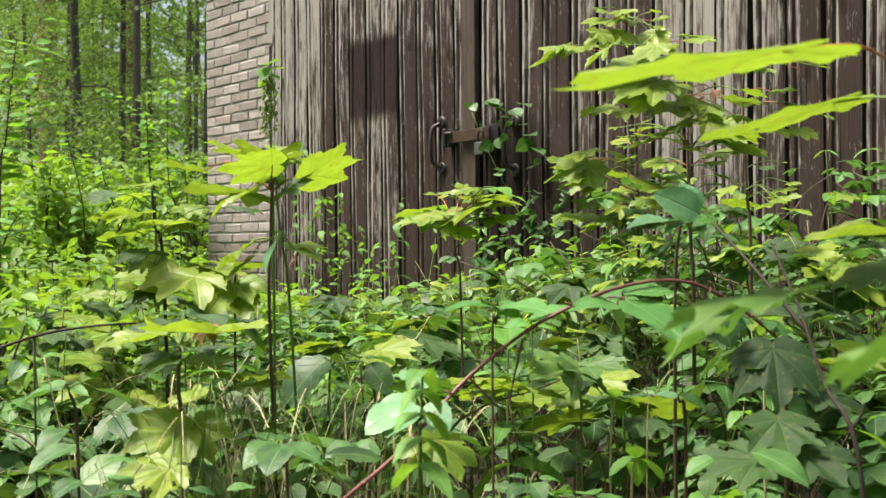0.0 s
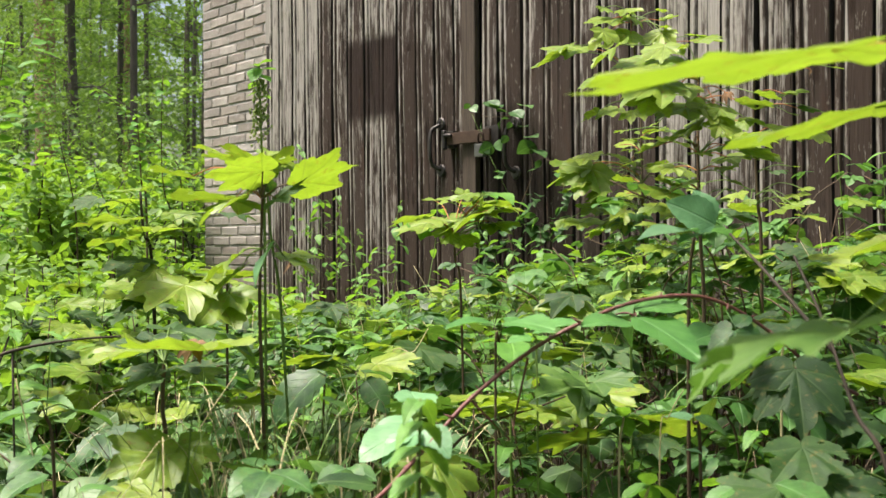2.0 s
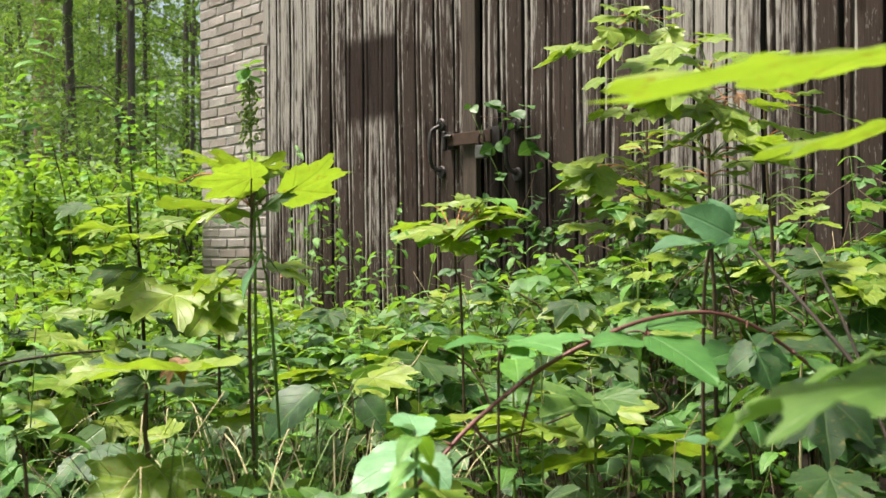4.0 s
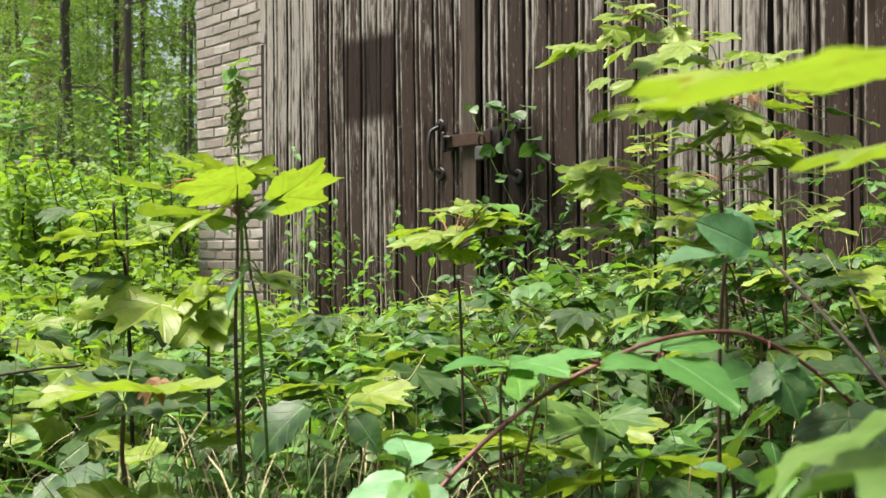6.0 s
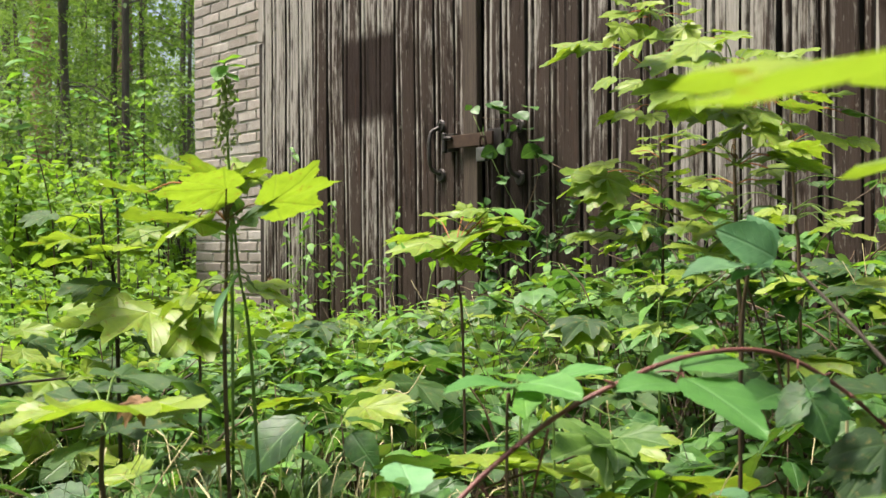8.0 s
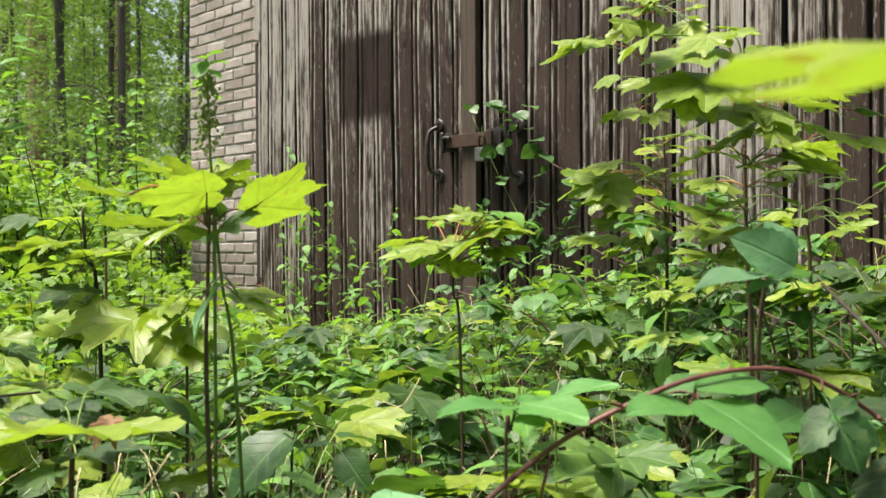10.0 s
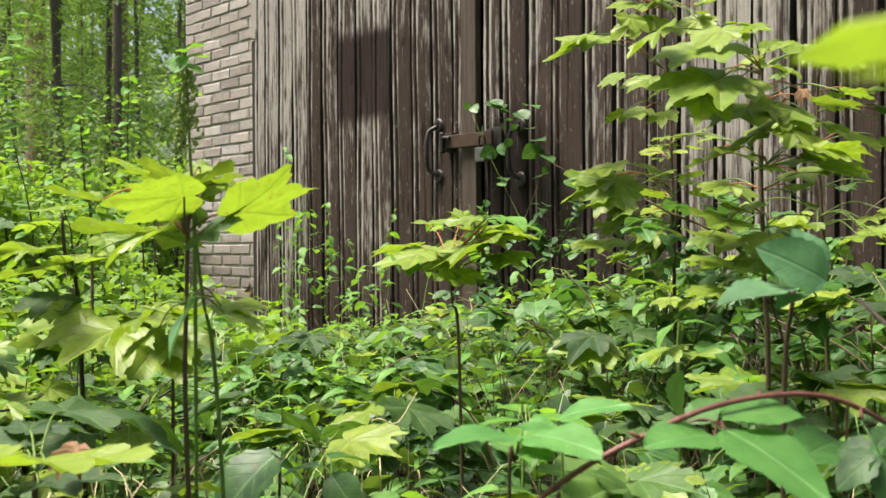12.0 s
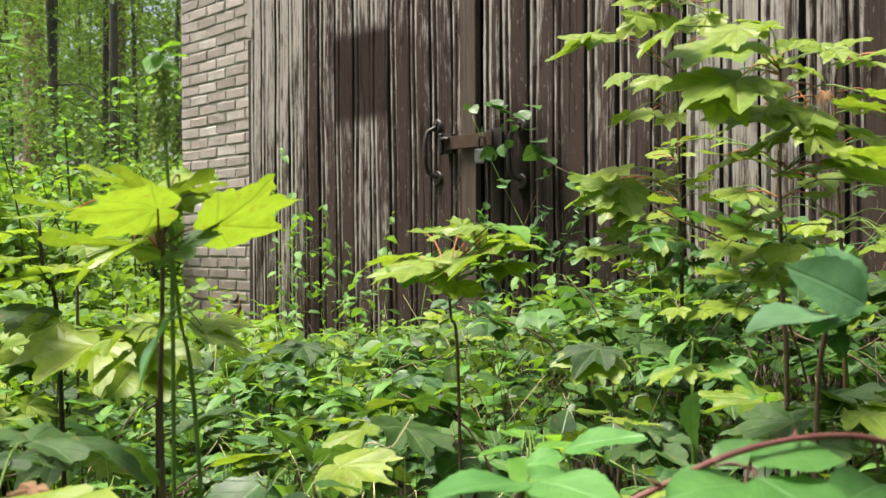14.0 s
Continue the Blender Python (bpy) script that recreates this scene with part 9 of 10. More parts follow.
bind3 = thing("bindweed", (0.550, -0.160, 0.000), "thin bindweed with small leaves climbing the boards", "bindweed", "bindweed")
tube("stem", [(0.550, -0.160, 0.000), (0.511, -0.120, 0.275), (0.518, -0.120, 0.471), (0.497, -0.120, 0.666), (0.455, -0.120, 0.862), (0.495, -0.120, 1.056), (0.521, -0.120, 1.249)], 0.0022, 0.0014, M_STEM_GREEN, bind3, 6, 6, 0.06)
leaf_on(bind3, NETTLE, (0.502, -0.140, 0.853), (0.522, -0.152, 0.840), -8)
leaf_on(bind3, NETTLE, (0.552, -0.140, 0.408), (0.550, -0.156, 0.404), 23)
leaf_on(bind3, NETTLE, (0.491, -0.140, 0.938), (0.494, -0.135, 0.924), -22)
leaf_on(bind3, NETTLE, (0.492, -0.140, 1.022), (0.458, -0.135, 1.017), -10)
leaf_on(bind3, NETTLE, (0.567, -0.140, 0.317), (0.573, -0.145, 0.304), 5)
leaf_on(bind3, NETTLE, (0.541, -0.140, 0.332), (0.616, -0.157, 0.328), 24)
leaf_on(bind3, NETTLE, (0.532, -0.140, 0.462), (0.521, -0.138, 0.446), 31)
leaf_on(bind3, NETTLE, (0.564, -0.140, 0.301), (0.574, -0.154, 0.290), 35)
leaf_on(bind3, NETTLE, (0.555, -0.140, 0.425), (0.610, -0.157, 0.419), 24)
leaf_on(bind3, NETTLE, (0.542, -0.140, 1.234), (0.577, -0.142, 1.229), 26)
leaf_on(bind3, NETTLE, (0.488, -0.140, 0.935), (0.492, -0.144, 0.922), -10)
leaf_on(bind3, NETTLE, (0.569, -0.140, 0.430), (0.591, -0.131, 0.415), 25)
leaf_on(bind3, NETTLE, (0.560, -0.140, 0.535), (0.590, -0.136, 0.521), -34)
leaf_on(bind3, NETTLE, (0.569, -0.140, 1.140), (0.540, -0.145, 1.134), -26)
leaf_on(bind3, NETTLE, (0.517, -0.140, 0.517), (0.564, -0.140, 0.511), -22)
leaf_on(bind3, NETTLE, (0.561, -0.140, 1.225), (0.595, -0.148, 1.210), 37)
leaf_on(bind3, NETTLE, (0.553, -0.140, 0.351), (0.612, -0.141, 0.349), 32)
leaf_on(bind3, NETTLE, (0.530, -0.140, 0.548), (0.481, -0.132, 0.545), -1)
leaf_on(bind3, NETTLE, (0.518, -0.140, 1.054), (0.451, -0.128, 1.052), -34)
leaf_on(bind3, NETTLE, (0.532, -0.140, 0.974), (0.497, -0.134, 0.961), -2)
leaf_on(bind3, NETTLE, (0.520, -0.140, 0.923), (0.489, -0.133, 0.915), -14)
leaf_on(bind3, NETTLE, (0.482, -0.140, 0.798), (0.496, -0.153, 0.784), 36)
leaf_on(bind3, NETTLE, (0.555, -0.140, 0.671), (0.524, -0.130, 0.661), 5)
leaf_on(bind3, NETTLE, (0.554, -0.140, 0.676), (0.549, -0.140, 0.658), 0)
leaf_on(bind3, NETTLE, (0.525, -0.140, 1.208), (0.522, -0.151, 1.196), 8)
leaf_on(bind3, NETTLE, (0.532, -0.140, 0.528), (0.579, -0.145, 0.517), -18)
leaf_on(bind3, NETTLE, (0.561, -0.140, 0.656), (0.561, -0.138, 0.640), 6)
leaf_on(bind3, NETTLE, (0.557, -0.140, 1.084), (0.566, -0.156, 1.070), 11)
leaf_on(bind3, NETTLE, (0.536, -0.140, 0.321), (0.511, -0.152, 0.318), -18)
leaf_on(bind3, NETTLE, (0.525, -0.140, 0.465), (0.496, -0.137, 0.456), -8)
leaf_on(bind3, NETTLE, (0.552, -0.140, 0.296), (0.579, -0.135, 0.288), 1)
leaf_on(bind3, NETTLE, (0.522, -0.140, 0.649), (0.512, -0.147, 0.637), -38)
leaf_on(bind3, NETTLE, (0.569, -0.140, 1.149), (0.598, -0.130, 1.145), -32)
leaf_on(bind3, NETTLE, (0.530, -0.140, 0.967), (0.557, -0.143, 0.958), -6)
leaf_on(bind3, NETTLE, (0.524, -0.140, 0.637), (0.552, -0.130, 0.633), 35)
leaf_on(bind3, NETTLE, (0.532, -0.140, 0.509), (0.514, -0.154, 0.508), -19)
leaf_on(bind3, NETTLE, (0.492, -0.140, 0.737), (0.466, -0.154, 0.731), 29)
leaf_on(bind3, NETTLE, (0.572, -0.140, 1.196), (0.636, -0.148, 1.184), 14)
leaf_on(bind3, NETTLE, (0.511, -0.140, 0.845), (0.475, -0.143, 0.836), 21)
leaf_on(bind3, NETTLE, (0.471, -0.140, 0.916), (0.502, -0.140, 0.902), 18)
leaf_on(bind3, NETTLE, (0.573, -0.140, 0.292), (0.593, -0.134, 0.287), -6)
leaf_on(bind3, NETTLE, (0.476, -0.140, 0.789), (0.526, -0.149, 0.782), 27)
leaf_on(bind3, NETTLE, (0.522, -0.140, 0.678), (0.514, -0.146, 0.666), 33)
leaf_on(bind3, NETTLE, (0.508, -0.140, 0.759), (0.534, -0.134, 0.755), 8)
bind4 = thing("bindweed", (1.172, -0.160, 0.000), "thin bindweed with small leaves climbing the boards", "bindweed", "bindweed")
tube("stem", [(1.172, -0.160, 0.000), (1.072, -0.120, 0.300), (1.110, -0.120, 0.395), (1.079, -0.120, 0.488), (1.139, -0.120, 0.582), (1.146, -0.120, 0.675), (1.094, -0.120, 0.769)], 0.0022, 0.0014, M_STEM_GREEN, bind4, 6, 6, 0.06)
leaf_on(bind4, NETTLE, (1.134, -0.140, 0.750), (1.139, -0.149, 0.739), -30)
leaf_on(bind4, NETTLE, (1.092, -0.140, 0.489), (1.092, -0.144, 0.475), -26)
leaf_on(bind4, NETTLE, (1.129, -0.140, 0.355), (1.186, -0.158, 0.350), 2)
leaf_on(bind4, NETTLE, (1.151, -0.140, 0.371), (1.192, -0.146, 0.373), -28)
leaf_on(bind4, NETTLE, (1.170, -0.140, 0.718), (1.160, -0.132, 0.708), -12)
leaf_on(bind4, NETTLE, (1.107, -0.140, 0.489), (1.127, -0.152, 0.480), -25)
leaf_on(bind4, NETTLE, (1.110, -0.140, 0.379), (1.123, -0.139, 0.367), 25)
leaf_on(bind4, NETTLE, (1.109, -0.140, 0.484), (1.153, -0.151, 0.481), 5)
leaf_on(bind4, NETTLE, (1.133, -0.140, 0.411), (1.181, -0.142, 0.407), 29)
leaf_on(bind4, NETTLE, (1.153, -0.140, 0.642), (1.140, -0.153, 0.629), -11)
leaf_on(bind4, NETTLE, (1.122, -0.140, 0.462), (1.174, -0.157, 0.454), 12)
leaf_on(bind4, NETTLE, (1.139, -0.140, 0.443), (1.144, -0.135, 0.433), -26)
leaf_on(bind4, NETTLE, (1.122, -0.140, 0.445), (1.105, -0.154, 0.441), 9)
leaf_on(bind4, NETTLE, (1.145, -0.140, 0.766), (1.129, -0.149, 0.763), 24)
leaf_on(bind4, NETTLE, (1.113, -0.140, 0.312), (1.151, -0.138, 0.312), 6)
leaf_on(bind4, NETTLE, (1.121, -0.140, 0.322), (1.139, -0.147, 0.305), 12)
leaf_on(bind4, NETTLE, (1.120, -0.140, 0.524), (1.172, -0.157, 0.512), 3)
leaf_on(bind4, NETTLE, (1.157, -0.140, 0.750), (1.185, -0.140, 0.746), -35)
leaf_on(bind4, NETTLE, (1.116, -0.140, 0.329), (1.086, -0.138, 0.322), 24)
leaf_on(bind4, NETTLE, (1.163, -0.140, 0.680), (1.123, -0.136, 0.674), 30)
leaf_on(bind4, NETTLE, (1.114, -0.140, 0.350), (1.114, -0.132, 0.335), -22)
leaf_on(bind4, NETTLE, (1.154, -0.140, 0.380), (1.174, -0.156, 0.372), -29)
leaf_on(bind4, NETTLE, (1.157, -0.140, 0.572), (1.181, -0.149, 0.561), -33)
leaf_on(bind4, NETTLE, (1.130, -0.140, 0.754), (1.159, -0.139, 0.750), 40)
leaf_on(bind4, NETTLE, (1.102, -0.140, 0.477), (1.040, -0.132, 0.474), -28)
leaf_on(bind4, NETTLE, (1.127, -0.140, 0.315), (1.116, -0.147, 0.304), 6)
bind5 = thing("bindweed", (1.491, -0.160, 0.000), "thin bindweed with small leaves climbing the boards", "bindweed", "bindweed")
tube("stem", [(1.491, -0.160, 0.000), (1.457, -0.120, 0.317), (1.400, -0.120, 0.432), (1.425, -0.120, 0.551), (1.436, -0.120, 0.668), (1.428, -0.120, 0.786), (1.481, -0.120, 0.902)], 0.0022, 0.0014, M_STEM_GREEN, bind5, 6, 6, 0.06)
leaf_on(bind5, NETTLE, (1.473, -0.140, 0.738), (1.478, -0.131, 0.727), -32)
leaf_on(bind5, NETTLE, (1.447, -0.140, 0.584), (1.474, -0.146, 0.570), 15)
leaf_on(bind5, NETTLE, (1.462, -0.140, 0.637), (1.434, -0.145, 0.636), -12)
leaf_on(bind5, NETTLE, (1.481, -0.140, 0.371), (1.475, -0.157, 0.363), 10)
leaf_on(bind5, NETTLE, (1.482, -0.140, 0.872), (1.526, -0.151, 0.861), 9)
leaf_on(bind5, NETTLE, (1.473, -0.140, 0.724), (1.501, -0.149, 0.714), 35)
leaf_on(bind5, NETTLE, (1.480, -0.140, 0.877), (1.502, -0.138, 0.867), -11)
leaf_on(bind5, NETTLE, (1.485, -0.140, 0.868), (1.528, -0.156, 0.854), -30)
leaf_on(bind5, NETTLE, (1.421, -0.140, 0.469), (1.429, -0.147, 0.454), 3)
leaf_on(bind5, NETTLE, (1.468, -0.140, 0.376), (1.433, -0.133, 0.372), 37)
leaf_on(bind5, NETTLE, (1.467, -0.140, 0.334), (1.521, -0.147, 0.332), 8)
leaf_on(bind5, NETTLE, (1.416, -0.140, 0.463), (1.397, -0.140, 0.455), -10)
leaf_on(bind5, NETTLE, (1.520, -0.140, 0.899), (1.497, -0.141, 0.896), -12)
leaf_on(bind5, NETTLE, (1.466, -0.140, 0.713), (1.500, -0.132, 0.711), 27)
leaf_on(bind5, NETTLE, (1.461, -0.140, 0.784), (1.430, -0.136, 0.781), 34)
leaf_on(bind5, NETTLE, (1.465, -0.140, 0.815), (1.477, -0.157, 0.806), 4)
leaf_on(bind5, NETTLE, (1.423, -0.140, 0.437), (1.417, -0.131, 0.425), -22)
leaf_on(bind5, NETTLE, (1.423, -0.140, 0.421), (1.446, -0.156, 0.411), 18)
leaf_on(bind5, NETTLE, (1.459, -0.140, 0.570), (1.432, -0.146, 0.564), -11)
leaf_on(bind5, NETTLE, (1.486, -0.140, 0.857), (1.487, -0.141, 0.842), -40)
leaf_on(bind5, NETTLE, (1.483, -0.140, 0.794), (1.526, -0.156, 0.787), -2)
leaf_on(bind5, NETTLE, (1.454, -0.140, 0.412), (1.466, -0.134, 0.397), 4)
leaf_on(bind5, NETTLE, (1.449, -0.140, 0.400), (1.444, -0.155, 0.395), 24)
leaf_on(bind5, NETTLE, (1.445, -0.140, 0.747), (1.434, -0.131, 0.735), -29)
leaf_on(bind5, NETTLE, (1.426, -0.140, 0.449), (1.444, -0.150, 0.438), -1)
leaf_on(bind5, NETTLE, (1.439, -0.140, 0.387), (1.433, -0.155, 0.381), -21)

def climber(x, y, h, seed):
    """A thin winding stem with small loose leaves and side twigs, paler towards the tip."""
    rng = random.Random(seed)
    b = thing("climbing_weed", (x, y, 0.0), "thin climbing weed with small loose green leaves", "weed", "climbing weeds")
    n = 7
    knots = [(x, y, 0.0)] + [(x + rng.gauss(0, 0.022), y + rng.gauss(0, 0.022), h * (k + 1) / n) for k in range(n)]
    tube("stem", knots, 0.0024, 0.001, M_STEM_BROWN if seed % 2 else M_STEM_GREEN, b, 5, 4)
    line = smooth_line(knots, 6)
    for k in range(30):
        p = line[int((0.3 + 0.7 * rng.random()) * (len(line) - 1))]
        a = rng.uniform(0, 2 * math.pi)
        out = rng.uniform(0.005, 0.055)
        base = p + np.array((math.cos(a) * out, math.sin(a) * out, rng.uniform(-0.01, 0.02)))
        size = rng.uniform(0.022, 0.050)
        tip = base + size * np.array((math.cos(a), math.sin(a), rng.uniform(-0.7, 0.25)))
        child("leaf", rng.choice(FRESH if rng.random() < 0.4 else NETTLE), b, leaf_pose(base, tip, rng.uniform(-30, 30)))
        if out > 0.02:
            tube("leaf_stalk", [p, base], 0.0009, 0.0006, M_STEM_GREEN, b, 4, 2)
    return b


for k, (x, y, h) in enumerate(((1.799, -0.844, 0.963), (1.774, -0.715, 0.810), (1.659, -0.538, 0.743), (2.766, -1.071, 0.805), (2.900, -1.061, 0.829), (2.131, -0.746, 0.659), (2.746, -0.610, 0.854), (2.776, -0.573, 0.724), (3.170, -1.041, 0.857), (3.156, -0.736, 0.743))):
    climber(x, y, h, 2100 + k)


def creeper_tangle():
    """Runners of the creeper over the dark boards below and beside the hasp."""
    rng = random.Random(314)
    for k in range(9):
        x, z = rng.uniform(2.05, 2.75), rng.uniform(0.45, 0.75)
        knots = [(x, -0.09, z - 0.5)]
        for s in range(5):
            x += rng.uniform(-0.05, 0.13)
            z += rng.uniform(-0.02, 0.16)
            knots.append((x, -0.10 - 0.03 * rng.random(), z))
        tube("runner", knots, 0.0018, 0.0009, M_STEM_DARK, ivy, 4, 5)
        line = smooth_line(knots, 6)
        for j in range(13):
            p = line[rng.randint(7, len(line) - 1)]
            a = rng.uniform(0, 2 * math.pi)
            base = p + np.array((0.012 * math.cos(a), -0.012, 0.012 * math.sin(a)))
            size = rng.uniform(0.030, 0.058)
            tip = base + size * np.array((math.cos(a), -0.55, -0.25 + 0.5 * math.sin(a)))
            child("leaf", rng.choice(HEART), ivy, leaf_pose(base, tip, rng.uniform(-35, 35)))


creeper_tangle()

# ---- undergrowth between the camera's track and the shed ----
def free_of_track(x, y, gap):
    """Whether a plant at x, y stands clear of the line along which one walks in."""
    a, b = np.array((6.5, -3.8)), np.array((5.55, -3.05))
    p = np.array((x, y))
    t = min(max(float(np.dot(p - a, b - a) / np.dot(b - a, b - a)), 0), 1)
    return np.linalg.norm(p - a - t * (b - a)) > gap


def cover_height(x, y):
    """How high the plants stand: knee-high in front, a little lower at the doors."""
    side = min(max((x - 1.9) / 1.5, 0.0), 1.0) * min(max((y + 2.0) / 0.9, 0.0), 1.0)
    return 0.36 + 0.26 * side + 0.10 * noise.noise(Vector((x * 1.3, y * 1.3, 8.0))) + 0.05 * noise.noise(Vector((x * 4, y * 4, 1.0)))


def sight_cap(x, y):
    """Plants stay below the line at which the foot of the doors is open to the way in."""
    a = math.degrees(math.atan2(y + 3.4, x - 6.0))
    d = math.hypot(x - 6.0, y + 3.4)
    foot = float(np.interp(a, (126, 134, 140, 145, 151, 154, 156, 158), (0.9, 0.67, 0.47, 0.35, 0.20, 0.34, 0.55, 1.3)))
    return max(0.72 - (0.72 - foot) * min(d * max(math.sin(radians(a)), 0.05) / 3.4, 1.0), 0.12)


def under_cover():
    rng = random.Random(40)
    near, deep = [], []
    # the wedge in front of the doors: leaves in loose tiers over dark gaps
    while len(near) < 7400:
        d = 0.9 + 5.6 * rng.random() ** 0.7
        a = radians(rng.uniform(112, 170))
        x, y = 6.1 + d * math.cos(a), -3.5 + d * math.sin(a)
        if y > -0.12 or not free_of_track(x, y, 0.6):
            continue
        if noise.noise(Vector((x * 3.2, y * 3.2, 5.0))) < 0.02 and d < 3.4:
            continue
        near.append((x, y, min(cover_height(x, y), sight_cap(x, y)) * (1.02 - 0.85 * rng.random() ** 1.9)))
    leaf_field("undergrowth", near, M_UNDER, rng, {"width": 0.66, "teeth": 0.06}, (0.022, 0.078), 24, 5, "dense knee-high undergrowth of mixed green leaves", "undergrowth")
    while len(deep) < 5200:
        d = 3.0 + 3.8 * rng.random()
        a = radians(rng.uniform(112, 170))
        x, y = 6.1 + d * math.cos(a), -3.5 + d * math.sin(a)
        if y > -0.10:
            continue
        deep.append((x, y, min(cover_height(x, y), sight_cap(x, y)) * (1.12 - 0.6 * rng.random())))
    leaf_field("undergrowth", deep, M_SHRUB, rng, {"width": 0.5, "teeth": 0.05}, (0.02, 0.055), 20, 4, "small pale leaves and sprigs at the foot of the doors", "undergrowth")
    far = []
    while len(far) < 16000:
        d = 5.0 + 16 * rng.random()
        a = radians(rng.uniform(148, 170))
        x, y = 6.1 + d * math.cos(a), -3.5 + d * math.sin(a)
        if y > -0.15 and x > -0.9:
            continue
        far.append((x, y, (0.5 + 0.2 * noise.noise(Vector((x, y, 2.0)))) * (1 - 0.8 * rng.random() ** 1.5)))
    leaf_field("undergrowth", far, M_SHRUB, rng, {"width": 0.6, "teeth": 0.0}, (0.05, 0.10), 24, 3, "low bright undergrowth running back under the trees", "undergrowth")
    # the same growth goes on round the track
    around = []
    while len(around) < 52000:
        x, y = rng.uniform(-8, 15), rng.uniform(-14, 9)
        if (-1.0 < x < 5.05 and -0.15 < y < 4.35):
            continue
        if 110 < math.degrees(math.atan2(y + 3.4, x - 6.0)) < 172 and y < -0.1:
            continue
        around.append((x, y, (1.0 if free_of_track(x, y, 0.8) else 0.4) * cover_height(x, y) * (1 - 0.8 * rng.random() ** 1.5)))
    leaf_field("undergrowth", around, M_UNDER, rng, {"width": 0.66, "teeth": 0.0}, (0.12, 0.26), 24, 2, "knee-high green undergrowth round the trodden track", "undergrowth")


def stalks():
    """Bare stems and grass haulms that stand between the leaves."""
    rng = random.Random(61)
    chunks, dry = [], []
    n = 0
    while n < 950:
        d = 1.2 + 4.6 * rng.random() ** 0.8
        a = radians(rng.uniform(114, 168))
        x, y = 6.1 + d * math.cos(a), -3.5 + d * math.sin(a)
        if y > -0.1 or not free_of_track(x, y, 0.7):
            continue
        h = cover_height(x, y) * rng.uniform(0.7, 1.15)
        lx, ly = rng.gauss(0, 0.13), rng.gauss(0, 0.13)
        v, f = tube_data(smooth_line([(x, y, 0), (x + lx * 0.4, y + ly * 0.4, h * 0.55), (x + lx, y + ly, h)], 3), rng.uniform(0.0012, 0.0026), 0.0007, 4)
        (dry if rng.random() < 0.3 else chunks).append((v, f, [(0, 0)] * len(v)))
        n += 1
    for group, mat, label in ((chunks, M_STEM_BROWN, "thin brown plant stems among the leaves"), (dry, M_STRAW, "dry straw-coloured haulms among the leaves")):
        v, f, u = join(group)
        tagged(new("stems", mesh_of("stems", v, f, mat)), label, "stems", "", "stuff")


def grass():
    """Thin arching grass blades and dead haulms in loose tufts between the leaves."""
    rng = random.Random(73)
    green, dead = [], []
    for k in range(70):
        d, a = 1.3 + 1.3 * rng.random(), radians(rng.uniform(143, 161))
        x, y = 6.0 + d * math.cos(a), -3.4 + d * math.sin(a)
        if not free_of_track(x, y, 0.8):
            continue
        for j in range(rng.randint(4, 9)):
            yaw, h = rng.uniform(0, 2 * math.pi), min(cover_height(x, y), sight_cap(x, y)) * rng.uniform(0.75, 1.2)
            r = h * rng.uniform(0.15, 0.75)
            u = np.array((math.cos(yaw), math.sin(yaw), 0.0))
            foot = np.array((x + rng.gauss(0, 0.02), y + rng.gauss(0, 0.02), 0.0))
            line = smooth_line([foot, foot + u * r * 0.3 + np.array((0, 0, h * 0.65)), foot + u * r * 0.7 + np.array((0, 0, h)), foot + u * r * 1.15 + np.array((0, 0, h * rng.uniform(0.7, 1.0)))], 4)
            wide = np.array((-u[1], u[0], 0.0)) * rng.uniform(0.0008, 0.0020)
            n = len(line)
            verts, faces = [], []
            for i, p in enumerate(line):
                s = 1.0 - 0.9 * (i / (n - 1)) ** 2
                verts += [p - wide * s, p + np.array((0, 0, -0.0009)) * s, p + wide * s]
            for i in range(n - 1):
                faces += [(3 * i, 3 * i + 1, 3 * i + 4, 3 * i + 3), (3 * i + 1, 3 * i + 2, 3 * i + 5, 3 * i + 4)]
            (dead if rng.random() < 0.35 else green).append((verts, faces, [(0, 0)] * len(verts)))
    for group, mat, label in ((green, M_STEM_GREEN, "thin green grass blades in loose tufts"), (dead, M_STRAW, "dead straw-coloured grass blades")):
        v, f, u = join(group)
        tagged(new("grass", mesh_of("grass", v, f, mat)), label, "grass", "", "stuff")


grass()
stalks()
under_cover()


def bramble_bush(x, y, h, seed, leaves, size_range=(0.075, 0.13), group="bramble plants"):
    """Arching stems with three- and five-part leaves held flat to the light."""
    rng = random.Random(seed)
    b = thing("bramble", (x, y, ground_height(x, y)), "low bramble plant with flat toothed green leaves", "bramble", group)
    for s in range(3):
        a = rng.uniform(0, 2 * math.pi)
        reach = rng.uniform(0.15, 0.4)
        hh = h * rng.uniform(0.75, 1.1)
        line = [(x, y, 0), (x + math.cos(a) * reach * 0.4, y + math.sin(a) * reach * 0.4, hh * 0.8), (x + math.cos(a) * reach, y + math.sin(a) * reach, hh)]
        tube("stem", line, 0.0035, 0.0015, M_STEM_BROWN if s else M_STEM_GREEN, b, 4, 5)
        pts = smooth_line(line, 6)
        for k in range(leaves // 3):
            p = pts[rng.randint(4, len(pts) - 1)] + np.array((rng.gauss(0, 0.03), rng.gauss(0, 0.03), rng.gauss(0, 0.02)))
            yaw = rng.uniform(0, 360)
            size = rng.uniform(*size_range)
            m = Matrix.Translation(p) @ pose(0, 0, 0, rng.gauss(-5, 9), rng.gauss(0, 9), yaw) @ Matrix.Diagonal((size, size, size, 1))
            me = rng.choice(BRAM5 if rng.random() < 0.2 else BRAM3)
            child("leaf", me, b, m)
    return b


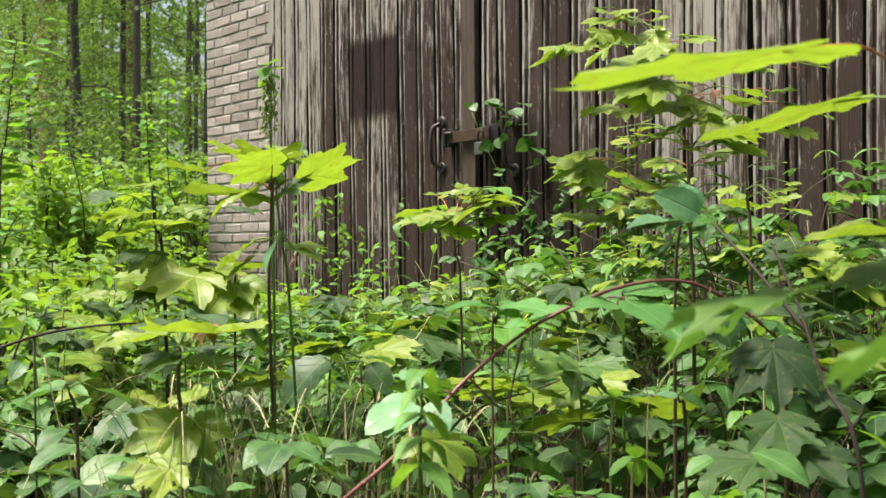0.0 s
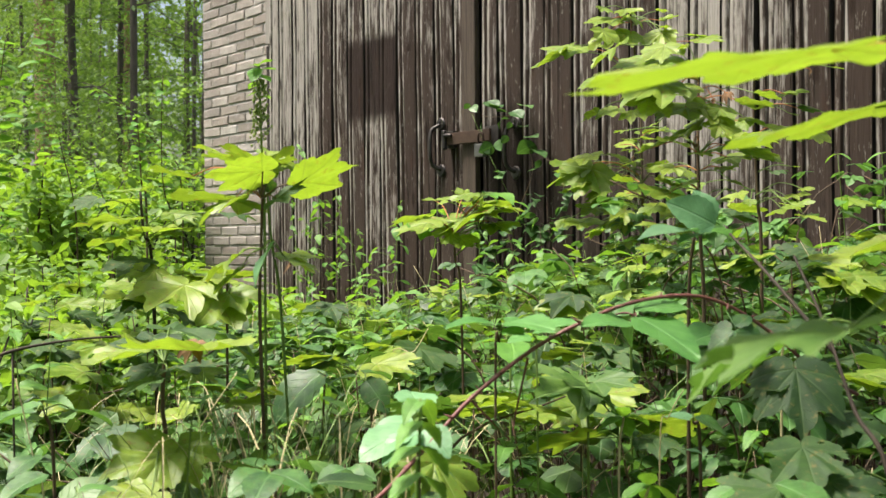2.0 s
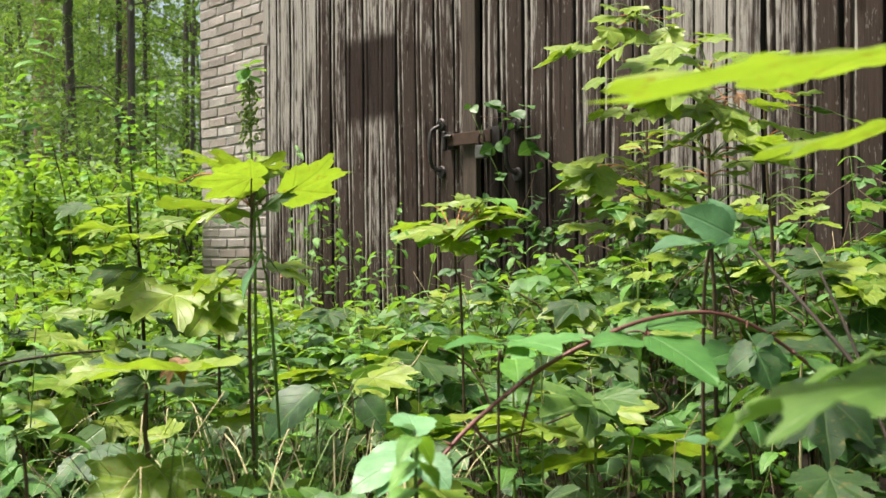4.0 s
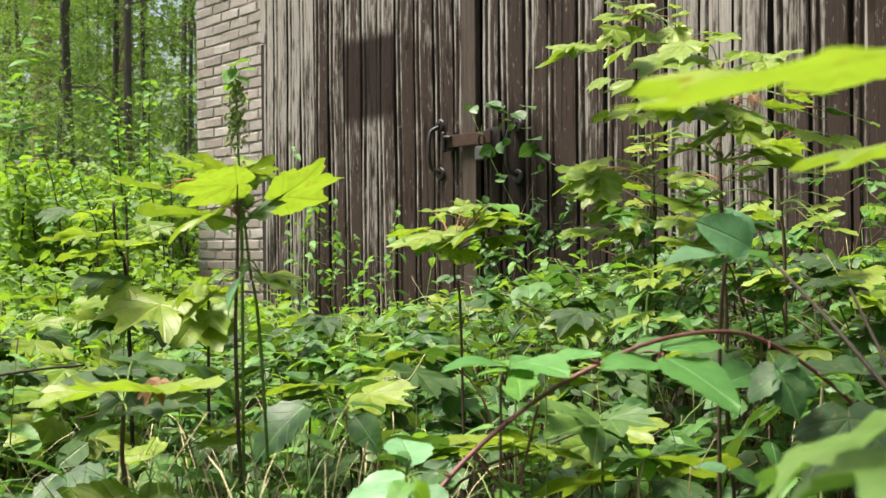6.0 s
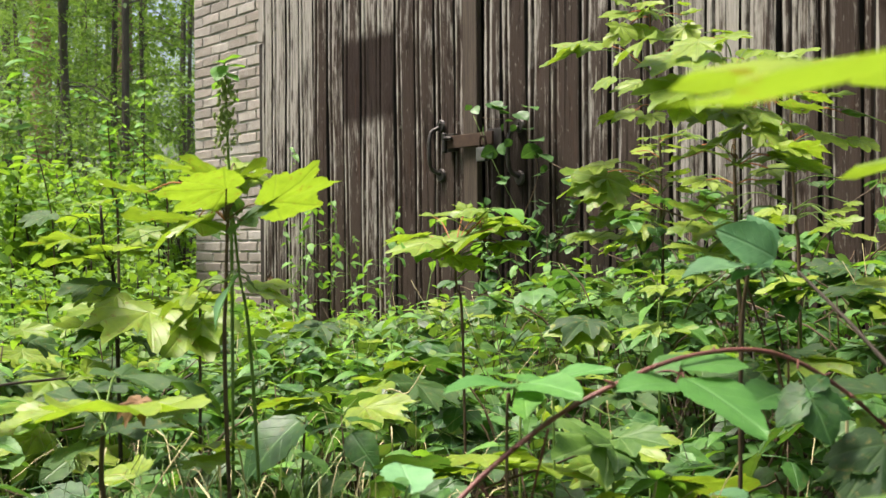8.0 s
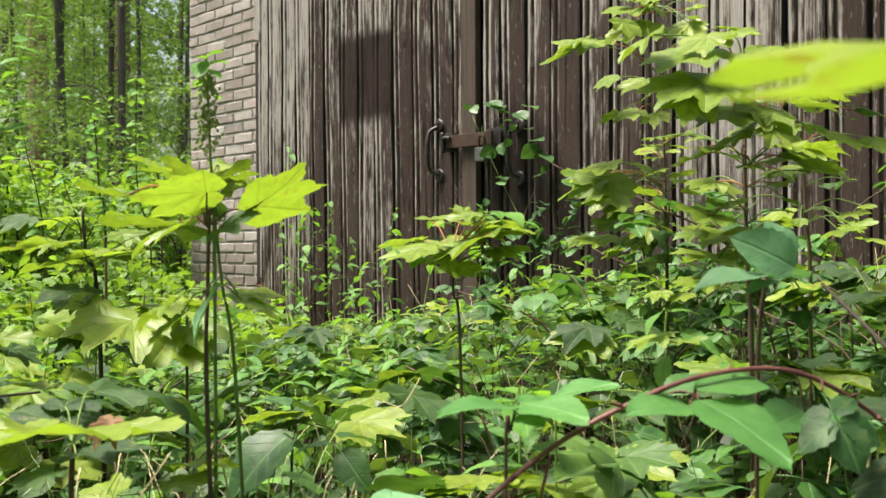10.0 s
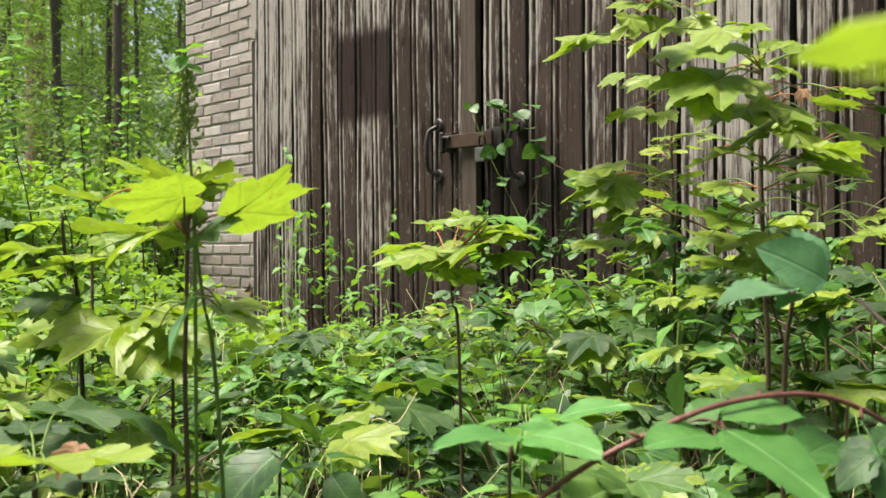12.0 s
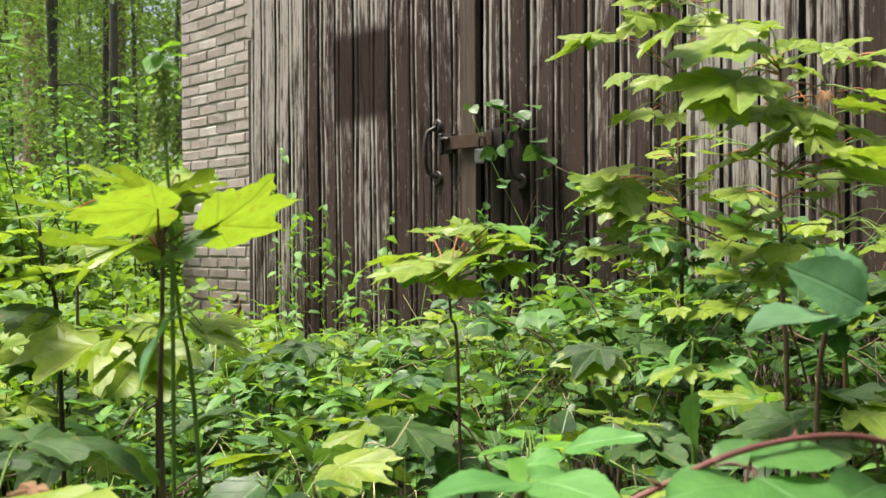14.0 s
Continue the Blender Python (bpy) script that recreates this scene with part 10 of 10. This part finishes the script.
def brambles():
    rng = random.Random(12)
    n = 0
    while n < 95:
        d = 1.1 + 4.6 * rng.random() ** 0.8
        a = radians(rng.uniform(116, 166))
        x, y = 6.1 + d * math.cos(a), -3.5 + d * math.sin(a)
        if y > -0.25 or not free_of_track(x, y, 0.75):
            continue
        bramble_bush(x, y, min(cover_height(x, y) * rng.uniform(0.9, 1.15), sight_cap(x, y) * 0.95), 500 + n, 15)
        n += 1


brambles()


def herb(x, y, h, seed, label="upright herb with pairs of pointed green leaves"):
    """An upright stem with crossed pairs of leaves that get smaller towards the tip."""
    rng = random.Random(seed)
    b = thing("herb", (x, y, ground_height(x, y)), label, "herb", "upright herbs")
    lx, ly = rng.gauss(0, 0.05), rng.gauss(0, 0.05)
    line = smooth_line([(x, y, 0), (x + lx * 0.4, y + ly * 0.4, h * 0.5), (x + lx, y + ly, h)], 8)
    tube("stem", line[::4], 0.0022, 0.001, M_STEM_GREEN if seed % 3 else M_STEM_BROWN, b, 4, 4)
    turn = rng.uniform(0, 180)
    pairs = rng.randint(6, 9)
    for k in range(pairs):
        f = 0.3 + 0.7 * k / (pairs - 1)
        p = line[min(int(f * (len(line) - 1)), len(line) - 1)]
        size = (0.035 + 0.05 * math.sin(math.pi * min(f, 0.97)) ** 0.8) * rng.uniform(0.75, 1.2)
        for s in (0, 180):
            m = Matrix.Translation(p) @ pose(0, 0, 0, 0, 0, turn + s + rng.uniform(-12, 12)) @ pose(0, 0, 0, rng.gauss(8, 12), rng.gauss(0, 10), 0) @ Matrix.Diagonal((size, size, size, 1))
            child("leaf", rng.choice(NETTLE if seed % 2 else FRESH if seed % 5 == 0 else NETTLE), b, m)
        turn += 90
    return b


def seedling(x, y, h, seed):
    """A knee-high sycamore with a few lobed leaves round its tip."""
    rng = random.Random(seed)
    b = thing("sycamore_seedling", (x, y, ground_height(x, y)), "small sycamore seedling with lobed yellow-green leaves", "seedling", "sycamore seedlings")
    top = np.array((x + rng.gauss(0, 0.03), y + rng.gauss(0, 0.03), h))
    tube("stem", [(x, y, 0), (x, y, h * 0.5), top], 0.0025, 0.0015, M_STEM_BROWN, b, 5, 4)
    for k in range(rng.randint(5, 8)):
        a = rng.uniform(0, 2 * math.pi)
        low = rng.choice((0, 0, 0.35)) * h * rng.random()
        base = top + np.array((math.cos(a) * 0.05, math.sin(a) * 0.05, rng.uniform(-0.01, 0.03) - low))
        size = rng.uniform(0.05, 0.105)
        tip = base + np.array((math.cos(a), math.sin(a), rng.uniform(-0.45, 0.1))) * size
        child("leaf", rng.choice(SYC if rng.random() < 0.45 else SYC_DARK), b, leaf_pose(base, tip, rng.uniform(-20, 20)))
        tube("leaf_stalk", [top - np.array((0, 0, low)), base], 0.0011, 0.0009, M_STEM_GREEN, b, 4, 2)
    return b


def scatter_plants():
    rng = random.Random(99)
    n = 0
    while n < 120:
        d = 1.7 + 3.9 * rng.random() ** 0.9
        a = radians(rng.uniform(115, 160))
        x, y = 6.1 + d * math.cos(a), -3.5 + d * math.sin(a)
        if y > -0.18 or not free_of_track(x, y, 0.9):
            continue
        h = min(cover_height(x, y) * rng.uniform(1.05, 1.5), sight_cap(x, y) * rng.uniform(0.95, 1.12))
        if n % 3:
            herb(x, y, h, 900 + n)
        else:
            seedling(x, y, h * 0.92, 900 + n)
        n += 1
    # taller brambles against the right leaf, where little light comes
    k = 0
    while k < 18:
        x, y = 2.6 + 2.0 * rng.random(), -0.25 - 1.1 * rng.random()
        if math.degrees(math.atan2(y + 3.4, x - 6.0)) > 134.0:
            continue
        bramble_bush(x, y, min(rng.uniform(0.55, 0.85), sight_cap(x, y) + 0.05), 1500 + k, 27, (0.055, 0.10))
        k += 1

    # small plants in front of the wood's edge
    for k in range(44):
        a, d = radians(rng.uniform(155.0, 165.5)), 2.2 + 2.8 * rng.random()
        x, y = 6.0 + d * math.cos(a), -3.4 + d * math.sin(a)
        if k % 3:
            herb(x, y, rng.uniform(0.40, 0.52) + 0.03 * d, 1700 + k)
        else:
            seedling(x, y, rng.uniform(0.40, 0.55), 1700 + k)


scatter_plants()

# ---- brick pier, piece by piece ----
def brick_mesh(length, height, depth, rng):
    """A brick with its face towards -y, edges worn round and uneven."""
    bm = bmesh.new()
    bmesh.ops.create_cube(bm, size=1.0)
    for v in bm.verts:
        v.co = Vector((v.co.x * length, v.co.y * depth, v.co.z * height))
    bmesh.ops.bevel(bm, geom=[e for e in bm.edges if all(v.co.y < 0 for v in e.verts)], offset=0.0048, segments=1, affect="EDGES")
    for v in bm.verts:
        v.co += Vector((rng.uniform(-1, 1) * 0.0036, rng.uniform(-1, 1) * 0.0008, rng.uniform(-1, 1) * 0.0026))
    me = bpy.data.meshes.new("brick")
    bm.to_mesh(me)
    bm.free()
    me.materials.append(M_BRICK)
    return me


def build_pier():
    rng = random.Random(3)
    pier = tagged(thing("wall_brick_pier", (-0.42, 0.0, 0.0), "wall of old grey-beige brick with pale joints", "brick wall"), kind="structure")
    part("mortar", box_bm(-0.842, 0.012, 0.0050, 0.26, -0.1, WALL_TOP), M_MORTAR, pier)
    course, stretch, joint = 0.0625, 0.221, 0.0115
    kinds = {}
    z = -0.0625
    row = 1
    while z + course < WALL_TOP:
        # joints lie at -0.389 + n * 0.221 in every other course
        first = -0.389 if row % 2 == 0 else -0.389 + stretch / 2
        cuts = sorted({-0.842, 0.012} | {round(first + k * stretch, 4) for k in range(-4, 4) if -0.82 < first + k * stretch < 0.0})
        for a, b in zip(cuts, cuts[1:]):
            size = round(b - a - joint, 2)
            key = (size, rng.randint(0, 5))
            if key not in kinds:
                kinds[key] = brick_mesh(size, course - joint + 0.001, 0.1, rng)
            m = pose((a + b) / 2, 0.048 + rng.uniform(-0.003, 0.002), z + course / 2 + rng.uniform(-0.0015, 0.0015), rng.uniform(-0.8, 0.8), rng.uniform(-0.7, 0.7), rng.uniform(-0.7, 0.7))
            child("brick", kinds[key], pier, m)
        z += course
        row += 1


build_pier()
